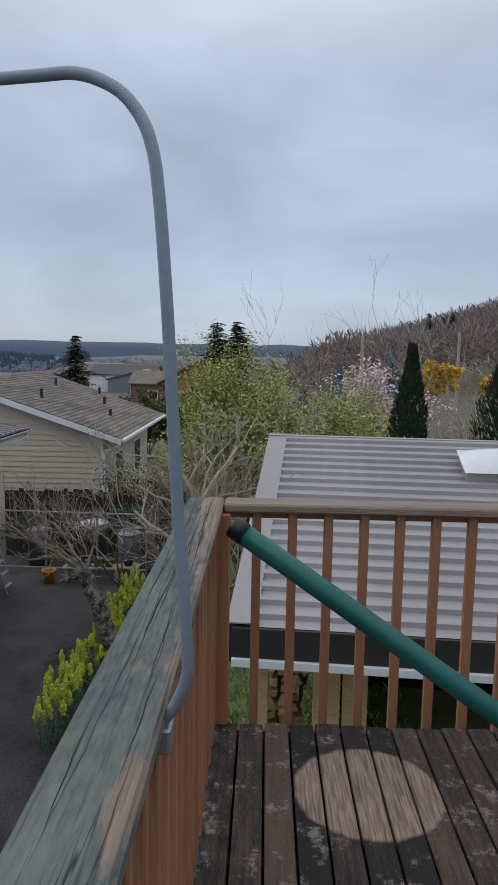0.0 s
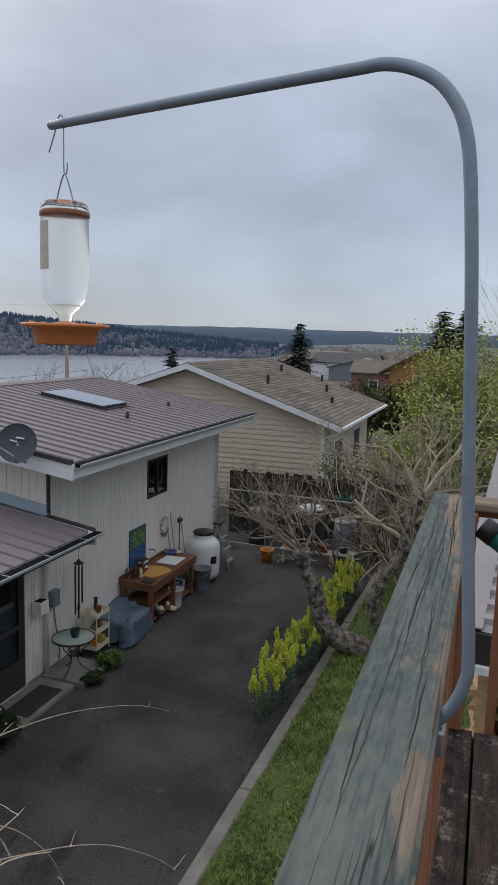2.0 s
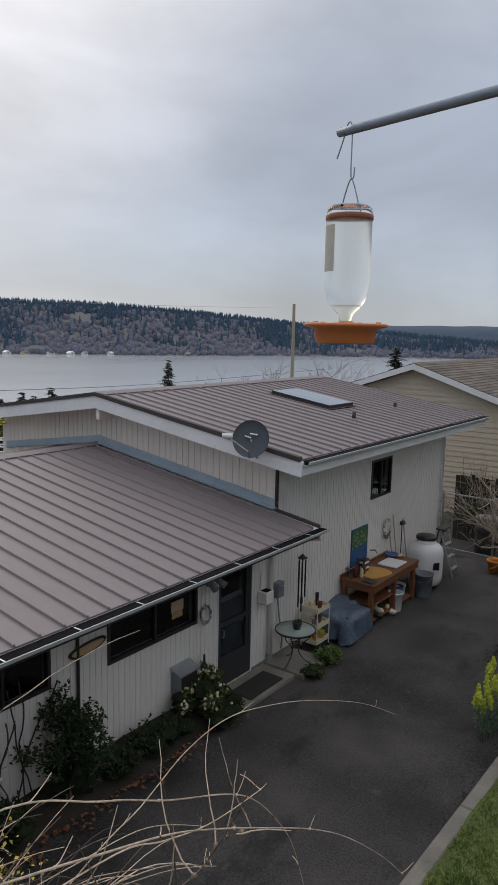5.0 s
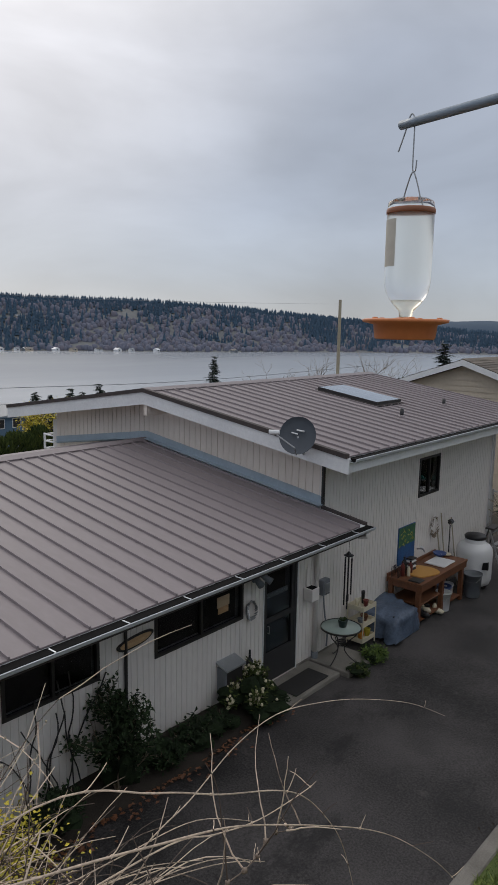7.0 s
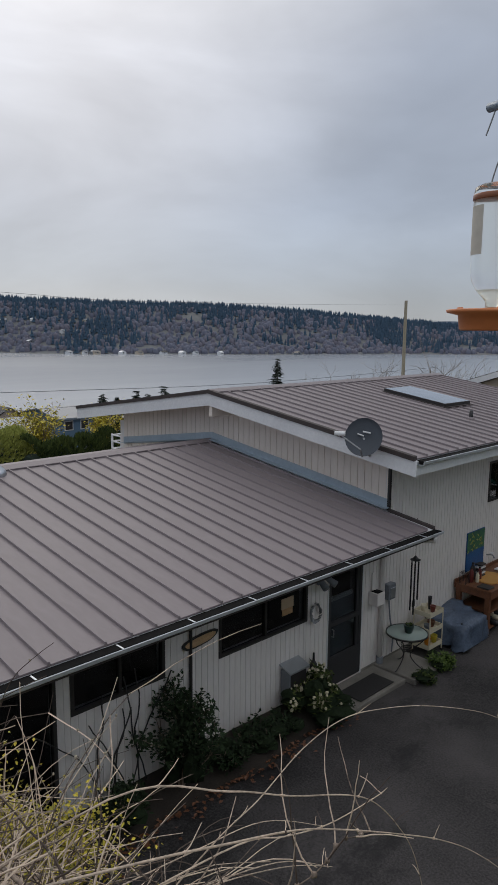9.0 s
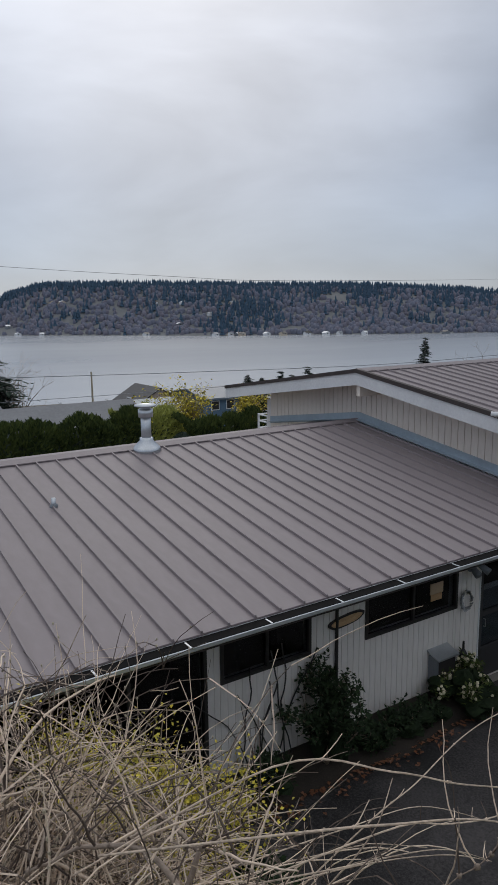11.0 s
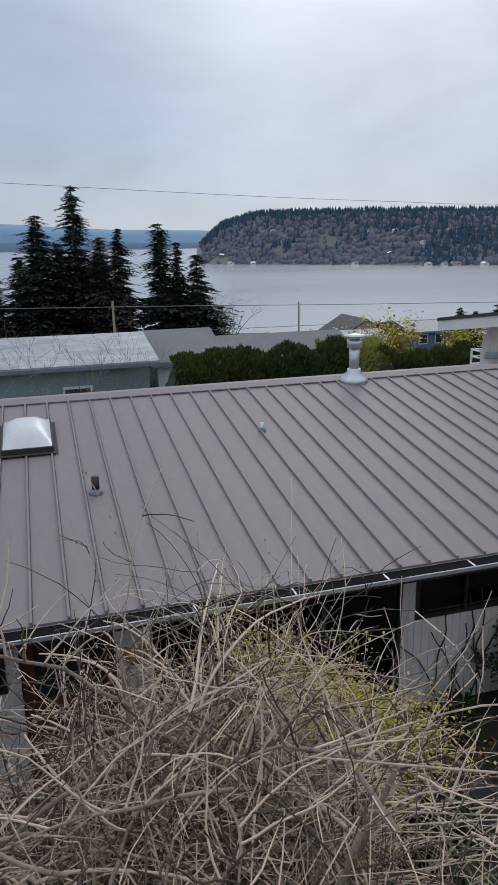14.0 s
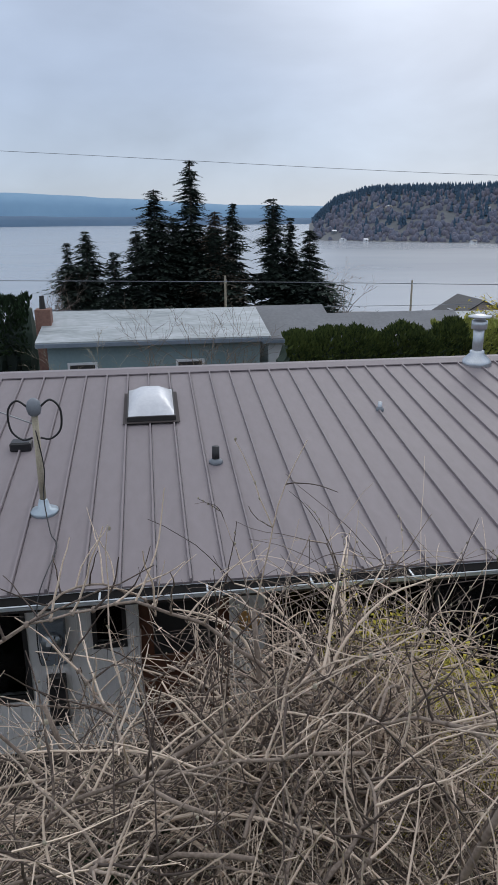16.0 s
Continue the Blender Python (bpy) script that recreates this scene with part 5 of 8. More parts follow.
# inside walls near black: the shade under the roof is painted on
part("back_wall", turned(Geo().box(0.9, 6.2, 3.8, 3.9, -3.3, 0.0)), M_SHADE, shed)
part("side_wall", turned(Geo().box(0.75, 0.83, 0.9, 3.9, -3.3, -0.7)), M_SHADE, shed)
part("plank", turned(Geo().block(0.72, 0.98, 0.72, 0.80, -3.2, -1.05)), M_SPLIT, shed, "bare orange-brown plank")
part("plank", turned(Geo().block(1.0, 1.24, 0.74, 0.80, -3.2, -1.05)), M_SPLIT, shed, "bare orange-brown plank")
u0, v0, vl = 2.45, 2.8, 0.6
f = part("skylight", turned(Geo().prism([(v0, sh_z(v0) + 0.14), (v0 + vl, sh_z(v0 + vl) + 0.14), (v0 + vl, sh_z(v0 + vl)), (v0, sh_z(v0))], "x", u0, u0 + 1.15)), M_SHEDROOF, shed)
g, n = Geo(), 8
for i in range(n + 1):
    for k in range(n + 1):
        u, v = u0 - 0.03 + 1.21 * i / n, v0 - 0.03 + (vl + 0.06) * k / n
        g.v.append((u, v, sh_z(v) + 0.15 + 0.12 * (min(1, 3 * min(i, n - i) / n) * min(1, 3 * min(k, n - k) / n)) ** 0.6))
for i in range(n):
    for k in range(n):
        a = i * (n + 1) + k
        g.f.append((a, a + 1, a + n + 2, a + n + 1))
part("dome", turned(g), M_DOME, f, "white acrylic dome", smooth=True)

# split firewood stacked on the grass
rw = random.Random(5)
me = [Geo().prism([(0, 0), (rw.uniform(0.11, 0.16), rw.uniform(-0.01, 0.02)), (rw.uniform(0.09, 0.14), rw.uniform(0.07, 0.12)), (rw.uniform(0.0, 0.04), rw.uniform(0.06, 0.10))], "y", -0.2, 0.2).mesh("firewood", M_SPLIT) for _ in range(5)]
for i in range(44):
    lvl, k = divmod(i, 4)
    ob = new("firewood", me[i % 5])
    ob.matrix_basis = pose(-0.46 + k * 0.135 + rw.uniform(-0.02, 0.02), 8.35 + rw.uniform(-0.06, 0.06), -3.07 + lvl * 0.112 + rw.uniform(0, 0.02), rw.uniform(-6, 6), rw.uniform(-14, 14), rw.uniform(-18, 18))
    tagged(ob, "split pale firewood billet stacked on the grass", "firewood", "stacked firewood")

# ---------------- branches ----------------
def wander(p, d, length, n, rr, bend=0.25, pull=(0, 0, 0)):
    """A crooked line from p along d."""
    p, d, pts = Vector(p), Vector(d).normalized(), [Vector(p)]
    for _ in range(n):
        d = (d + Vector((rr.uniform(-bend, bend), rr.uniform(-bend, bend), rr.uniform(-bend, bend))) + Vector(pull)).normalized()
        p = p + d * length / n
        pts.append(p)
    return pts, d


def grow(g, p, d, length, r, depth, rr, spread=0.8, bend=0.22, pull=(0, 0, 0.02), kids=(3, 5), seg=5, tips=None, ratio=0.62, rmin=0.004):
    n = 6 if depth else 5
    pts, _ = wander(p, d, length, n, rr, bend, pull)
    end = max(rmin, r * (0.55 if depth else 0.35))
    g.tube(pts, [lerp(r, end, i / n) for i in range(n + 1)], seg if depth else max(3, seg - 1), caps=False)
    if tips is not None and depth == 0:
        tips.append(pts)
    if depth:
        for _ in range(rr.randint(*kids)):
            i = rr.randint(max(1, n // 3), n)
            base = (pts[i] - pts[i - 1]).normalized()
            side = Vector((rr.uniform(-1, 1), rr.uniform(-1, 1), rr.uniform(-0.6, 1)))
            side = (side - base * side.dot(base)).normalized()
            grow(g, pts[i], base + side * rr.uniform(0.5, 1.2) * spread, length * ratio * rr.uniform(0.7, 1.2), max(rmin, lerp(r, end, i / n) * 0.62), depth - 1, rr, spread, bend, pull, kids, seg, tips, ratio, rmin)


# old pruned apple tree on the lawn
ra = random.Random(21)
ap = thing("apple_tree", (-2.15, 12.6, -3.9), "old gnarled apple tree, bare and pruned, with two leaning trunks", "tree")
trunk1 = curve([(-1.95, 12.7, -4.15), (-2.2, 12.6, -3.85), (-2.75, 12.5, -3.66), (-3.08, 12.5, -3.30), (-3.2, 12.5, -2.85), (-3.38, 12.5, -2.45), (-3.45, 12.5, -2.2)], 5)
g = Geo().tube(trunk1, [0.23 - 0.12 * i / (len(trunk1) - 1) + 0.03 * noise.noise(Vector((i * 0.9, 0, 0))) for i in range(len(trunk1))], 10)
for q in trunk1[4::2]:
    g.blob(q + Vector((rnd.uniform(-0.05, 0.05), -0.07, rnd.uniform(-0.04, 0.04))), rnd.uniform(0.07, 0.13), 8, 6, 0.35)
part("trunk", g, M_BARK, ap, "knobbly lichen-grey trunk", smooth=True)
trunk2 = curve([(-2.05, 12.62, -3.9), (-1.98, 12.55, -3.5), (-2.15, 12.5, -2.95), (-2.05, 12.5, -2.5), (-1.80, 12.5, -2.1), (-1.66, 12.55, -1.5), (-1.5, 12.6, -1.0)], 5)
g = Geo().tube(trunk2, [0.165 - 0.09 * i / (len(trunk2) - 1) + 0.025 * noise.noise(Vector((i * 1.1, 3, 0))) for i in range(len(trunk2))], 10)
for q in trunk2[4::2]:
    g.blob(q + Vector((0.02, -0.04, 0)), rnd.uniform(0.06, 0.11), 8, 6, 0.4)
part("trunk", g, M_BARK, ap, "knobbly lichen-grey trunk", smooth=True)
g = Geo()
for d, L, r in (((-0.9, -0.1, 0.5), 1.2, 0.035), ((-0.5, 0.1, 0.9), 1.0, 0.035), ((-1, 0.3, 0.25), 1.3, 0.035), ((-0.2, -0.3, 1), 0.8, 0.03), ((0.5, 0.2, 0.8), 0.7, 0.028), ((-0.8, -0.5, 0.7), 1.1, 0.03)):
    grow(g, trunk1[-1], d, L, r, 3, ra, 0.8, 0.2, (-0.01, 0, 0.02), (3, 4), 5, None, 0.62, 0.005)
part("branchwork", g, M_TWIGD, ap, "bare twiggy branches", kind="stuff")
g = Geo()
for i, d, L, r in ((-1, (0.6, 0, 0.8), 1.2, 0.045), (-1, (-0.5, 0.2, 0.8), 1.1, 0.045), (-6, (0.9, -0.2, 0.5), 1.4, 0.04), (-8, (-0.9, 0.2, 0.5), 1.1, 0.04), (-1, (0.9, 0.5, 0.25), 1.5, 0.04), (-12, (1, 0.3, 0.35), 1.0, 0.03), (-3, (-0.8, -0.4, 0.4), 1.2, 0.03), (-2, (0.2, 0.8, 0.6), 1.3, 0.03)):
    grow(g, trunk2[i], d, L, r, 3, ra, 0.85, 0.22, (0.0, 0, 0.0), (3, 4), 5, None, 0.62, 0.005)
part("branchwork", g, M_PALE, ap, "bare pale branches", kind="stuff")

# bare brush behind the shed and fence
def brush(name, base, n, size, material, label, seed, depth=2, r=0.02, up=0.8, pull=(0, 0, 0.01)):
    rr = random.Random(seed)
    t = thing(name, base, label, "bush")
    g = Geo()
    for _ in range(n):
        a = rr.uniform(0, 6.28)
        p = (base[0] + rr.uniform(-1, 1) * size[0], base[1] + rr.uniform(-1, 1) * size[1], base[2])
        grow(g, p, (math.cos(a) * (1.1 - up), math.sin(a) * (1.1 - up), up), size[2] * rr.uniform(0.6, 1.1), r, depth, rr, 0.8, 0.2, pull, (3, 4), 4, None, 0.6, 0.004)
    part("stem_tangle", g, material, t, kind="stuff")
    return t
brush("bare_bush", (0.2, 12.6, -2.6), 9, (1.6, 0.8, 2.2), M_PALE, "pale bare branching shrub behind the shed", 31, 3, 0.03, 0.75)
brush("bare_bush", (-1.3, 14.6, -3.2), 9, (1.2, 0.8, 2.0), M_TWIGD, "bare brown shrub behind the shed", 32, 3, 0.025, 0.7)
brush("bare_bush", (-1.9, 16.2, -3.9), 20, (1.7, 0.7, 2.2), M_TWIG, "pale tangled bare shrub before the leafing tree", 38, 3, 0.026, 0.65)
brush("bare_bush", (-3.4, 21.5, -4.0), 8, (1.2, 0.8, 1.9), M_TWIGD, "bare dark shrub beyond the fence", 33, 2, 0.03, 0.7)
brush("bare_bush", (-6.3, 20.6, -4.0), 14, (1.5, 0.5, 1.5), M_TWIGD, "tangled dead vine along the fence", 34, 2, 0.025, 0.6)
brush("bare_bush", (5.0, 17.8, -3.0), 22, (2.2, 0.8, 2.5), M_PALE, "tall bare shrub beyond the shed", 35, 3, 0.03, 0.8)
brush("bare_bush", (7.2, 23, -3.2), 22, (2.8, 1.0, 2.8), M_TWIG, "pale bare thicket behind the cypresses", 39, 3, 0.03, 0.75)
brush("bare_tree", (3.4, 24, -3.2), 4, (0.9, 1.0, 4.2), M_PALE, "slender bare tree with upright twigs", 36, 3, 0.05, 0.95, (0, 0, 0.09))
brush("bare_tree", (0.6, 26, -3.2), 4, (1.4, 1.0, 3.6), M_PALE, "slender bare tree with upright twigs", 37, 3, 0.05, 0.95, (0, 0, 0.09))


# leafy crowns: many small leaves on branches
def leafy(name, base, height, spread, leaf_mat, wood, label, seed, limbs=9, leaves=7000, lsize=(0.05, 0.022), flat=1.0, low=0.25, cat="tree", core=None):
    rr = random.Random(seed)
    t = thing(name, base, label, cat)
    g, tips = Geo(), []
    for i in range(limbs):
        a = rr.uniform(0, 6.28)
        grow(g, base, (math.cos(a) * spread[0] / height * rr.uniform(0.3, 1.1), math.sin(a) * spread[1] / height * rr.uniform(0.3, 1.1), flat), height * rr.uniform(0.55, 0.75), 0.05 * height / 4, 2, rr, 0.75, 0.2, (0, 0, 0), (4, 5), 4, tips, 0.55, 0.006)
    part("branchwork", g, wood, t, kind="stuff")
    g = Geo()
    per = max(1, leaves // max(1, len(tips)))
    for pts in tips:
        for _ in range(per):
            p = rr.choice(pts) + Vector((rr.gauss(0, 0.20), rr.gauss(0, 0.20), rr.gauss(0, 0.15))) * height / 4
            if p.z < base[2] + low * height * 0.4:
                continue
            d = Vector((rr.uniform(-1, 1), rr.uniform(-1, 1), rr.uniform(-0.8, 0.6)))
            s = rr.uniform(0.7, 1.3)
            g.leaf(p, d, (rr.uniform(-0.4, 0.4), rr.uniform(-0.4, 0.4), 1), lsize[0] * s, lsize[1] * s)
    part("crown", g, leaf_mat, t, kind="stuff")
    return t
M_FORS = mat("golden_blossom", (0.78, 0.50, 0.03), (0.55, 0.34, 0.02), rough=0.7, scale=1, bump=0, island=0.5)
leafy("willow_tree", (-0.45, 18.2, -3.4), 4.15, (3.0, 2.2), M_GLEAF, M_PALE, "broad leafing tree with fresh yellow-green leaves", 41, 30, 92000, (0.078, 0.026))
leafy("willow_tree", (1.5, 19.4, -3.4), 3.7, (2.4, 1.6), M_GLEAF, M_PALE, "leafing shrub-like tree, fresh green, behind the shed", 42, 18, 40000, (0.078, 0.026))
leafy("blossom_tree", (3.0, 24.0, -3.4), 3.9, (1.5, 1.4), M_PINK, M_TWIGD, "cherry tree in pale pink blossom", 43, 14, 16000, (0.11, 0.05))
leafy("green_shrub", (-4.6, 22.4, -4.2), 2.2, (1.4, 0.9), M_MLEAF, M_TWIGD, "green leafy shrub beside the tan house", 44, 9, 5000, (0.09, 0.035), cat="bush")
for k, (x, h) in enumerate(((-7.6, 4.0), (-5.6, 4.3), (-3.6, 4.1))):
    leafy("green_shrub", (x, 44.0 + 0.6 * k, -5.2), h, (1.5, 1.2), M_MLEAF, M_TWIGD, "dark green shrub in the gardens beyond the tan house", 310 + k, 8, 4200, (0.20, 0.08), cat="bush", low=0.1)
leafy("yellow_shrub", (10.4, 46, -1.2), 2.0, (1.3, 1.0), M_FORS, M_TWIGD, "bright yellow flowering shrub in a far garden", 45, 9, 5000, (0.22, 0.10), cat="bush")
leafy("yellow_shrub", (14.4, 47, -1.6), 1.8, (1.3, 1.0), M_FORS, M_TWIGD, "bright yellow flowering shrub in a far garden", 46, 7, 3000, (0.22, 0.10), cat="bush")


def cypress(base, h, r, seed):
    rr = random.Random(seed)
    t = thing("cypress", base, "dark green columnar cypress, dense to the ground", "tree")
    part("trunk", Geo().tube([base, (base[0], base[1], base[2] + h * 0.8)], [0.07, 0.02], 6), M_BARK, t)
    g = Geo()
    for _ in range(5200):
        q = rr.random() ** 0.8
        a = rr.uniform(0, 6.28)
        rad = r * (0.55 + 0.45 * min(1, (1 - q) * 2.2)) * (1 - max(0, q - 0.72) / 0.28 * 0.85) * rr.uniform(0.72, 1.05) * (1 + 0.12 * math.sin(a * 3 + q * 9))
        p = Vector((base[0] + rad * math.cos(a), base[1] + rad * math.sin(a), base[2] + q * h))
        g.leaf(p, (math.cos(a) * 0.5, math.sin(a) * 0.5, 1.0), (math.cos(a), math.sin(a), 0.2), rr.uniform(0.09, 0.17), rr.uniform(0.02, 0.04))
    part("crown", g, M_CYP, t, kind="stuff")
cypress((2.72, 16.0, -3.1), 4.85, 0.40, 51)
cypress((4.85, 16.0, -3.1), 5.1, 0.72, 52)


def conifer(base, h, r, seed, gaps=0.2, name="fir_tree", label="tall dark fir by the water", needles=M_CONIF):
    rr = random.Random(seed)
    t = thing(name, base, label, "tree")
    part("trunk", Geo().tube([base, (base[0], base[1], base[2] + h)], [0.022 * h, 0.004 * h], 6), M_BARK, t)
    g = Geo()
    n = int(h * 6.0)
    for i in range(n):
        q = 0.05 + 0.95 * i / n
        wide = 0.85 + 0.75 * noise.noise(Vector((q * 7, seed * 1.7, 0.3)))
        reach = 1.65 * r * (1 - q) ** 0.8 * wide * rr.uniform(0.7, 1.15) + 0.018 * h
        for k in range(rr.randint(7, 9)):
            if rr.random() < gaps * 0.6:
                continue
            a = rr.uniform(0, 6.28)
            L = reach * rr.uniform(0.3, 1.3) * (1 + 0.4 * noise.noise(Vector((math.cos(a), math.sin(a) + q * 4, seed))))
            d = Vector((math.cos(a), math.sin(a), 0))
            s = Vector((-math.sin(a), math.cos(a), 0))
            p = Vector((base[0], base[1], base[2] + min(0.99, max(0.03, q + rr.gauss(0, 0.04))) * h))
            for m in range(6):
                f0 = (m + 0.4) / 6
                c = p + d * L * f0 + Vector((0, 0, -0.28 * L * f0 ** 1.5 + 0.10 * L * f0))
                w = L * 0.27 * (1.1 - f0) + 0.17
                for sg in (-1, 1):
                    g.leaf(c, d * 0.7 + s * sg * rr.uniform(0.5, 1.1) + Vector((0, 0, rr.uniform(-0.45, 0.1))), (0, 0, 1), w * rr.uniform(0.8, 1.5), w * 0.30)
    part("crown", g, needles, t, kind="stuff")
for k, (y, top, r) in enumerate(((4.75, 6.9, 4.0), (-5.6, 0.4, 3.0), (1.1, 4.1, 3.9), (8.9, 2.9, 3.0), (12.8, 3.3, 3.4), (16.2, 0.3, 3.4), (-7.6, -0.7, 2.4), (14.5, 1.5, 2.8), (6.8, 0.6, 3.2), (3.0, 1.6, 3.4), (-0.8, 0.4, 3.0), (-3.0, -1.5, 2.4))):
    conifer((-75 + (k % 3) * 1.6, y, -9.5), top + 9.5, r, 60 + k)
conifer((-72.6, 6.9, -9.5), 11.6, 3.0, 72, 0.1, "fir_tree", "browning fir among the dark ones", mat("brown_needles", (0.105, 0.080, 0.055), (0.05, 0.045, 0.032), rough=0.85, scale=0.3, bump=0, island=0.5))
conifer((-19.3, 71, -6.5), 9.6, 2.3, 75, 0.3, "fir_tree", "lone dark fir beyond the tan house")
conifer((-33, 70, -7), 7.2, 1.6, 76, 0.3, "fir_tree", "small dark fir beyond the roofs")
conifer((-4.6, 62, -6), 10.2, 2.6, 77, 0.15, "fir_tree", "dark fir behind the leafing tree")
conifer((-3.0, 64, -6), 10.4, 2.6, 78, 0.15, "fir_tree", "dark fir behind the leafing tree")
for k, (x, y, top) in enumerate(((26, 118, 8.6), (28.5, 118, 8.0), (30.5, 120, 9.0), (45, 125, 9.5), (47, 126, 8.5))):
    conifer((x, y, -2 if k < 3 else 0), top + 2, 2.0, 80 + k, 0.35, "fir_tree", "dark fir on the hillside")
conifer((-53, 56.5, -7.5), 5.9, 1.3, 90, 0.4, "pine_tree", "thin dark pine beyond the roof")

for k, (y, top) in enumerate(((38.9, -4.9), (40.6, -5.3), (43.0, -4.8), (44.4, -5.2), (46.5, -4.5))):
    conifer((-60, y, -10), top + 10, 1.5, 130 + k, 0.2, "pine_tree", "bushy dark pine near the shore")

# ---------------- things along the drive ----------------
# workbench
wb = thing("workbench", (-6.85, 13.7, Z0), "stained wooden outdoor workbench with a lower shelf, cluttered", "workbench")
BX0, BX1, BY0, BY1, BT = -7.22, -6.48, 12.72, 14.86, -3.30
part("top", Geo().block(BX0, BX1, BY0, BY1, BT - 0.045, BT), M_BENCH, wb)
part("apron", Geo().block(BX1 - 0.05, BX1 - 0.01, BY0 + 0.02, BY1 - 0.02, BT - 0.17, BT - 0.047), M_BENCH, wb)
part("apron", Geo().block(BX0, BX1 - 0.05, BY0 + 0.02, BY0 + 0.06, BT - 0.17, BT - 0.047), M_BENCH, wb)
part("back_board", Geo().block(BX0 - 0.03, BX0 - 0.002, BY0, BY1, BT - 0.1, BT + 0.06), M_BENCH, wb)
for x in (BX0 + 0.05, BX1 - 0.09):
    for y in (BY0 + 0.05, (BY0 + BY1) / 2, BY1 - 0.12):
        part("leg", Geo().block(x - 0.04, x + 0.05, y - 0.04, y + 0.05, Z0 + 0.01, BT - 0.047), M_BENCH, wb)
part("shelf", Geo().block(BX0 + 0.02, BX1 - 0.06, BY0 + 0.1, BY0 + 1.0, Z0 + 0.42, Z0 + 0.45), M_BENCH, wb)
part("shelf", Geo().block(BX0 + 0.02, BX1 - 0.06, BY0 + 0.1, BY1 - 0.15, Z0 + 0.10, Z0 + 0.13), M_BENCH, wb)
g = Geo()
pts = [(-7.0 + 0.30 * math.cos(a) * (1 + 0.15 * math.sin(3 * a)) + 0.16, 13.42 + 0.40 * math.sin(a) * (1 + 0.12 * math.cos(2 * a))) for a in [i * 2 * math.pi / 22 for i in range(22)]]
g.prism(pts, "z", BT + 0.002, BT + 0.022)
solid("plywood_sheet", g, M_PLY, "bright orange-brown board lying on the workbench", "board")
solid("white_tray", Geo().block(-7.05, -6.60, 13.95, 14.50, BT + 0.002, BT + 0.03, 0.01).box(-7.03, -6.62, 13.97, 14.48, BT + 0.03, BT + 0.034), M_WHITE, "white plastic tray lying on the workbench", "tray")

M_RED = mat("dark_red_plastic", (0.16, 0.025, 0.02), (0.10, 0.018, 0.015), rough=0.4, scale=9, bump=0.02)
M_CREAM = mat("cream_plastic", (0.72, 0.66, 0.50), (0.6, 0.55, 0.42), rough=0.5, scale=9, bump=0.02)
M_BLUE = mat("blue_glaze", (0.07, 0.12, 0.30), (0.05, 0.08, 0.2), rough=0.35, scale=9, bump=0.02)
def bottle_thing(x, y, z, r, h, m, label, cat="bottle"):
    t = thing("bottle", (x, y, z), label, cat)
    part("body", Geo().lathe((x, y, z), [(r * 0.9, 0), (r, 0.01), (r, h * 0.68), (r * 0.45, h * 0.84), (r * 0.42, h * 0.93)], 12), m, t, smooth=True)
    part("cap", Geo().lathe((x, y, z), [(r * 0.5, h * 0.93), (r * 0.5, h), (r * 0.3, h * 1.01)], 10), M_BLACK, t, smooth=True)
bottle_thing(-7.02, 12.95, BT, 0.045, 0.30, M_RED, "dark red bottle on the workbench")
bottle_thing(-6.93, 13.03, BT, 0.035, 0.22, M_CREAM, "cream bottle on the workbench")
bottle_thing(-7.08, 13.12, BT, 0.05, 0.34, M_BLACK, "black bottle on the workbench")
bottle_thing(-6.98, 13.20, BT, 0.045, 0.26, M_RED, "red-brown bottle on the workbench")
cr = thing("crate", (-7.02, 13.52, BT), "stack of white louvred plastic trays", "tray")
for k in range(5):
    part("tray", Geo().block(-7.13, -6.99, 13.28, 13.48, BT + 0.02 + k * 0.055, BT + 0.05 + k * 0.055, 0.006), M_WHITE if k % 2 else M_FRAME, cr)
rk = thing("wire_rack", (-7.1, 12.80, BT), "small dark wire rack on the workbench", "rack")
for k in range(4):
    part("bar", Geo().tube([(-7.15, 12.74 + k * 0.05, BT), (-7.15, 12.74 + k * 0.05, BT + 0.22), (-7.02, 12.74 + k * 0.05, BT + 0.18), (-7.02, 12.74 + k * 0.05, BT)], 0.006, 5), M_BLACK, rk)
solid("bowl", Geo().lathe((-7.02, 14.62, BT), [(0.06, 0.0), (0.13, 0.05), (0.15, 0.09), (0.135, 0.09), (0.05, 0.02)], 18), M_BLUE, "blue glazed bowl on the workbench", "bowl", smooth=True)
solid("dish", Geo().lathe((-6.95, 14.78, BT), [(0.05, 0.0), (0.10, 0.02), (0.12, 0.04), (0.11, 0.042), (0.03, 0.01)], 16), M_CREAM, "shallow cream dish on the workbench", "dish", smooth=True)
solid("iron_tray", Geo().block(-6.80, -6.55, 12.76, 12.98, BT + 0.001, BT + 0.03, 0.01), M_FRAME, "dark metal tray at the end of the workbench", "tray")
fa = thing("tap", (-7.26, 14.05, -3.1), "outdoor tap and hose fitting on the wall", "tap")
part("pipe", Geo().tube(curve([(-7.27, 14.05, -3.05), (-7.15, 14.05, -3.03), (-7.10, 14.05, -3.09)]), 0.016, 8), M_STEEL, fa)
part("wheel", Geo().lathe((-7.17, 14.05, -3.02), [(0.01, 0.0), (0.045, 0.03), (0.01, 0.045)], 10), M_TRIM, fa)
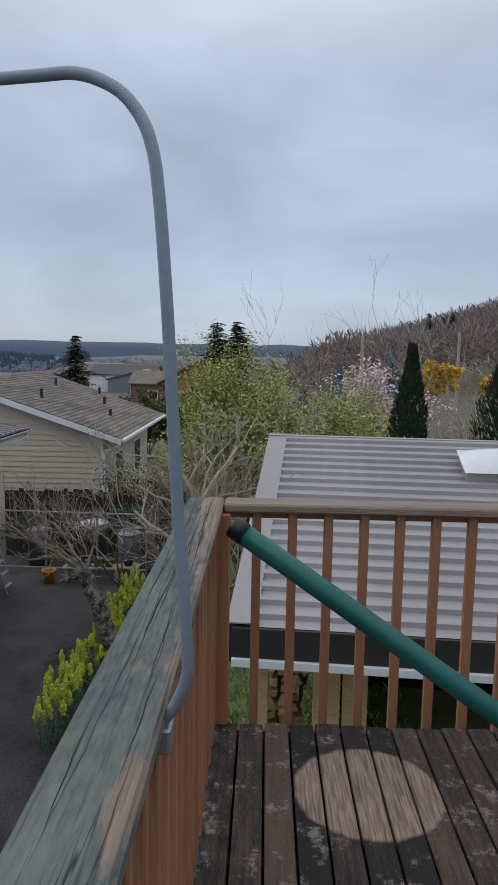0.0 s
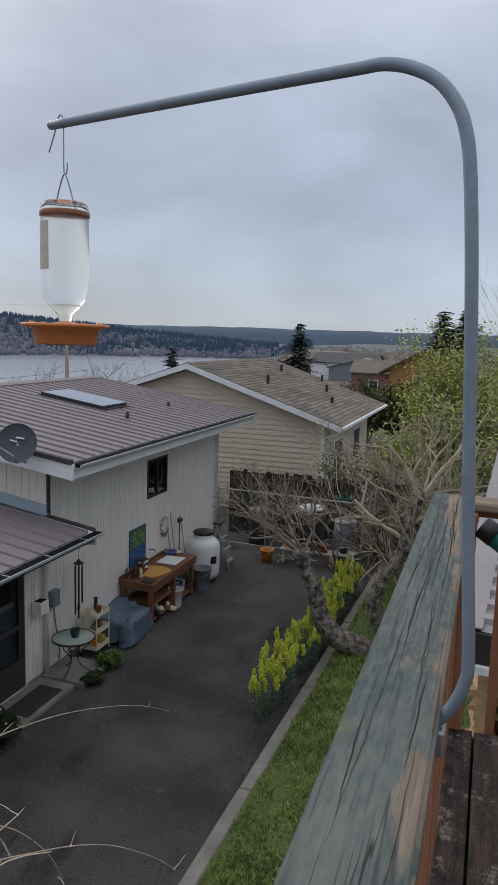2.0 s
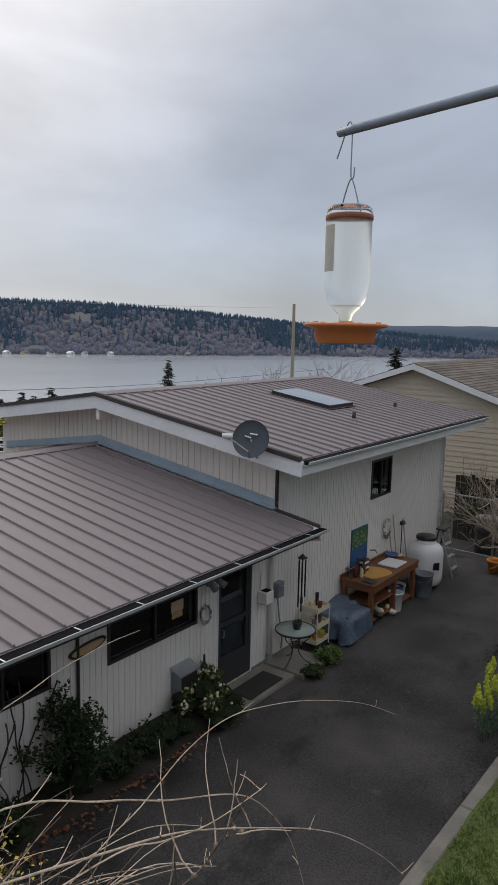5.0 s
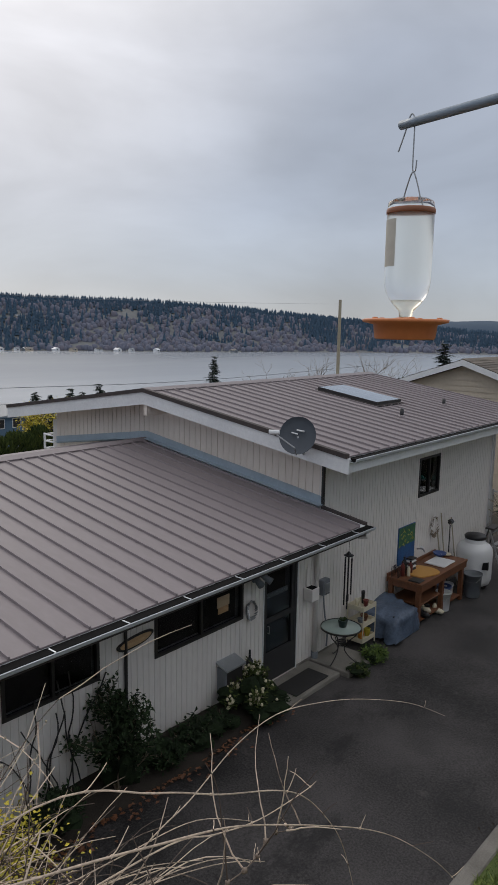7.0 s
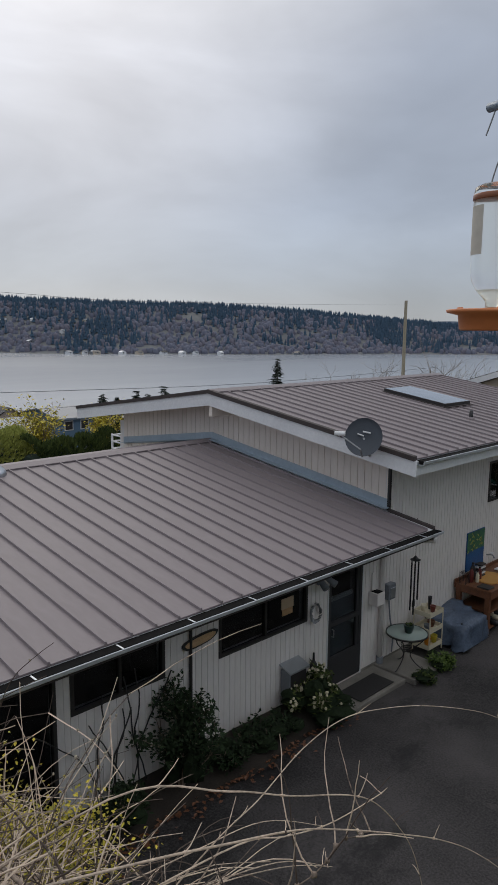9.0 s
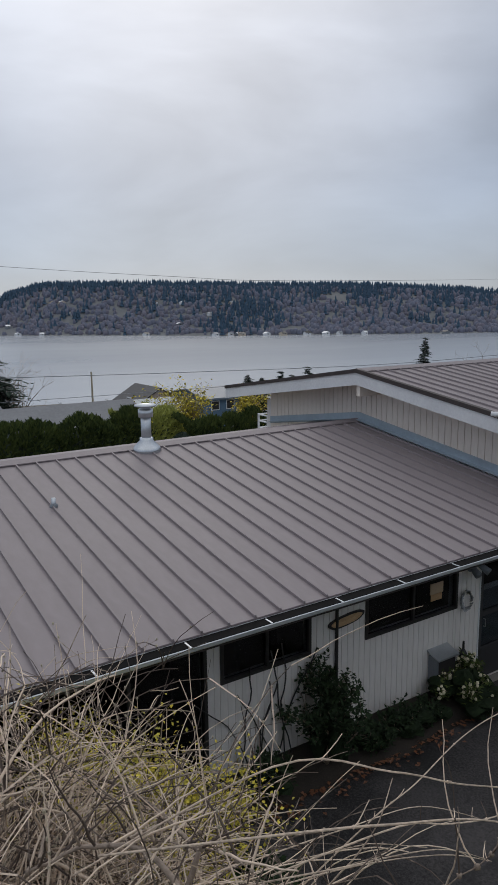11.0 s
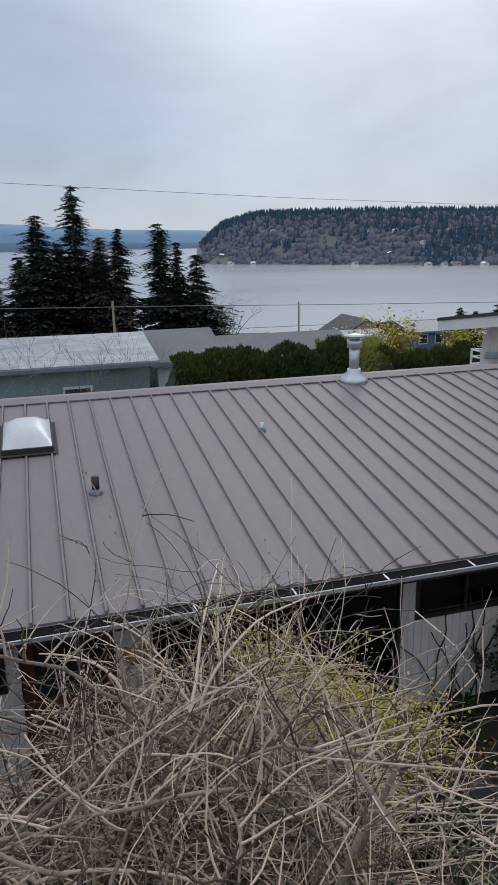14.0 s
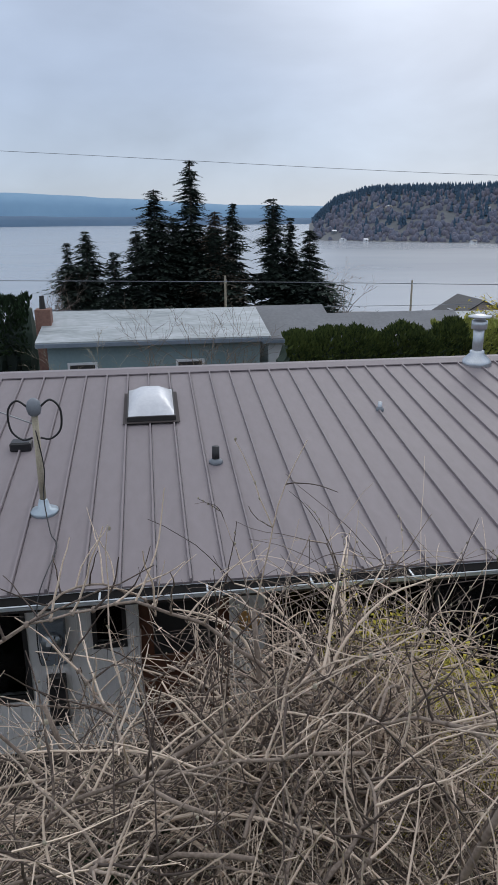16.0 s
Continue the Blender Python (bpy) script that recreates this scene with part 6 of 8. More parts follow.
def bucket(x, y, r, h, m, label, cat="bucket"):
    t = thing("bucket", (x, y, Z0), label, cat)
    part("body", Geo().lathe((x, y, Z0 + 0.01), [(r * 0.82, 0), (r * 0.84, 0.01), (r, h), (r * 1.05, h), (r * 1.05, h - 0.03), (r * 0.97, h - 0.03), (r * 0.97, h - 0.005), (r * 0.8, 0.03)], 18), m, t, smooth=True)
    part("handle", Geo().tube(curve([(x - r, y, Z0 + h - 0.04), (x - r * 0.7, y - r, Z0 + h - 0.13), (x + r * 0.7, y - r, Z0 + h - 0.13), (x + r, y, Z0 + h - 0.04)]), 0.004, 5), M_STEEL, t)
bucket(-6.58, 13.95, 0.155, 0.40, M_WHITE, "white plastic pail under the workbench")
bucket(-6.72, 14.28, 0.15, 0.40, M_BLUE, "dark blue pail under the workbench")
bucket(-6.78, 14.55, 0.14, 0.36, M_WHITE, "white pail under the workbench")
bucket(-6.45, 15.12, 0.20, 0.52, M_GREYPL, "grey-blue plastic bin beside the workbench", "bin")
sx = random.Random(8)
for k in range(7):
    x, y = -6.75 + sx.uniform(-0.15, 0.2), 12.95 + k * 0.12
    solid("boot", Geo().blob((x, y, Z0 + 0.18 if k % 2 else Z0 + 0.07), (0.14, 0.06, 0.06), 8, 5, 0.15).blob((x - 0.08, y, Z0 + 0.22 if k % 2 else Z0 + 0.14), (0.05, 0.05, 0.08), 8, 5, 0.1), M_BLACK if k % 3 else M_CREAM, "old garden shoe under the workbench", "shoe", group="shoes under the workbench", smooth=True)

# propane tank
tk = thing("propane_tank", (-6.75, 15.85, Z0), "white upright propane tank with a black lid", "gas tank")
TX, TY = -6.72, 15.80
part("tank", Geo().lathe((TX, TY, Z0), [(0.30, 0.06), (0.36, 0.10), (0.395, 0.20), (0.40, 0.32), (0.40, 0.80), (0.385, 0.90), (0.33, 0.98), (0.24, 1.02), (0.225, 1.04), (0.225, 1.14), (0.2, 1.15)], 32), M_WHITE, tk, smooth=True)
part("foot_ring", Geo().lathe((TX, TY, Z0), [(0.29, 0.0), (0.30, 0.0), (0.30, 0.09), (0.29, 0.09)], 24), M_FRAME, tk, smooth=True)
part("lid", Geo().lathe((TX, TY, Z0), [(0.235, 1.12), (0.245, 1.17), (0.22, 1.20), (0.10, 1.225), (0.02, 1.23)], 24), M_BLACK, tk, "black domed lid", smooth=True)
part("label_mark", Geo().prism([(TX + 0.3 + 0.02 * 0, Z0 + 0.5), (TX + 0.44, Z0 + 0.52), (TX + 0.44, Z0 + 0.7), (TX + 0.32, Z0 + 0.66)], "y", TY - 0.28, TY - 0.24), M_BLACK, tk)

# covered grill
cg = Geo()
NX = 26
for i in range(NX + 1):
    for k in range(NX + 1):
        u, v = i / NX * 2 - 1, k / NX * 2 - 1
        e = max(abs(u), abs(v))
        h = 0.56 - 0.12 * max(0, u) + 0.05 * v - 0.10 * e * e
        z = h if e < 0.62 else lerp(h, 0.06, (e - 0.62) / 0.38)
        s = 0.80 if e < 0.62 else lerp(0.80, 1.0, (e - 0.62) / 0.38)
        w = 1 / max(e, 1e-6) * min(e, 0.62) / 0.62 if e > 1e-6 else 0
        fx, fy = (u * w, v * w) if e > 0.62 else (u / 0.62, v / 0.62)
        wob = (0.085 * noise.noise(Vector((u * 2.2, v * 2.2, 1.7))) + 0.035 * noise.noise(Vector((u * 7, v * 7, 4.1)))) * (1 if e > 0.5 else 0.7) + (0.03 * math.sin(math.atan2(v, u) * 9) if e > 0.75 else 0)
        cg.v.append((-6.88 + fx * 0.40 * (s / 0.8) ** 0.5 + wob, 12.18 + fy * 0.44 * (s / 0.8) ** 0.5 + wob, Z0 + z + wob))
for i in range(NX):
    for k in range(NX):
        a = i * (NX + 1) + k
        cg.f.append((a, a + 1, a + NX + 2, a + NX + 1))
gr = thing("covered_grill", (-6.88, 12.18, Z0), "barbecue under a crumpled blue-grey tarpaulin cover", "grill cover")
part("cover", cg, M_TARP, gr, smooth=True)
for dx, dy in ((-0.28, -0.3), (0.28, -0.3), (-0.28, 0.3), (0.28, 0.3)):
    part("leg", Geo().tube([(-6.88 + dx, 12.18 + dy, Z0), (-6.88 + dx, 12.18 + dy, Z0 + 0.5)], 0.018, 6), M_BLACK, gr)

# white three-tier cart
ct = thing("utility_cart", (-6.95, 11.42, Z0), "white three-tier metal cart filled with garden odds and ends", "cart")
CX, CY = -6.98, 11.36
for z in (0.14, 0.44, 0.74):
    g = Geo().block(CX - 0.17, CX + 0.17, CY - 0.22, CY + 0.22, Z0 + z, Z0 + z + 0.012, 0.004)
    for a in ((CX - 0.17, CX - 0.158, CY - 0.22, CY + 0.22), (CX + 0.158, CX + 0.17, CY - 0.22, CY + 0.22), (CX - 0.158, CX + 0.158, CY - 0.22, CY - 0.208), (CX - 0.158, CX + 0.158, CY + 0.208, CY + 0.22)):
        g.box(*a, Z0 + z + 0.012, Z0 + z + 0.085)
    part("tray", g, M_CREAM, ct)
for dx in (-0.165, 0.165):
    for dy in (-0.215, 0.215):
        part("leg", Geo().tube([(CX + dx, CY + dy, Z0 + 0.03), (CX + dx, CY + dy, Z0 + 0.82)], 0.011, 6), M_CREAM, ct)
        part("caster", Geo().tube([(CX + dx, CY + dy - 0.012, Z0 + 0.03), (CX + dx, CY + dy + 0.012, Z0 + 0.03)], 0.03, 10), M_BLACK, ct)
for k, (dx, dy, z, m, r, h) in enumerate(((-0.05, -0.1, 0.755, M_CREAM, 0.045, 0.16), (0.05, 0.05, 0.755, M_RED, 0.05, 0.12), (-0.06, 0.13, 0.755, M_BLACK, 0.035, 0.24), (0.06, -0.12, 0.455, M_GREYPL, 0.06, 0.12), (0.0, 0.1, 0.455, M_BENCH, 0.07, 0.11), (0.03, -0.05, 0.155, M_POT, 0.06, 0.13), (0.05, 0.14, 0.155, M_YLEAF, 0.06, 0.14))):
    solid("pot", Geo().lathe((CX + dx, CY + dy, Z0 + z), [(r * 0.7, 0), (r, h * 0.8), (r * 1.06, h), (r * 0.85, h), (r * 0.6, 0.02)], 12), m, "small pot or jar standing on the cart", "pot", group="pots on the cart", smooth=True)

# glass patio table with a potted plant
M_TABLETOP = glass("table_glass", (0.62, 0.74, 0.70), 0.12)
# half-opaque pale base imitates the sky reflected in the glass
M_TABLETOP.node_tree.nodes["Principled BSDF"].inputs["Transmission Weight"].default_value = 0.55
pt = thing("patio_table", (-6.82, 10.42, Z0 + 0.09), "round glass patio table on a curled dark metal base", "table")
PXT, PYT, PZT = -6.82, 10.42, -3.50
tp = part("tabletop", Geo().lathe((PXT, PYT, PZT), [(0.0, 0.0), (0.335, 0.0), (0.34, 0.005), (0.335, 0.01), (0.0, 0.01)], 36), M_TABLETOP, pt, "greenish glass top", smooth=True)
tp.visible_shadow = False
g = Geo()
for k in range(37):
    a = 2 * math.pi * k / 36
    g.v += [(PXT + r * math.cos(a), PYT + r * math.sin(a), PZT + z) for r, z in ((0.333, -0.014), (0.352, -0.014), (0.352, 0.016), (0.342, 0.018))]
for k in range(36):
    for j in range(3):
        p = k * 4 + j
        g.f.append((p, p + 4, p + 5, p + 1))
part("rim", g, M_FRAME, pt, smooth=True)
for k in range(3):
    a = 2 * math.pi * k / 3 + 0.5
    q = lambda r, z: (PXT + r * math.cos(a), PYT + r * math.sin(a), z)
    part("leg", Geo().tube(curve([q(0.30, PZT - 0.02), q(0.26, PZT - 0.12), q(0.12, PZT - 0.26), q(0.07, PZT - 0.38), q(0.14, PZT - 0.50), q(0.25, Z0 + 0.11), q(0.29, Z0 + 0.10)]), 0.010, 6), M_FRAME, pt, smooth=True)
g = Geo()
g.tube([(PXT + 0.09 * math.cos(a), PYT + 0.09 * math.sin(a), PZT - 0.16 - a * 0.012) for a in [i * 0.4 for i in range(40)]], 0.007, 5)
part("scroll", g, M_FRAME, pt, smooth=True)
pp = thing("potted_plant", (PXT + 0.02, PYT + 0.02, PZT + 0.012), "small dark green pot with a cactus-like plant on the glass table", "plant")
M_DKGREEN = mat("dark_green_pot", (0.02, 0.05, 0.04), (0.014, 0.035, 0.03), rough=0.4, scale=9, bump=0.02)
part("pot", Geo().lathe((PXT + 0.02, PYT + 0.02, PZT + 0.012), [(0.06, 0.0), (0.085, 0.11), (0.092, 0.13), (0.075, 0.13), (0.07, 0.11)], 18), M_DKGREEN, pp, smooth=True)
g = Geo()
for k in range(30):
    a, L = sx.uniform(0, 6.28), sx.uniform(0.04, 0.10)
    g.leaf((PXT + 0.02 + 0.03 * math.cos(a), PYT + 0.02 + 0.03 * math.sin(a), PZT + 0.12), (math.cos(a), math.sin(a), 1.2), (0, 0, 1), L, 0.014)
part("foliage", g, M_MLEAF, pp)

# doorstep, mat
solid("doorstep", Geo().block(WX + 0.012, -6.60, 8.55, 10.10, Z0 - 0.05, Z0 + 0.07, 0.012), M_CONC, "pale concrete doorstep slab", "doorstep", "structure")
solid("doorstep", Geo().block(WX + 0.012, -6.45, 10.14, 10.95, Z0 - 0.05, Z0 + 0.085, 0.012), M_CONC, "pale concrete slab beside the door", "doorstep", "structure")
solid("doormat", Geo().block(-7.08, -6.66, 8.95, 9.85, Z0 + 0.072, Z0 + 0.088, 0.006), mat("rubber_mat", (0.035, 0.033, 0.033), (0.022, 0.021, 0.021), rough=0.9, scale=9, fine=140, bump=0.6), "dark rubber doormat on the doorstep", "doormat")

# things on the wall
mb = thing("mailbox", (WX + 0.06, 10.02, -2.85), "pale painted box mounted by the downspout", "box")
part("box", Geo().block(WX + 0.02, WX + 0.20, 9.90, 10.12, -2.98, -2.76, 0.01), M_SIDING, mb)
# thin dark plate on the closed top paints the shade of an open mouth
part("opening", Geo().box(WX + 0.05, WX + 0.18, 9.93, 10.09, -2.762, -2.755), M_SHADE, mb)
part("post", Geo().block(WX + 0.012, WX + 0.03, 9.98, 10.04, -2.76, -2.45), M_SIDING, mb)
ub = thing("utility_box", (WX + 0.04, 10.47, -2.9), "grey electrical box with conduit on the wall", "box")
part("box", Geo().block(WX + 0.002, WX + 0.12, 10.36, 10.56, -3.02, -2.74, 0.012), M_GREYPL, ub)
part("conduit", Geo().tube(curve([(WX + 0.05, 10.46, -3.02), (WX + 0.05, 10.52, -3.4), (WX + 0.05, 10.62, -3.75), (WX + 0.04, 10.62, -4.05)]), 0.014, 6), M_GREYPL, ub)
part("cover", Geo().block(WX + 0.12, WX + 0.135, 10.39, 10.53, -2.98, -2.80, 0.005), M_ALU, ub)
wc = thing("wind_chime", (-6.98, 10.84, -2.30), "black metal wind chime hanging from the eave", "wind chime")
part("cord", Geo().tube([(-6.98, 10.84, -1.62), (-6.98, 10.84, -2.36)], 0.003, 4), M_BLACK, wc)
part("crown", Geo().lathe((-6.98, 10.84, -2.36), [(0.085, 0.0), (0.09, 0.012), (0.05, 0.03), (0.01, 0.08)], 14), M_BLACK, wc)
for k in range(6):
    a = k * math.pi / 3
    L = 0.62 + 0.06 * k
    part("tube", Geo().tube([(-6.98 + 0.065 * math.cos(a), 10.84 + 0.065 * math.sin(a), -2.40), (-6.98 + 0.065 * math.cos(a), 10.84 + 0.065 * math.sin(a), -2.40 - L)], 0.014, 8), M_BLACK, wc)
part("sail", Geo().block(-6.985, -6.975, 10.80, 10.88, -3.2, -3.08, 0.002), M_BLACK, wc)
lm = thing("porch_lamp", (WX + 0.02, 8.62, -2.2), "grey twin security lamp beside the door", "lamp")
part("base", Geo().block(WX + 0.002, WX + 0.05, 8.55, 8.69, -2.30, -2.12, 0.01), M_GREYPL, lm)
for dy in (-0.09, 0.09):
    part("head", Geo().tube([(WX + 0.05, 8.62 + dy * 0.4, -2.18), (WX + 0.12, 8.62 + dy, -2.22), (WX + 0.24, 8.62 + dy * 1.3, -2.28)], [0.015, 0.045, 0.06], 10), M_GREYPL, lm, smooth=True)
def wreath(y, z, r, m, label):
    t = thing("wreath", (WX + 0.03, y, z), label, "wreath")
    g = Geo()
    for k in range(70):
        a = sx.uniform(0, 6.28)
        p = (WX + 0.02 + sx.uniform(0, 0.03), y + r * math.cos(a) * sx.uniform(0.75, 1.1), z + r * 1.3 * math.sin(a) * sx.uniform(0.75, 1.1))
        g.leaf(p, (sx.uniform(0, 1), -math.sin(a), math.cos(a)), (1, 0, 0), 0.07, 0.02)
    part("ring", g, m, t)
wreath(8.50, -2.72, 0.11, M_STEEL, "grey metal ring ornament beside the door")
wreath(14.73, -2.70, 0.17, M_TWIGD, "brown twig wreath on the wall")
po = thing("painted_panel", (WX + 0.02, 13.52, -2.8), "bright painted panel of green leaves over blue water", "painting")
M_PAINTB = mat("blue_paint", (0.02, 0.13, 0.34), (0.01, 0.05, 0.17), rough=0.5, scale=6, fine=30, bump=0.03)
M_PAINTG = mat("green_paint", (0.07, 0.22, 0.08), (0.012, 0.07, 0.08), rough=0.5, scale=12, fine=34, bump=0.03)
part("panel", Geo().block(WX + 0.002, WX + 0.022, 13.17, 13.88, -3.22, -2.42, 0.003), M_PAINTB, po)
part("upper_field", Geo().box(WX + 0.022, WX + 0.025, 13.18, 13.87, -2.82, -2.43), M_PAINTG, po)
g = Geo()
for k in range(26):
    g.leaf((WX + 0.0255, 13.2 + sx.uniform(0, 0.62), -2.8 + sx.uniform(0, 0.34)), (0, sx.uniform(-1, 1), sx.uniform(-0.4, 0.6)), (1, 0, 0), 0.09, 0.02)
part("leaf_strokes", g, M_GLEAF, po, kind="stuff")
sg = thing("driftwood_sign", (WX + 0.03, 6.22, -2.44), "oval driftwood plank with dark rim hung on the wall", "plaque")
pts = [(6.22 + 0.30 * math.cos(a) * (1 + 0.06 * math.sin(3 * a)), -2.44 + 0.085 * math.sin(a) * (1 + 0.1 * math.cos(2 * a)) + 0.03 * math.cos(a)) for a in [i * 2 * math.pi / 20 for i in range(20)]]
part("plank", Geo().prism(pts, "x", WX + 0.004, WX + 0.03), M_FRAME, sg)
part("face", Geo().prism([(6.22 + (a - 6.22) * 0.86, -2.44 + (b + 2.44) * 0.72) for a, b in pts], "x", WX + 0.03, WX + 0.034), M_SPLIT, sg, "pale bare wood face")
gm = thing("gas_meter_box", (WX + 0.08, 7.95, -3.6), "grey metal meter cabinet on the wall", "meter box")
part("cabinet", Geo().block(WX + 0.002, WX + 0.19, 7.78, 8.16, -3.82, -3.39, 0.012), M_GREYPL, gm)
part("lid", Geo().prism([(WX + 0.0, -3.34), (WX + 0.23, -3.41), (WX + 0.23, -3.385), (WX + 0.0, -3.31)], "y", 7.76, 8.18), M_ALU, gm)
part("side_panel", Geo().box(WX + 0.191, WX + 0.196, 7.80, 8.14, -3.78, -3.44), M_FRAME, gm)
em = thing("electric_meter", (WX + 0.05, -0.89, -2.6), "grey electric meter with round glass face", "meter")
part("box", Geo().block(WX + 0.002, WX + 0.10, -1.02, -0.76, -2.85, -2.35, 0.012), M_GREYPL, em)
part("face", Geo().tube([(WX + 0.10, -0.89, -2.55), (WX + 0.16, -0.89, -2.55)], 0.10, 20), M_ALU, em, smooth=True)
part("dial", Geo().box(WX + 0.161, WX + 0.164, -0.94, -0.84, -2.58, -2.53), M_WHITE, em)
part("lower_box", Geo().block(WX + 0.002, WX + 0.09, -0.99, -0.80, -3.6, -3.0, 0.012), M_FRAME, em)
ro = thing("round_ornament", (WX + 0.03, 1.12, -2.56), "round orange ornament hung beside the brown door", "ornament")
part("disc", Geo().tube([(WX + 0.004, 1.12, -2.56), (WX + 0.03, 1.12, -2.56)], 0.12, 20), M_PLY, ro, smooth=True)
wsg = thing("window_paper", (WX - 0.01, 7.93, -2.5), "cardboard sheets leaning inside the window", "cardboard")
part("sheet", Geo().box(WX - 0.02, WX - 0.012, 7.80, 8.06, -2.50, -2.34), mat("cardboard", (0.55, 0.42, 0.28), (0.46, 0.34, 0.22), rough=0.9, scale=5, bump=0.02), wsg)
part("sheet", Geo().box(WX - 0.02, WX - 0.012, 7.82, 8.04, -2.60, -2.505), M_SPLIT, wsg)
ax_ = thing("garden_lantern", (WX + 0.12, 8.42, -3.5), "black lantern on the wall beside the door", "lantern")
part("body", Geo().lathe((WX + 0.10, 8.42, -3.72), [(0.05, 0.0), (0.065, 0.02), (0.055, 0.22), (0.02, 0.28), (0.015, 0.40)], 10), M_BLACK, ax_)
part("bracket", Geo().tube([(WX, 8.42, -3.55), (WX + 0.10, 8.42, -3.50)], 0.01, 6), M_BLACK, ax_)

# trellis wire vine on the wall
tv = thing("wall_vine", (WX + 0.05, 4.9, Z0 + 0.2), "thin bare vine climbing wires on the wall", "vine")
g = Geo()
rv = random.Random(14)
for k in range(8):
    p, d = wander((WX + 0.06, 4.55 + k * 0.11, Z0 + 0.2), (0, rv.uniform(-0.15, 0.15), 1), 1.35 + rv.uniform(-0.3, 0.25), 10, rv, 0.22)
    g.tube([(WX + 0.05 + 0.03 * math.sin(i), q.y, q.z) for i, q in enumerate(p)], 0.009, 4)
part("stem_tangle", g, M_FRAME, tv, kind="stuff")

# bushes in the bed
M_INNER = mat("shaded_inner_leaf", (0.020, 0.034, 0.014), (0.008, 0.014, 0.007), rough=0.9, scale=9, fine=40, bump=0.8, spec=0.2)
def evergreen(base, h, r, n, m, label, seed, flowers=None):
    rr = random.Random(seed)
    t = thing("shrub", base, label, "bush")
    g, tips = Geo(), []
    for _ in range(7):
        a = rr.uniform(0, 6.28)
        grow(g, base, (math.cos(a) * r / h, math.sin(a) * r / h, 1), h * 0.7, 0.014, 2, rr, 0.8, 0.2, (0, 0, 0), (3, 5), 4, tips, 0.5, 0.004)
    part("stem_tangle", g, M_TWIGD, t)
    lf, fl = Geo(), Geo()
    # added lumps, coloured as the shaded depth between the leaves
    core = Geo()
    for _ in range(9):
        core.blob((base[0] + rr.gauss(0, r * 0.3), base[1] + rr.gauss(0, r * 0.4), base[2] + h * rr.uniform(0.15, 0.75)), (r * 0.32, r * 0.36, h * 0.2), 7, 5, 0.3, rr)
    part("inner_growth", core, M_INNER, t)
    for pts in tips:
        for _ in range(max(1, n // len(tips))):
            p = rr.choice(pts) + Vector((rr.gauss(0, 0.04), rr.gauss(0, 0.04), rr.gauss(0, 0.04)))
            d = (rr.uniform(-1, 1), rr.uniform(-1, 1), rr.uniform(-0.2, 0.9))
            if flowers and rr.random() < 0.13:
                fl.blob(p + Vector((0, 0, 0.03)), rr.uniform(0.016, 0.03), 6, 4, 0.2, rr)
            lf.leaf(p, d, (0, 0, 1), rr.uniform(0.05, 0.09), rr.uniform(0.014, 0.024))
    part("foliage", lf, m, t, kind="stuff")
    if flowers:
        part("blossom", fl, flowers, t, "pale cream blossoms", kind="stuff")
evergreen((-6.9, 5.6, Z0 + 0.1), 1.15, 0.32, 3200, M_DLEAF, "dark glossy evergreen shrub against the wall", 15)
evergreen((-6.9, 8.15, Z0 + 0.1), 0.62, 0.42, 1600, M_MLEAF, "low shrub with pale cream flowers by the door", 16, mat("cream_petal", (0.78, 0.72, 0.55), (0.6, 0.55, 0.38), rough=0.7, scale=9, bump=0))
evergreen((-6.75, 8.35, Z0 + 0.05), 0.30, 0.45, 1300, M_DLEAF, "low green groundcover beside the doorstep", 17)
evergreen((-6.48, 11.0, Z0 + 0.02), 0.18, 0.26, 1400, mat("weed_leaf", (0.13, 0.20, 0.04), (0.05, 0.09, 0.02), rough=0.7, scale=6, bump=0, island=0.5), "low green weeds at the slab's edge", 18)
evergreen((-6.42, 10.35, Z0 + 0.02), 0.16, 0.25, 500, M_MLEAF, "low green weeds at the slab's edge", 19)
for k, (x, y, h) in enumerate(((-6.95, 6.3, 0.4), (-6.9, 6.85, 0.35), (-6.85, 4.6, 0.5), (-6.9, 3.7, 0.45), (-6.9, 7.3, 0.3), (-6.8, 2.8, 0.5))):
    evergreen((x, y, Z0 + 0.1), h, 0.38, 900, M_DLEAF, "low dark groundcover in the wall bed", 100 + k)
g = Geo()
for _ in range(260):
    y = sx.uniform(4, 8.6)
    p = (-6.62 + sx.gauss(0, 0.12), y, Z0 + 0.05)
    g.leaf(p, (sx.uniform(-1, 1), sx.uniform(-1, 1), 0.15), (0, 0, 1), 0.07, 0.025)
solid("leaf_litter", g, M_BENCH, "fallen brown leaves along the bed's edge", "leaves", "stuff")
g = Geo()
for _ in range(420):
    y = sx.uniform(8, 18)
    p = (kerb_x(y) - abs(sx.gauss(0, 0.10)), y, Z0 + 0.03) if sx.random() < 0.65 else (-4.15 + sx.gauss(0, 0.10), 13.4 + sx.gauss(0, 0.35), Z0 + 0.03)
    g.leaf(p, (sx.uniform(-1, 1), sx.uniform(-1, 1), 0.25), (0, 0, 1), 0.05, 0.02)
solid("leaf_litter", g, M_SOIL, "dark leaf crumbs and moss on the asphalt", "leaves", "stuff")

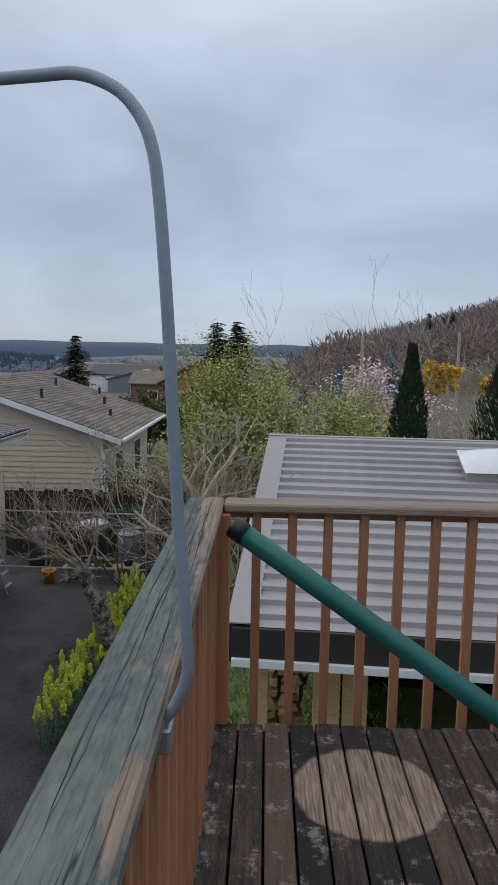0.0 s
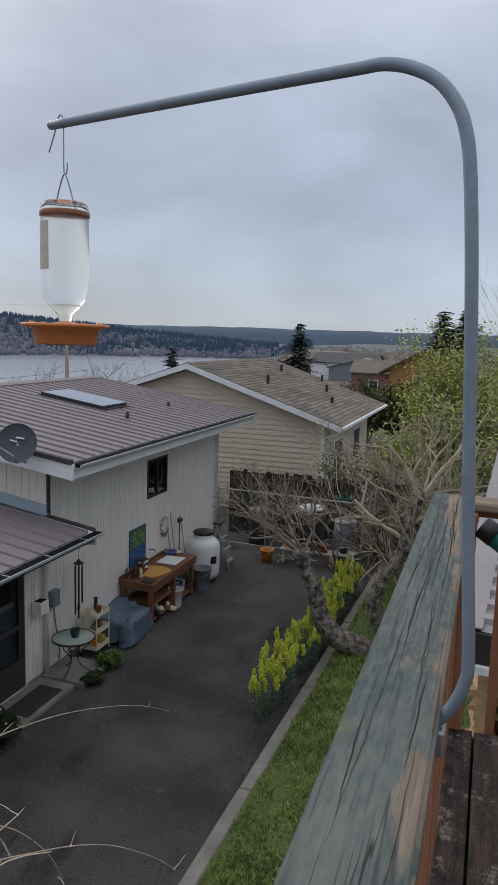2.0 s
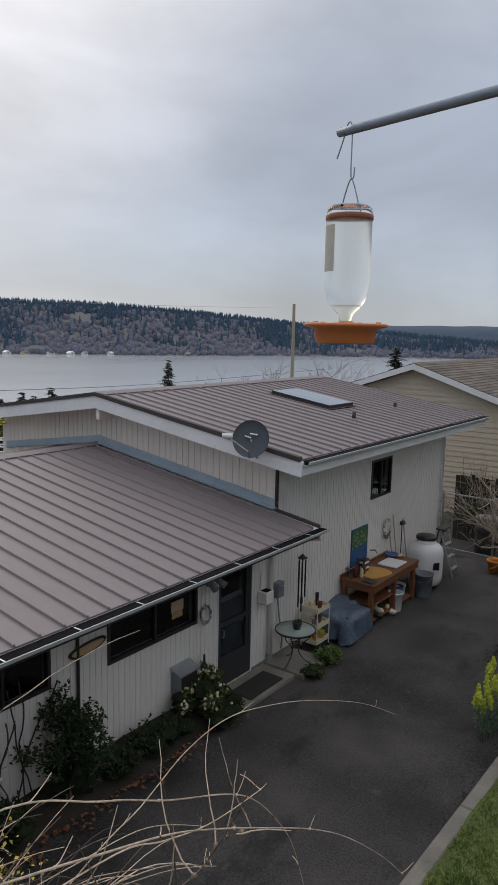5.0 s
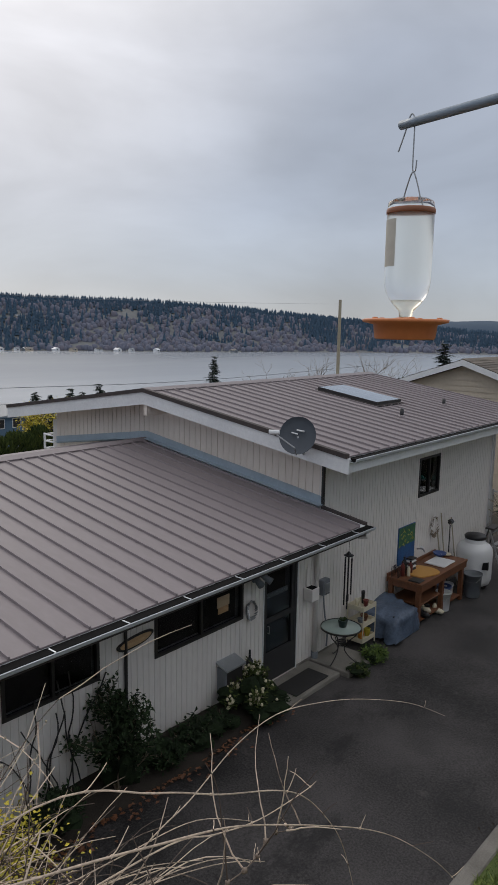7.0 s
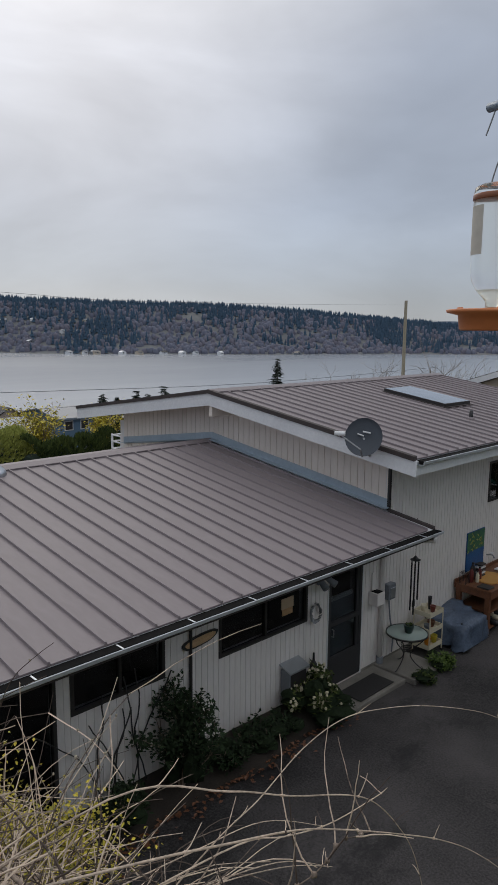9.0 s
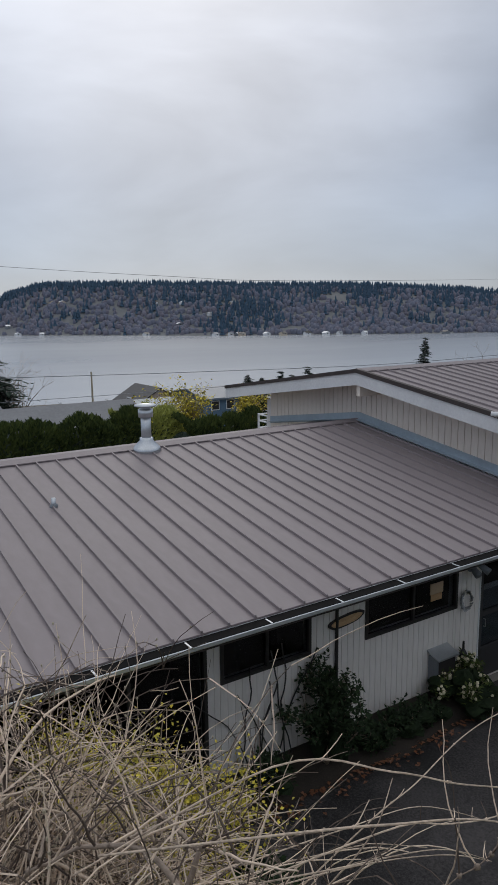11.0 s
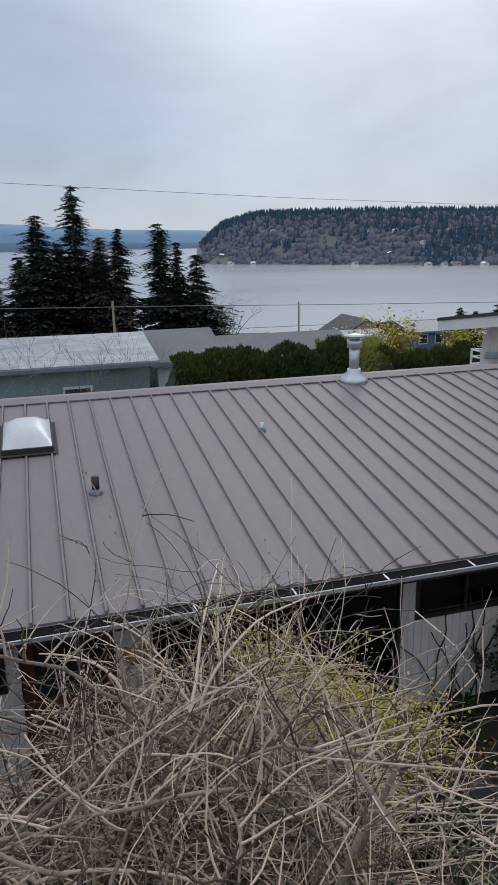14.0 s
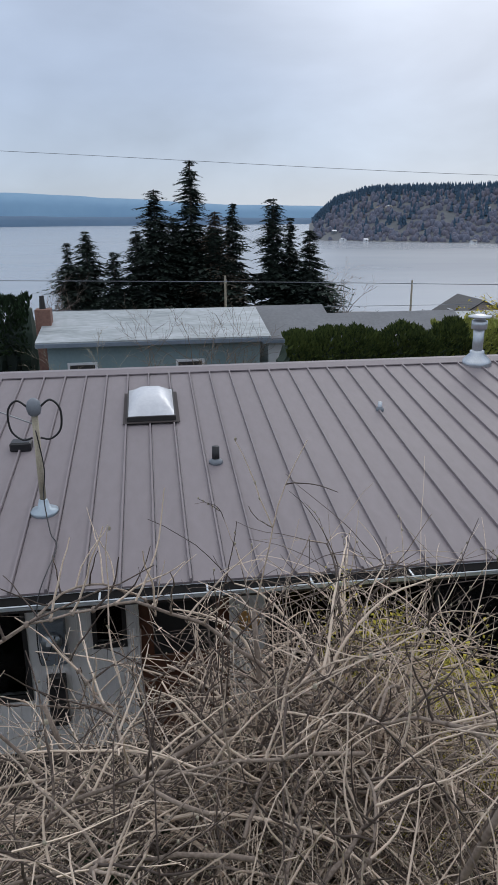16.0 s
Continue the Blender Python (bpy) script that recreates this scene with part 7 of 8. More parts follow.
# lime-flowered spurge along the kerb
re_ = random.Random(77)
for k in range(24):
    y = 10.2 + k * 0.26 + re_.uniform(-0.12, 0.12)
    x = kerb_x(y) - 0.28 + re_.uniform(-0.12, 0.08)
    e = thing("spurge_plant", (x, y, Z0), "spurge clump with lime-yellow flower heads along the kerb", "plant", "spurge along the kerb")
    lf = Geo()
    for j in range(re_.randint(6, 10)):
        a, rr = re_.uniform(0, 6.28), re_.uniform(0.05, 0.30)
        h = re_.uniform(0.38, 0.80)
        p0, p1 = Vector((x + rr * 0.4 * math.cos(a), y + rr * 0.4 * math.sin(a), Z0 + 0.01)), Vector((x + rr * math.cos(a), y + rr * 1.2 * math.sin(a), Z0 + h))
        lf.tube([p0, (p0 + p1) / 2 + Vector((0, 0, 0.03)), p1], 0.006, 4)
        for m_ in range(26):
            q = re_.uniform(0.25, 0.95)
            b = re_.uniform(0, 6.28)
            lf.leaf(p0.lerp(p1, q), (math.cos(b), math.sin(b), -0.1), (0, 0, 1), 0.075, 0.012)
        hd = Geo()
        hd.blob(p1 + Vector((0, 0, 0.07)), (0.036, 0.036, 0.10), 7, 6, 0.16, re_)
        for m_ in range(22):
            q, b = re_.random(), re_.uniform(0, 6.28)
            rad = 0.040 * math.sin(math.pi * min(0.95, q * 0.8 + 0.18))
            hd.blob(p1 + Vector((rad * math.cos(b), rad * math.sin(b), q * 0.21 - 0.03)), 0.019, 5, 3, 0.15, re_)
        part("flower_head", hd, M_EUPH, e, "lime-yellow flower head")
    part("leafage", lf, M_EUPHL, e, "blue-green narrow leaves", kind="stuff")

# ---------------- fence corner at the end of the drive ----------------
FY = 18.6
fe = thing("chain_link_fence", (-5.5, FY, Z0), "chain-link fence with steel posts across the drive's end", "fence")
for x in (-7.45, -6.05, -4.7, -3.42):
    part("post", Geo().tube([(x, FY, Z0 - 0.1), (x, FY, Z0 + 1.68)], 0.03, 8), M_STEEL, fe)
part("rail", Geo().tube([(-7.45, FY, Z0 + 1.62), (-3.42, FY, Z0 + 1.58)], 0.022, 8), M_STEEL, fe)
part("rail", Geo().tube([(-7.45, FY, Z0 + 0.12), (-3.42, FY, Z0 + 0.10)], 0.022, 8), M_STEEL, fe)
part("post", Geo().tube([(-3.42, FY + 2.0, Z0 - 0.1), (-3.42, FY + 2.0, Z0 + 1.68)], 0.03, 8), M_STEEL, fe)
g = Geo()
for k in range(-22, 58):
    for s in (1, -1):
        x0 = -7.45 + k * 0.075
        a, b = 0.0, 1.5
        xa, xb = x0 + (0 if s > 0 else 1.5), x0 + (1.5 if s > 0 else 0)
        t0 = max(0.0, (-7.45 - xa) / (xb - xa)) if xb > xa else max(0.0, (-3.42 - xa) / (xb - xa))
        t1 = min(1.0, (-3.42 - xa) / (xb - xa)) if xb > xa else min(1.0, (-7.45 - xa) / (xb - xa))
        if t1 > t0:
            g.tube([(lerp(xa, xb, t), FY + 0.004 * s, Z0 + 0.12 + 1.48 * t) for t in (t0, t1)], 0.0028, 3, caps=False)
part("mesh", g, mat("dull_wire", (0.10, 0.105, 0.11), (0.06, 0.064, 0.068), rough=0.6, scale=6, bump=0), fe, "diamond wire mesh", kind="stuff")
gp = thing("metal_panel", (-3.4, FY + 0.6, Z0), "blue-grey corrugated metal panel at the fence's end", "panel")
for k in range(6):
    part("sheet", Geo().block(-3.44 + (0.012 if k % 2 else 0), -3.40 + (0.012 if k % 2 else 0), FY + 0.1 + k * 0.2, FY + 0.29 + k * 0.2, Z0, Z0 + 1.6, 0.004), M_BLUEGREY, gp)
wf = thing("wood_fence", (-5.5, 20.9, Z0), "dark weathered board fence behind the enclosure", "fence")
me = Geo().block(-0.068, 0.068, -0.012, 0.012, Z0 - 0.3, Z0 + 1.72, 0.004).mesh("board", M_SOIL)
for k in range(44):
    piece("board", me, wf, Matrix.Translation((-7.9 + k * 0.145, 20.9 + rnd.uniform(-0.01, 0.01), rnd.uniform(-0.05, 0.05))))
def drum(x, y, r, h, m, label, lidm=None):
    t = thing("drum", (x, y, Z0), label, "barrel")
    part("body", Geo().lathe((x, y, Z0), [(r, 0.0), (r, h * 0.3), (r * 1.03, h * 0.33), (r, h * 0.36), (r, h * 0.64), (r * 1.03, h * 0.67), (r, h * 0.7), (r, h)], 20), m, t, smooth=True)
    part("lid", Geo().lathe((x, y, Z0), [(r * 1.05, h - 0.02), (r * 1.05, h + 0.03), (r * 0.9, h + 0.05)], 20), lidm or M_STEEL, t, smooth=True)
drum(-6.45, 19.25, 0.28, 0.95, M_BLACK, "dark bin behind the fence", M_GREYPL)
drum(-4.95, 19.35, 0.36, 1.15, M_BLACK, "dark drum with a pale lid behind the fence", M_TRIM)
drum(-3.95, 19.05, 0.30, 0.95, M_BLUEGREY, "blue-grey metal barrel behind the fence")
solid("green_basin", Geo().lathe((-4.3, 20.6, Z0 + 1.15), [(0.10, 0.0), (0.28, 0.08), (0.30, 0.12), (0.27, 0.12), (0.1, 0.02)], 16), M_GREENTUBE, "green plastic basin on a stump", "basin", smooth=True)
solid("stump", Geo().lathe((-4.3, 20.6, Z0), [(0.22, 0.0), (0.17, 0.3), (0.17, 1.148)], 12), M_BARK, "old stump holding a basin", "stump", smooth=True)
ob_ = thing("flower_pot", (-5.72, 17.75, Z0), "bright orange plastic plant pot on the asphalt", "plant pot")
part("pot", Geo().lathe((-5.72, 17.75, Z0 + 0.012), [(0.125, 0.0), (0.165, 0.26), (0.185, 0.27), (0.185, 0.32), (0.16, 0.32), (0.15, 0.26), (0.11, 0.05)], 20), M_POT, ob_, smooth=True)
part("soil", Geo().lathe((-5.72, 17.75, Z0 + 0.012), [(0.02, 0.24), (0.152, 0.25), (0.02, 0.262)], 14), M_SOIL, ob_)
lb = thing("low_bench", (-4.65, 17.95, Z0), "low weathered plank bench with pots before the fence", "bench")
part("plank", Geo().block(-5.40, -3.95, 17.78, 17.98, Z0 + 0.34, Z0 + 0.38), M_PALE, lb)
part("plank", Geo().block(-5.40, -3.95, 18.0, 18.18, Z0 + 0.34, Z0 + 0.38), M_PALE, lb)
for x in (-5.3, -4.05):
    for y in (17.84, 18.12):
        part("leg", Geo().block(x - 0.04, x + 0.04, y - 0.03, y + 0.03, Z0 + 0.01, Z0 + 0.339), M_PALE, lb)
solid("timber_block", Geo().block(-5.30, -4.98, 17.85, 18.05, Z0 + 0.382, Z0 + 0.56, 0.01), M_SPLIT, "block of brown timber on the low bench", "timber")
for x, r, h, m in ((-4.55, 0.12, 0.22, M_GREYPL), (-4.25, 0.14, 0.18, M_BENCH), (-4.78, 0.09, 0.15, M_CONC)):
    solid("plant_pot", Geo().lathe((x, 17.97, Z0 + 0.382), [(r * 0.7, 0), (r, h), (r * 1.08, h), (r * 0.9, h), (r * 0.6, 0.03)], 14), m, "empty weathered plant pot on the low bench", "plant pot", group="pots on the low bench", smooth=True)
bt = thing("side_table", (-3.72, 17.9, Z0), "small grey table with a black kettle by the fence", "table")
part("top", Geo().lathe((-3.72, 17.9, Z0), [(0.02, 0.42), (0.28, 0.42), (0.29, 0.44), (0.02, 0.45)], 18), M_CONC, bt)
for k in range(3):
    a = 2.1 * k
    part("leg", Geo().tube([(-3.72 + 0.2 * math.cos(a), 17.9 + 0.2 * math.sin(a), Z0 + 0.42), (-3.72 + 0.25 * math.cos(a), 17.9 + 0.25 * math.sin(a), Z0)], 0.018, 6), M_FRAME, bt)
solid("kettle", Geo().lathe((-3.75, 17.88, Z0 + 0.452), [(0.09, 0.0), (0.12, 0.06), (0.09, 0.15), (0.03, 0.18), (0.02, 0.2)], 14), M_BLACK, "black kettle on the small table", "kettle", smooth=True)
ld = thing("ladder", (-7.1, 17.2, Z0), "low aluminium stepladder standing open beside the tank", "ladder")
for dy in (0.0, 0.40):
    part("rail", Geo().tube([(-6.35, 16.65 + dy, Z0), (-6.75, 16.72 + dy, Z0 + 1.12)], 0.02, 6), M_STEEL, ld)
    part("rail", Geo().tube([(-7.0, 16.65 + dy, Z0), (-6.78, 16.72 + dy, Z0 + 1.12)], 0.016, 6), M_FRAME, ld)
for k in range(4):
    q = 0.18 + k * 0.25
    part("step", Geo().block(lerp(-6.35, -6.75, q) - 0.05, lerp(-6.35, -6.75, q) + 0.05, 16.66 + 0.07 * q, 17.04 + 0.07 * q, Z0 + 1.12 * q - 0.014, Z0 + 1.12 * q + 0.014, 0.004), M_STEEL, ld)
part("cap", Geo().block(-6.86, -6.66, 16.70, 17.14, Z0 + 1.11, Z0 + 1.15, 0.008), M_FRAME, ld)
bb = thing("bird_ornament", (-7.15, 15.35, -3.0), "black metal bird-shaped ornament on a rod by the wall", "ornament")
part("rod", Geo().tube([(-7.12, 15.3, Z0), (-7.12, 15.3, -2.75)], 0.012, 6), M_FRAME, bb)
part("figure", Geo().blob((-7.12, 15.32, -2.68), (0.05, 0.14, 0.06), 8, 5, 0.2), M_BLACK, bb)
rk2 = thing("garden_tools", (-7.18, 15.1, Z0), "long-handled garden tools leaning on the wall", "tools")
for dy, h in ((-0.15, 1.4), (0.0, 1.75), (0.55, 1.55)):
    part("handle", Geo().tube([(-6.98, 15.0 + dy, Z0), (-7.24, 15.05 + dy, Z0 + h)], 0.014, 6), M_PALE, rk2)

# ---------------- the bare shrub below the deck ----------------
rs = random.Random(99)
M_LIMB = mat("grey_brown_limb", (0.36, 0.29, 0.235), (0.12, 0.09, 0.07), rough=0.9, scale=7, fine=60, bump=0.5, island=0.3)
bs = thing("bare_shrub", (-3.2, 0.5, Z0), "large tangled bare shrub below the deck, pale brown twigs in bud", "bush")
main, mid, fine, buds = Geo(), Geo(), Geo(), Geo()
CEN = Vector((-3.15, 0.45, -1.0))
RAD = Vector((1.35, 2.1, 1.4))
heads = []
for k in range(17):
    a = 2 * math.pi * k / 17 + rs.uniform(-0.2, 0.2)
    q = CEN + Vector((RAD.x * 0.62 * math.cos(a), RAD.y * 0.62 * math.sin(a), rs.uniform(-0.42, 0.66)))
    p0 = Vector((-3.2 + 0.22 * math.cos(a), 0.5 + 0.25 * math.sin(a), Z0 - 0.05))
    pts = curve([p0, p0.lerp(q, 0.5) + Vector((rs.uniform(-0.12, 0.12), rs.uniform(-0.12, 0.12), 0.25)), q], 6)
    part("stem", Geo().tube(pts, [lerp(0.032, 0.012, i / (len(pts) - 1)) for i in range(len(pts))], 7), M_LIMB, bs, smooth=True)
    heads += pts[6:]
def twig(g, p, d, L, r, n, pull, bend, seg=4, taper=0.35):
    pts, dd = wander(p, d, L, n, rs, bend, pull)
    if r > 0.0055 and max(q.y for q in pts) > 2.0 or r > 0.008 and max(q.x for q in pts) > -2.45:
        r = 0.004
    g.tube(pts, [lerp(r, max(0.0014, r * taper), i / n) for i in range(n + 1)], seg, caps=False)
    return pts
mids = []
for _ in range(60):
    p = rs.choice([q for q in heads if q.z < -0.55 and q.x < -2.9])
    a = rs.uniform(0, 6.28)
    pts = twig(main, p, (math.cos(a) * 0.8 - 0.1, math.sin(a), rs.uniform(-0.1, 0.7)), rs.uniform(0.7, 1.3), rs.uniform(0.008, 0.014), 10, (0, 0, -0.11), 0.26, 6, 0.5)
    heads += [q for q in pts[2:] if q.x < -2.0]
for _ in range(1350):
    p = rs.choice(heads)
    out = (p - CEN)
    d = Vector((rs.gauss(0, 0.8), rs.gauss(0, 0.8), rs.gauss(0.35, 0.55))) + out * 0.45
    mids.append(twig(mid, p, d, rs.uniform(0.5, 1.3), (rs.choice((0.004, 0.0055, 0.007, 0.010)) if p.x < -2.75 else 0.0036) * rs.uniform(0.8, 1.2), 9, (rs.gauss(0, 0.05), rs.gauss(0, 0.05), -0.10), 0.12, 5, 0.45))
# low sprawl on the drive's side
for _ in range(120):
    p = Vector((-3.1 + rs.gauss(0, 0.35), rs.uniform(1.5, 2.5), rs.uniform(-1.9, -1.05)))
    mids.append(twig(mid, p, (rs.gauss(0, 0.5), rs.gauss(0.5, 0.5), rs.gauss(0.5, 0.35)), rs.uniform(0.5, 1.1), rs.uniform(0.004, 0.008), 9, (rs.gauss(0, 0.05), rs.gauss(0, 0.05), -0.12), 0.13, 5, 0.45))
fines = []
for _ in range(12500):
    pts = rs.choice(mids)
    i = rs.randint(2, len(pts) - 1)
    p = pts[i]
    if p.z > 0.38 or p.x > -1.8 or rs.random() < (p.y - 1.7) / 0.6:
        continue
    d = Vector((rs.gauss(0, 0.8), rs.gauss(0, 0.8), rs.gauss(0.25, 0.6)))
    fines.append(twig(fine, p, d, rs.uniform(0.18, 0.7), rs.uniform(0.0019, 0.0042), 6, (rs.gauss(0, 0.06), rs.gauss(0, 0.06), rs.choice((-0.12, -0.07, 0.03))), 0.13, 3, 0.5))
# upright water shoots with buds
shoots = []
for _ in range(760):
    pts = rs.choice(mids)
    p = rs.choice(pts[3:])
    if p.z < -0.62 or p.x > -2.3 or p.y > 1.7:
        continue
    shoots.append(twig(fine, p, (rs.gauss(0, 0.22), rs.gauss(0, 0.22), 1), rs.uniform(0.25, 0.7), 0.005, 8, (0, 0, 0.05), 0.12, 4, 0.4))
for pts in fines[::5] + shoots:
    for q in pts[2:]:
        if rs.random() < 0.5:
            buds.blob(q + Vector((rs.gauss(0, 0.004), rs.gauss(0, 0.004), 0.004)), (0.006, 0.006, 0.009), 5, 3, 0.2, rs)
for _ in range(34):
    a = rs.uniform(0, 6.28)
    p = Vector((CEN.x + rs.gauss(0, 0.5), CEN.y + rs.gauss(0, 0.7), rs.uniform(-1.4, -0.5)))
    pts = twig(main, p, (math.cos(a) * 0.7 - 0.45, math.sin(a), rs.uniform(0.3, 0.8)), rs.uniform(0.9, 1.5), rs.uniform(0.007, 0.014), 14, (0, 0, -0.12), 0.24, 7, 0.4)
    for q in pts[4:]:
        if rs.random() < 0.6:
            main.blob(q, rs.uniform(0.009, 0.015), 6, 4, 0.25, rs)
        if q.x < -2.0:
            twig(mid, q, (rs.gauss(0, 0.6), rs.gauss(0, 0.6), 0.7), rs.uniform(0.25, 0.6), 0.006, 7, (0, 0, 0.02), 0.2, 5, 0.4)
part("limb_tangle", main, M_LIMB, bs, kind="stuff", smooth=True)
part("branchwork", mid, M_TWIG, bs, kind="stuff", smooth=True)
part("twig_tangle", fine, M_TWIG, bs, kind="stuff")
part("bud_cover", buds, M_PALE, bs, kind="stuff")
# long arching shoots that reach out over the drive
for line in ([(-3.0, 1.2, -0.5), (-2.5, 1.74, 0.02), (-2.25, 2.04, 0.03), (-2.2, 2.3, -0.09), (-2.2, 2.63, -0.25), (-2.2, 2.82, -0.38), (-2.2, 3.0, -0.58), (-2.2, 3.15, -0.81), (-2.2, 3.3, -1.2)],
             [(-2.7, 1.2, -0.2), (-2.1, 1.59, 0.12), (-2.0, 1.81, 0.11), (-2.0, 2.09, 0.0), (-2.0, 2.32, -0.12), (-2.0, 2.66, -0.32), (-2.0, 3.01, -0.54), (-2.0, 3.33, -0.78), (-2.0, 3.73, -1.14), (-2.0, 4.0, -1.42)],
             [(-3.0, 2.2, -1.1), (-2.9, 2.6, -0.81), (-2.9, 2.85, -0.75), (-2.9, 3.18, -0.62), (-2.9, 3.52, -0.59), (-2.9, 3.9, -0.68), (-2.9, 4.43, -0.87), (-2.9, 5.19, -1.22), (-2.9, 5.83, -1.6)],
             [(-2.6, 1.8, -0.5), (-2.4, 2.23, -0.36), (-2.3, 2.38, -0.35), (-2.3, 2.65, -0.44), (-2.3, 2.96, -0.48), (-2.3, 3.06, -0.48)],
             [(-2.8, 1.5, -0.6), (-2.5, 2.0, -0.5), (-2.45, 2.5, -0.62), (-2.5, 2.9, -0.9)],
             [(-2.9, 1.6, -0.8), (-2.7, 2.2, -0.75), (-2.6, 2.7, -0.85), (-2.7, 3.2, -1.2)],
             [(-3.1, 1.9, -0.9), (-3.0, 2.5, -0.9), (-3.0, 3.0, -1.0), (-3.1, 3.6, -1.4)]):
    pts = curve(line, 6)
    sh = Geo().tube(pts, [lerp(0.0042, 0.0015, i / (len(pts) - 1)) for i in range(len(pts))], 6)
    for q in pts[8::9]:
        twig(sh, q, (rs.gauss(-0.3, 0.5), rs.gauss(0.6, 0.4), rs.gauss(0.3, 0.3)), rs.uniform(0.04, 0.12), 0.002, 4, (0, 0, 0), 0.15)
        sh.blob(q, 0.006, 5, 3, 0.2, rs)
    part("shoot", sh, M_TWIG, bs, "long arching shoot")

# yellow-leaved shrub between it and the house
leafy("golden_shrub", (-5.3, 2.3, Z0), 2.1, (0.65, 0.9), M_YLEAF, M_TWIGD, "golden-leaved evergreen shrub behind the bare twigs", 47, 24, 60000, (0.036, 0.014), cat="bush", low=0.5)
# things half hidden under the shrub
solid("plastic_crate", Geo().block(-5.2, -4.85, 0.35, 0.65, Z0 + 0.01, Z0 + 0.35, 0.02), M_BLUEGREY, "pale blue plastic crate under the shrub", "crate")
part("cover", Geo().block(-6.6, -6.0, -1.6, -0.4, Z0 + 0.01, Z0 + 0.6, 0.02), M_SOIL, thing("log_pile", (-6.3, -1.0, Z0), "dark covered pile against the wall", "pile"))

# ---------------- down the slope: hedge, grey-roofed house, town ----------------
def hedge(name, x, y0, y1, zt, zb, depth, m, label, seed, n=9000, ls=0.16):
    rr = random.Random(seed)
    t = thing(name, (x, (y0 + y1) / 2, zb), label, "hedge")
    core, g = Geo(), Geo()
    k = int((y1 - y0) / 0.7)
    for i in range(k + 1):
        y = lerp(y0, y1, i / k)
        top = zt + rr.uniform(-0.25, 0.15)
        # dark lump filling the hedge behind its outer leaves
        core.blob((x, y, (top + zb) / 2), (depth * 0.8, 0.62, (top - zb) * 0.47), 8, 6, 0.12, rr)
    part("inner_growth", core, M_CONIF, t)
    for _ in range(n):
        y = rr.uniform(y0 - 0.3, y1 + 0.3)
        a = rr.uniform(-0.4, math.pi * 0.6)
        top = zt + 0.45 * noise.noise(Vector((y * 1.1, seed, 0))) + 0.30 * noise.noise(Vector((y * 4, seed, 3)))
        c = (top + zb) / 2
        b = abs(noise.noise(Vector((y * 0.8, a, seed)))) * 0.3
        p = Vector((x + depth * (1 + b) * math.cos(a), y, c + (top - c) * math.sin(a) + (rr.uniform(zb - c, 0) if a < 0.1 else 0)))
        g.leaf(p, (math.cos(a) + rr.uniform(-0.4, 0.6), rr.uniform(-0.8, 0.8), math.sin(a) + rr.uniform(-0.2, 0.9)), (1, 0, 0.3), ls * rr.uniform(0.8, 2.2), ls * 0.26)
    part("foliage", g, m, t, kind="stuff")
hedge("hedge", -26, 5.3, 11.6, -2.62, -5.4, 0.9, M_MLEAF, "dense dark green clipped hedge", 201)
hedge("hedge", -26.5, 11.2, 13.2, -2.55, -5.4, 0.9, M_GLEAF, "yellow-green shrubbery at the hedge's end", 202, 3500)
hedge("hedge", -25.5, 13.4, 16.8, -2.95, -5.6, 1.0, M_MLEAF, "rounded green shrubs below the house", 203, 5000)
leafy("golden_shrub", (-28, 15.2, -5.2), 3.3, (1.4, 1.4), M_YLEAF, M_TWIGD, "yellow-flowering shrub beyond the ridge", 48, 9, 2600, (0.16, 0.05), cat="bush")
leafy("golden_shrub", (-33, 21.5, -6), 3.0, (1.4, 1.8), M_YLEAF, M_TWIGD, "yellow-flowering shrub beyond the ridge", 49, 9, 2600, (0.16, 0.05), cat="bush")


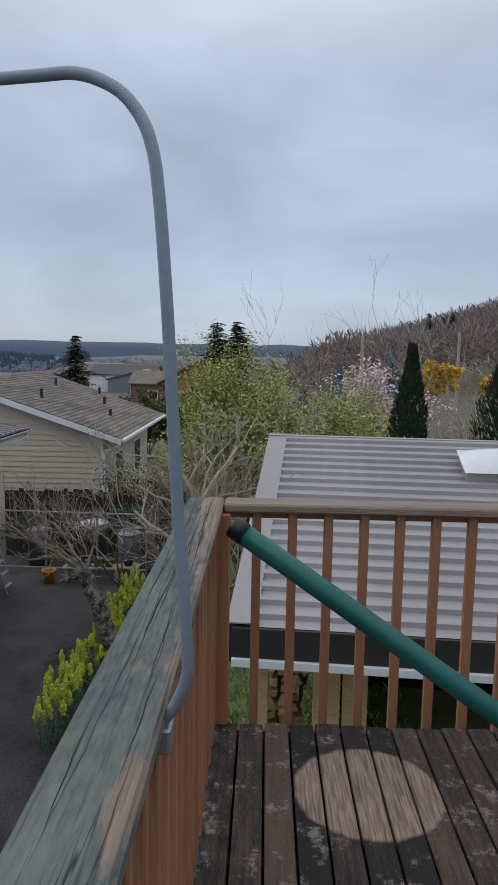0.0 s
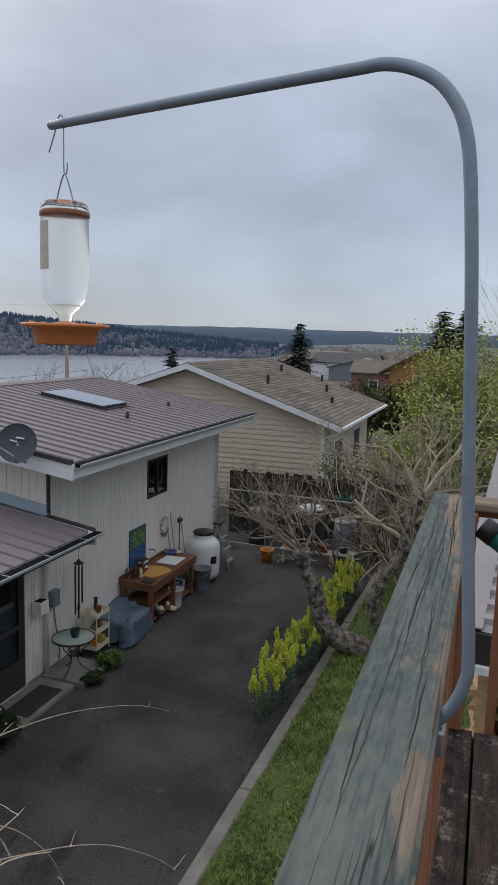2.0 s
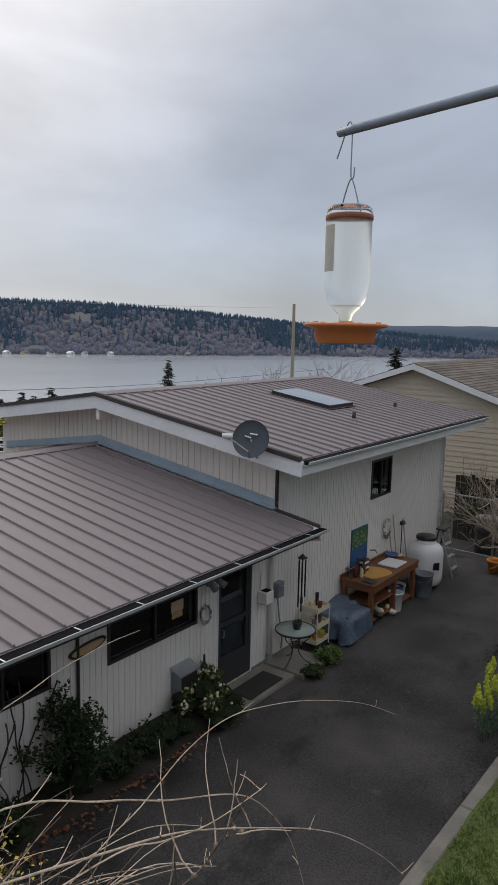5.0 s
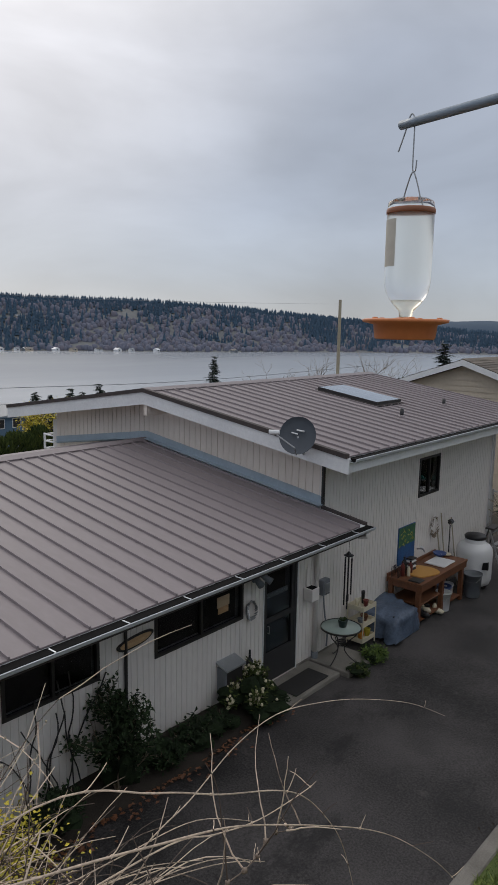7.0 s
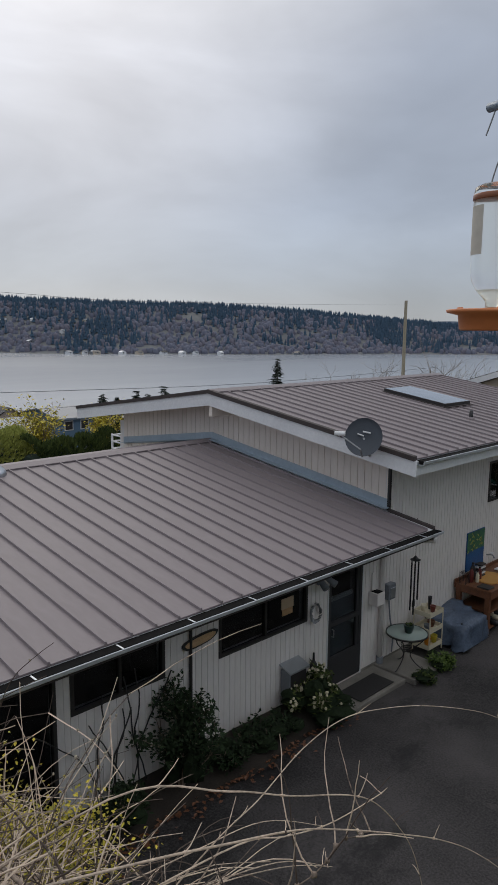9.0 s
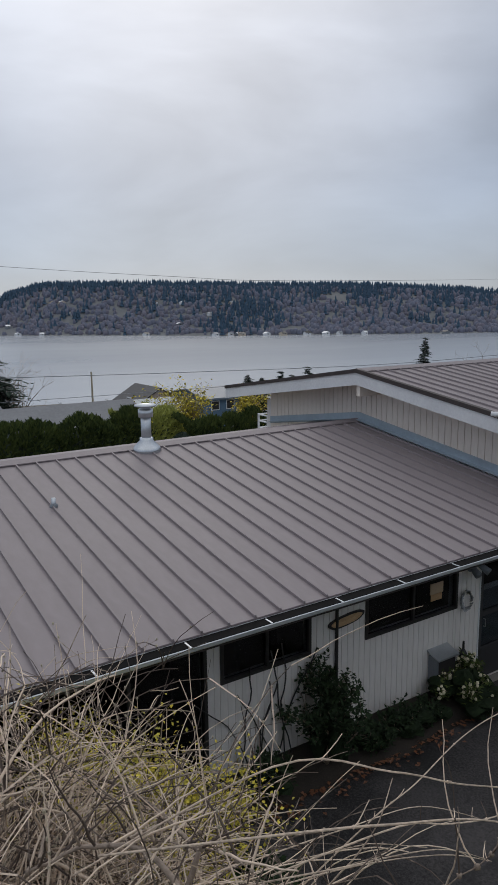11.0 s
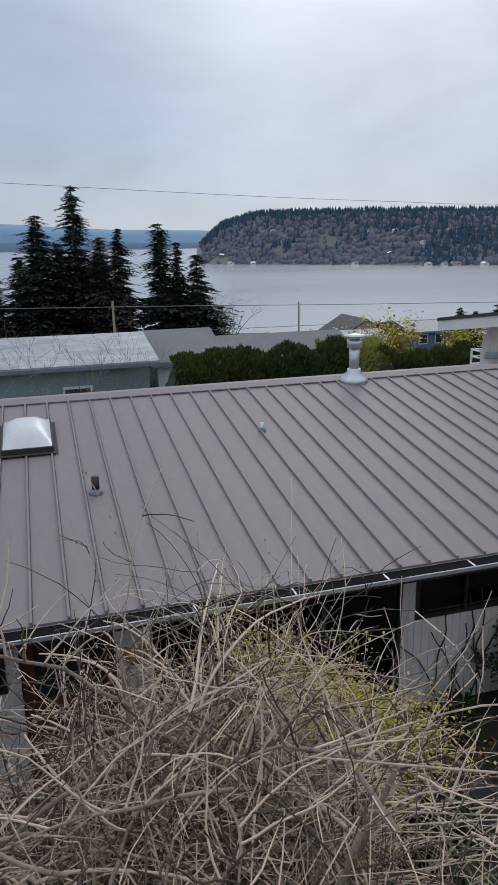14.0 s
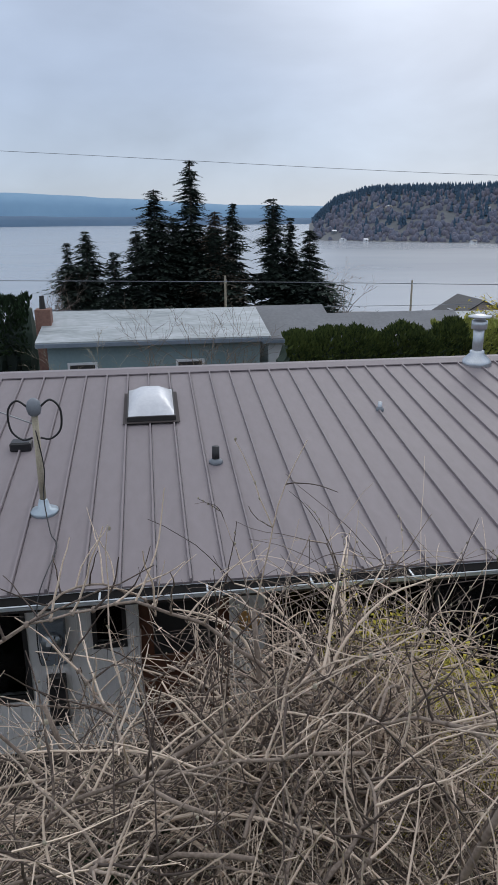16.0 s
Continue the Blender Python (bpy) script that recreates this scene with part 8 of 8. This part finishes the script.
M_OLDROOF = mat("mossy_pale_roof", (0.50, 0.53, 0.55), (0.22, 0.25, 0.25), rough=0.6, metal=0.1, scale=0.9, fine=5, bump=0.1, stretch=(1.6, 0.5, 1))
M_TEAL = mat("teal_wall", (0.24, 0.33, 0.35), (0.19, 0.27, 0.29), rough=0.8, scale=1, fine=9, bump=0.04)
def gable_house(name, x0, x1, y0, y1, zb, ze, zr, ridge_axis, wall_m, roof_m, label, windows=(), over=0.35):
    """A plain house: walls, two roof slopes, gables, windows (side, along, low, wide, high)."""
    t = thing(name, ((x0 + x1) / 2, (y0 + y1) / 2, zb), label, "house")
    part("wall", Geo().box(x0, x1, y0, y1, zb, ze), wall_m, t)
    if ridge_axis == "y":
        c, h = (x0 + x1) / 2, (x1 - x0) / 2
        part("gable", Geo().prism([(x0, ze), (x1, ze), (c, zr - 0.06)], "y", y0, y1), wall_m, t)
        for s in (1, -1):
            sl = (zr - ze) / h
            part("roof", Geo().prism([(c, zr), (c + s * (h + over), ze - over * sl), (c + s * (h + over), ze - over * sl - 0.12), (c, zr - 0.12)], "y", y0 - over, y1 + over), roof_m, t)
            part("eave_board", Geo().block(c + s * (h + over) - 0.03, c + s * (h + over) + 0.05, y0 - over, y1 + over, ze - over * sl - 0.22, ze - over * sl - 0.06), M_BLUEGREY, t)
    else:
        c, h = (y0 + y1) / 2, (y1 - y0) / 2
        part("gable", Geo().prism([(y0, ze), (y1, ze), (c, zr - 0.06)], "x", x0, x1), wall_m, t)
        for s in (1, -1):
            sl = (zr - ze) / h
            part("roof", Geo().prism([(c, zr), (c + s * (h + over), ze - over * sl), (c + s * (h + over), ze - over * sl - 0.12), (c, zr - 0.12)], "x", x0 - over, x1 + over), roof_m, t)
    for side, a, lo, w, hh in windows:
        if side == "x":
            f = part("window", Geo().block(x1 - 0.02, x1 + 0.05, a, a + w, lo, lo + hh, 0.01), M_TRIM, t)
            part("pane", Geo().box(x1 + 0.05, x1 + 0.06, a + 0.1, a + w - 0.1, lo + 0.1, lo + hh - 0.1), M_FRAME, f)
        else:
            f = part("window", Geo().block(a, a + w, y0 - 0.05, y0 + 0.02, lo, lo + hh, 0.01), M_TRIM, t)
            part("pane", Geo().box(a + 0.1, a + w - 0.1, y0 - 0.06, y0 - 0.05, lo + 0.1, lo + hh - 0.1), M_FRAME, f)
    return t


M_GREYROOF = mat("grey_shingle", (0.22, 0.225, 0.235), (0.15, 0.155, 0.165), rough=0.95, scale=0.5, fine=6, bump=0.2)
gh = gable_house("grey_roofed_house", -38.2, -30.0, -3.95, 4.75, -8, -3.12, -2.50, "y", M_TEAL, M_OLDROOF, "low teal house with a pale streaked metal roof", (("x", -3.2, -4.9, 1.2, 0.8), ("x", 1.2, -4.9, 1.2, 0.8)), 0.4)
part("chimney", Geo().block(-32.6, -31.9, -4.6, -3.95, -5, -2.15, 0.02), M_BRICK, gh, "brick chimney")
part("chimney_pot", Geo().tube([(-32.25, -4.3, -2.15), (-32.25, -4.3, -1.6)], [0.14, 0.10], 10), M_FRAME, gh)
gable_house("garage", -40, -33, 5.6, 8.6, -8, -3.7, -2.75, "y", M_TRIM, M_GREYROOF, "white garage with a grey roof beside the teal house")
gable_house("town_house", -47, -41, 9.5, 19, -10, -5.1, -4.2, "y", M_GREYPL, M_GREYROOF, "long grey-roofed house down the slope")
gable_house("town_house", -76, -70, 31.5, 36.5, -12, -8.2, -6.7, "x", mat("pale_pink_wall", (0.55, 0.46, 0.41), (0.47, 0.39, 0.35), rough=0.8, scale=0.6, bump=0), M_FRAME, "pale gabled house near the shore", (("y", -73, -9, 1.4, 1.2),))
gable_house("town_house", -78, -70, 39.6, 44.5, -12, -8.3, -7.5, "y", mat("blue_wall", (0.13, 0.22, 0.32), (0.10, 0.18, 0.27), rough=0.8, scale=0.6, bump=0), M_GREYPL, "small blue house with white window frames", (("x", 40.4, -9.8, 1.1, 1.1), ("x", 42.4, -9.8, 1.1, 1.1)))
gable_house("town_house", -72, -64, 44.8, 51, -12, -8.6, -7.7, "y", M_TRIM, M_GREYPL, "white house with a grey roof near the shore", (("x", 46.5, -10, 1.4, 1.0),))
gable_house("town_house", -58, -51, 22, 27.5, -11, -6.6, -5.7, "y", M_GREYPL, M_OLDROOF, "grey house down the slope")
gable_house("town_house", -31, -24.5, -16.5, -6.6, -7, -4.6, -3.4, "y", M_SHINGLE, M_GREYPL, "low brown house with a grey roof")
gable_house("chalet", -8.6, -2.8, 60, 69, -6, -0.5, 1.1, "y", mat("orange_timber", (0.50, 0.25, 0.09), (0.38, 0.18, 0.06), rough=0.7, scale=2, bump=0.1), M_SHINGLE, "orange timber house with a brown roof", (("y", -6.7, -2.2, 1.3, 1.1),), 0.8)
tw = random.Random(300)
for k in range(16):
    b, r = tw.uniform(8, 34), tw.uniform(95, 210)
    x, y = -r * math.sin(radians(b)), r * math.cos(radians(b))
    z, w, d = land(x, y), tw.uniform(4, 7), tw.uniform(4, 6)
    gable_house("town_house", x - w, x + w, y - d, y + d, z - 1, z + 3.0, z + 4.6, tw.choice("xy"), tw.choice((M_TRIM, M_TANLAP, M_GREYPL, M_BRICK)), tw.choice((M_GREYPL, M_SHINGLE, M_FRAME)), "small far house in the town", (("y", x - 2, z + 0.6, 1.4, 1.3), ("y", x + 1, z + 0.6, 1.4, 1.3)))
for k in range(28):
    b = tw.choice((tw.uniform(36, 76.5), tw.gauss(50, 3), tw.gauss(60, 2), tw.gauss(73, 1.5)))
    r = table(FAR_SHORE, b) + tw.choice((6, 8, 10, 14, 14, 70, 110, 150))
    x, y = -r * math.sin(radians(b)), r * math.cos(radians(b))
    z, w, d = land(x, y), tw.uniform(2.5, 4.5), tw.uniform(2, 4)
    z = max(z, WATER)
    gable_house("shore_house", x - w, x + w, y - d, y + d, z - 2, z + 2.6, z + 4.2, tw.choice("xy"), tw.choice((M_TRIM, M_WHITE, M_GREYPL, M_TANLAP)), tw.choice((M_GREYPL, M_FRAME, M_TRIM)), "tiny pale house on the far shore", (("x", y - 1, z + 1, 1.6, 1.4),))

# poles and wires
def pole(x, y, zb, zt, label="weathered grey wooden utility pole", r=0.13, arm_=True):
    t = thing("utility_pole", (x, y, zb), label, "utility pole")
    part("shaft", Geo().tube([(x, y, zb), (x, y, zt)], [r, r * 0.75], 8), M_PALE, t)
    if arm_:
        part("crossarm", Geo().block(x - 0.8, x + 0.8, y - 0.05, y + 0.05, zt - 0.6, zt - 0.45, 0.01), M_PALE, t)
        for s in (-0.7, 0.0, 0.7):
            part("insulator", Geo().tube([(x + s, y, zt - 0.45), (x + s, y, zt - 0.25)], 0.05, 6), M_GREYPL, t)
pole(-39.1, 59.4, -8, 4.3, r=0.19, arm_=False)
pole(-120, 45.1, -16, -9.0, r=0.2, arm_=False)
pole(-100, 45.5, -15, -10.5, r=0.15, arm_=False)
pole(-62, 6.7, -10, -3.2, r=0.12)
pole(6.5, 52, -5, 3.0, r=0.16, arm_=False)
pole(15.5, 60, -5, 3.6, r=0.16, arm_=False)
def wire(pts, r, label="sagging overhead utility wire"):
    solid("overhead_wire", Geo().tube(curve(pts, 8), r, 5), M_GREYPL, label, "wire", smooth=True)
wire([(-60, -40, -2.4), (-60, 8.1, -3.57), (-60, 33, -4.3), (-60, 61.8, -4.84), (-58, 100, -4.0)], 0.030)
wire([(-14, -10, 2.9), (-14, -2.1, 2.59), (-14, 6.8, 2.2), (-14.5, 14, 2.2), (-39.1, 59.4, 3.9)], 0.0038)
wire([(-60, -40, -5.2), (-60, 0, -5.6), (-60, 33, -5.9), (-60, 60, -5.8)], 0.022)

# ---------------- woods ----------------
def forest(n, place, kinds, seed, full=0.0):
    """Far woods: small conifers and bare crowns, one object for each kind."""
    rr = random.Random(seed)
    geos = {k: Geo() for k in kinds}
    for _ in range(n):
        q = place(rr)
        if q is None:
            continue
        x, y, z, h, k = q
        g = geos[k]
        if k.startswith("conifer"):
            w = h * rr.uniform(0.20, 0.30)
            for j in range(3):
                zb, r = z + h * (0.08 + 0.27 * j), w * (1 - 0.28 * j)
                zt = z + h * (0.52 + 0.24 * j)
                m = 6
                a0 = rr.uniform(0, 1)
                g.add([(x + r * rr.uniform(0.7, 1.2) * math.cos(a0 + 6.283 * i / m), y + r * rr.uniform(0.7, 1.2) * math.sin(a0 + 6.283 * i / m), zb + rr.uniform(-0.05, 0.05) * h) for i in range(m)] + [(x, y, zt)], [(i, (i + 1) % m, m) for i in range(m)])
        else:
            if full:
                w = 0.42 * rr.uniform(0.7, 1.2) * h
                g.blob((x, y, z), (w, w, h * 0.74), 7, 5, 0.14, rr)
                continue
            wide = rr.uniform(0.28, 0.42) * h
            g.leaf((x, y, z), (rr.uniform(-0.1, 0.1), rr.uniform(-0.1, 0.1), 1), (1, 0, 0), h * 0.7, h * 0.016)
            for _ in range(52):
                a, t = rr.uniform(0, 6.28), rr.uniform(-0.35, 1.0)
                c, q = math.sqrt(max(0.0, 1 - t * t)), rr.uniform(0.45, 0.95)
                o = Vector((wide * c * math.cos(a), wide * c * math.sin(a), h * 0.40 * t))
                d = o.normalized() + Vector((rr.gauss(0, 0.4), rr.gauss(0, 0.4), rr.gauss(0.3, 0.4)))
                g.leaf(Vector((x, y, z + h * 0.55)) + o * q, d, (math.sin(a), -math.cos(a), rr.uniform(-0.5, 0.5)), h * rr.uniform(0.10, 0.22), h * rr.uniform(0.008, 0.018))
    return geos
def far_place(rr):
    b = rr.uniform(14, 77.3)
    far = table(FAR_SHORE, b)
    d = rr.uniform(8, 330) if rr.random() < 0.75 else rr.uniform(220, 300)
    x, y = -(far + d) * math.sin(radians(b)), (far + d) * math.cos(radians(b))
    z = land(x, y)
    if z < WATER + 0.4:
        return None
    up = (d - 40) / 260
    patch = noise.noise(Vector((x * 0.009, y * 0.009, 1)))
    if 25 < d < 190 and noise.noise(Vector((x * 0.014, y * 0.014, 9))) > 0.44:
        return None
    k = "conifer" if rr.random() < 0.03 + 0.95 * max(0, up) ** 1.8 + (0.62 if patch > 0.16 else 0.0) else rr.choice(("bare", "bare", "bare_rust"))
    return x, y, z - 0.8, rr.uniform(5.5, 10) if k != "conifer" else rr.uniform(8, 15), k
# wood colours shifted towards blue, with the haze over the water painted in
M_FCON = mat("hazed_conifer_wood", (0.056, 0.104, 0.158), (0.042, 0.084, 0.132), rough=1, scale=0.02, fine=0.3, bump=0, island=0.15)
M_FBARE = mat("hazed_bare_wood", (0.150, 0.160, 0.212), (0.112, 0.124, 0.170), rough=1, scale=0.02, fine=0.3, bump=0, island=0.12)
M_FRUST = mat("hazed_rusty_wood", (0.160, 0.156, 0.195), (0.120, 0.117, 0.152), rough=1, scale=0.02, fine=0.3, bump=0, island=0.12)
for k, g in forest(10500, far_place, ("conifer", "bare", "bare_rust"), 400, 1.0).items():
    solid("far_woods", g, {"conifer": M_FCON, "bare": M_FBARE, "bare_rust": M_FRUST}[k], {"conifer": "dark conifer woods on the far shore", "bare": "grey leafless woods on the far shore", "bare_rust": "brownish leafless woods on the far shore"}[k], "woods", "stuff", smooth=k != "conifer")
def hill_place(rr):
    if rr.random() < 0.62:
        b, r = rr.uniform(-26, -2), rr.uniform(75, 330)
    else:
        b, r = rr.uniform(-6, 24), rr.uniform(120, 850)
    x, y = -r * math.sin(radians(b)), r * math.cos(radians(b))
    z = land(x, y)
    if z < WATER + 0.5:
        return None
    k = "conifer" if rr.random() < 0.08 else rr.choice(("bare", "bare_rust", "bare_rust"))
    s = 0.7 if k == "conifer" else 1.0
    return x, y, z - 0.5, s * (rr.uniform(4.5, 8.5) if b < -2 else rr.uniform(3.0, 6.0)), k
M_HBARE = mat("hill_bare_wood", (0.33, 0.285, 0.26), (0.15, 0.13, 0.12), rough=1, scale=0.05, fine=2.4, bump=0, island=0.6)
M_HRUST = mat("hill_rusty_wood", (0.33, 0.25, 0.215), (0.16, 0.125, 0.11), rough=1, scale=0.05, fine=2.4, bump=0, island=0.5)
for k, g in forest(2200, hill_place, ("conifer", "bare", "bare_rust"), 401).items():
    solid("hill_woods", g, {"conifer": M_FCON, "bare": M_HBARE, "bare_rust": M_HRUST}[k], {"conifer": "scattered dark conifers on the hillside", "bare": "bare grey-brown trees on the hillside", "bare_rust": "bare reddish-brown trees on the hillside"}[k], "woods", "stuff")
def near_place(rr):
    b = rr.uniform(18, 100)
    r = rr.uniform(48, 215)
    x, y = -r * math.sin(radians(b)), r * math.cos(radians(b))
    z = land(x, y)
    lim = 2.2 if b > 40 else 3.6
    return x, y, z - 0.4, rr.uniform(0.8, lim), rr.choice(("conifer", "bare", "bare", "bare_rust"))
for k, g in forest(900, near_place, ("conifer", "bare", "bare_rust"), 402).items():
    solid("slope_scrub", g, {"conifer": M_CONIF, "bare": M_HBARE, "bare_rust": M_MLEAF}[k], {"conifer": "small dark conifers on the slope", "bare": "bare scrub on the slope to the water", "bare_rust": "green bushes on the slope to the water"}[k], "scrub", "stuff")
brush("bare_tree", (-31, 47, -6.5), 11, (4.5, 2.0, 4.3), M_TWIGD, "wide bare tree crowns beyond the house roof", 301, 3, 0.06, 0.85)
brush("bare_tree", (-23.5, 45, -6.3), 9, (3.2, 2.0, 4.2), M_TWIGD, "wide bare tree crowns beyond the house roof", 302, 3, 0.06, 0.85)
brush("bare_tree", (-74, 18.8, -10.5), 24, (1.4, 1.4, 4.3), M_TWIGD, "bare rounded tree by the firs", 303, 3, 0.06, 0.85)
brush("bare_tree", (-28.6, 1.8, -6.5), 10, (0.5, 1.9, 3.5), M_TWIGD, "bare shrub before the teal house", 304, 3, 0.03, 0.8)
brush("bare_tree", (-28.4, -2.4, -6.5), 6, (0.5, 1.6, 2.2), M_PALE, "bare shrub before the teal house", 305, 3, 0.03, 0.8)
brush("bare_tree", (-52, -6.5, -8), 6, (2, 1.6, 3.6), M_HRUST, "reddish bare tree beyond the chimney", 306, 3, 0.05, 0.8)
hedge("hedge", -38, -16, -6.0, -2.5, -8, 1.4, M_DLEAF, "dark unclipped hedge beyond the chimney", 204, 6000, 0.22)
# dark leaves added to shade the shrub's gaps; low evergreens along the old fence
for k, (x, y, h, r) in enumerate(((-3.3, -0.6, 1.9, 1.0), (-3.1, 0.6, 2.1, 1.0), (-3.3, 1.7, 1.7, 0.9), (-4.4, 0.0, 1.5, 0.9), (-4.3, 1.1, 1.5, 0.9), (-2.6, 0.0, 1.8, 0.9), (-2.5, 1.2, 1.7, 0.8), (-4.9, -1.2, 1.3, 0.9), (-5.4, 3.4, 0.9, 0.7))):
    leafy("shade_undergrowth", (x, y, Z0), h, (r, r), M_DLEAF, M_TWIGD, "dark leaf mass added below the bare shrub to darken its gaps", 220 + k, 4, 3600, (0.10, 0.045), cat="bush", low=0.0)
for k, (x, y, h) in enumerate(((-7.0, 20.4, 1.3), (-6.0, 20.6, 1.2), (-5.0, 20.5, 1.3), (-4.1, 21.0, 1.2), (-2.9, 20.2, 1.5), (-2.4, 19.0, 1.0))):
    leafy("evergreen_bush", (x, y, Z0), h, (0.8, 0.5), M_DLEAF, M_TWIGD, "dark straggling evergreen along the back fence", 240 + k, 7, 1500, (0.09, 0.035), cat="bush", low=0.0)
brush("bare_bush", (-5.0, 19.9, -4.1), 7, (2.0, 0.3, 1.3), M_TWIGD, "dead brown stems behind the chain-link", 251, 2, 0.02, 0.65)
brush("bare_bush", (-2.6, 17.5, -4.0), 8, (0.6, 0.8, 1.8), M_TWIGD, "bare twiggy shrub beside the kerb's end", 252, 3, 0.022, 0.7)
# white balcony rail on the far side of the house
bl = thing("balcony", (-17.0, 11.0, -3.0), "white-railed balcony behind the house", "balcony")
part("floor", Geo().block(-17.2, -16.3, 11.5, 12.1, -2.12, -2.0, 0.01), M_TRIM, bl)
for z in (-1.80, -1.60, -1.42):
    part("rail", Geo().block(-17.2, -17.16, 11.5, 12.1, z, z + 0.035, 0.006), M_TRIM, bl)
    part("rail", Geo().block(-17.16, -16.3, 11.5, 11.54, z, z + 0.035, 0.006), M_TRIM, bl)
for x, y in ((-17.2, 11.5), (-16.75, 11.5), (-16.35, 11.5), (-17.2, 12.04)):
    part("post", Geo().block(x, x + 0.05, y, y + 0.05, -5.0, -1.37, 0.006), M_TRIM, bl)
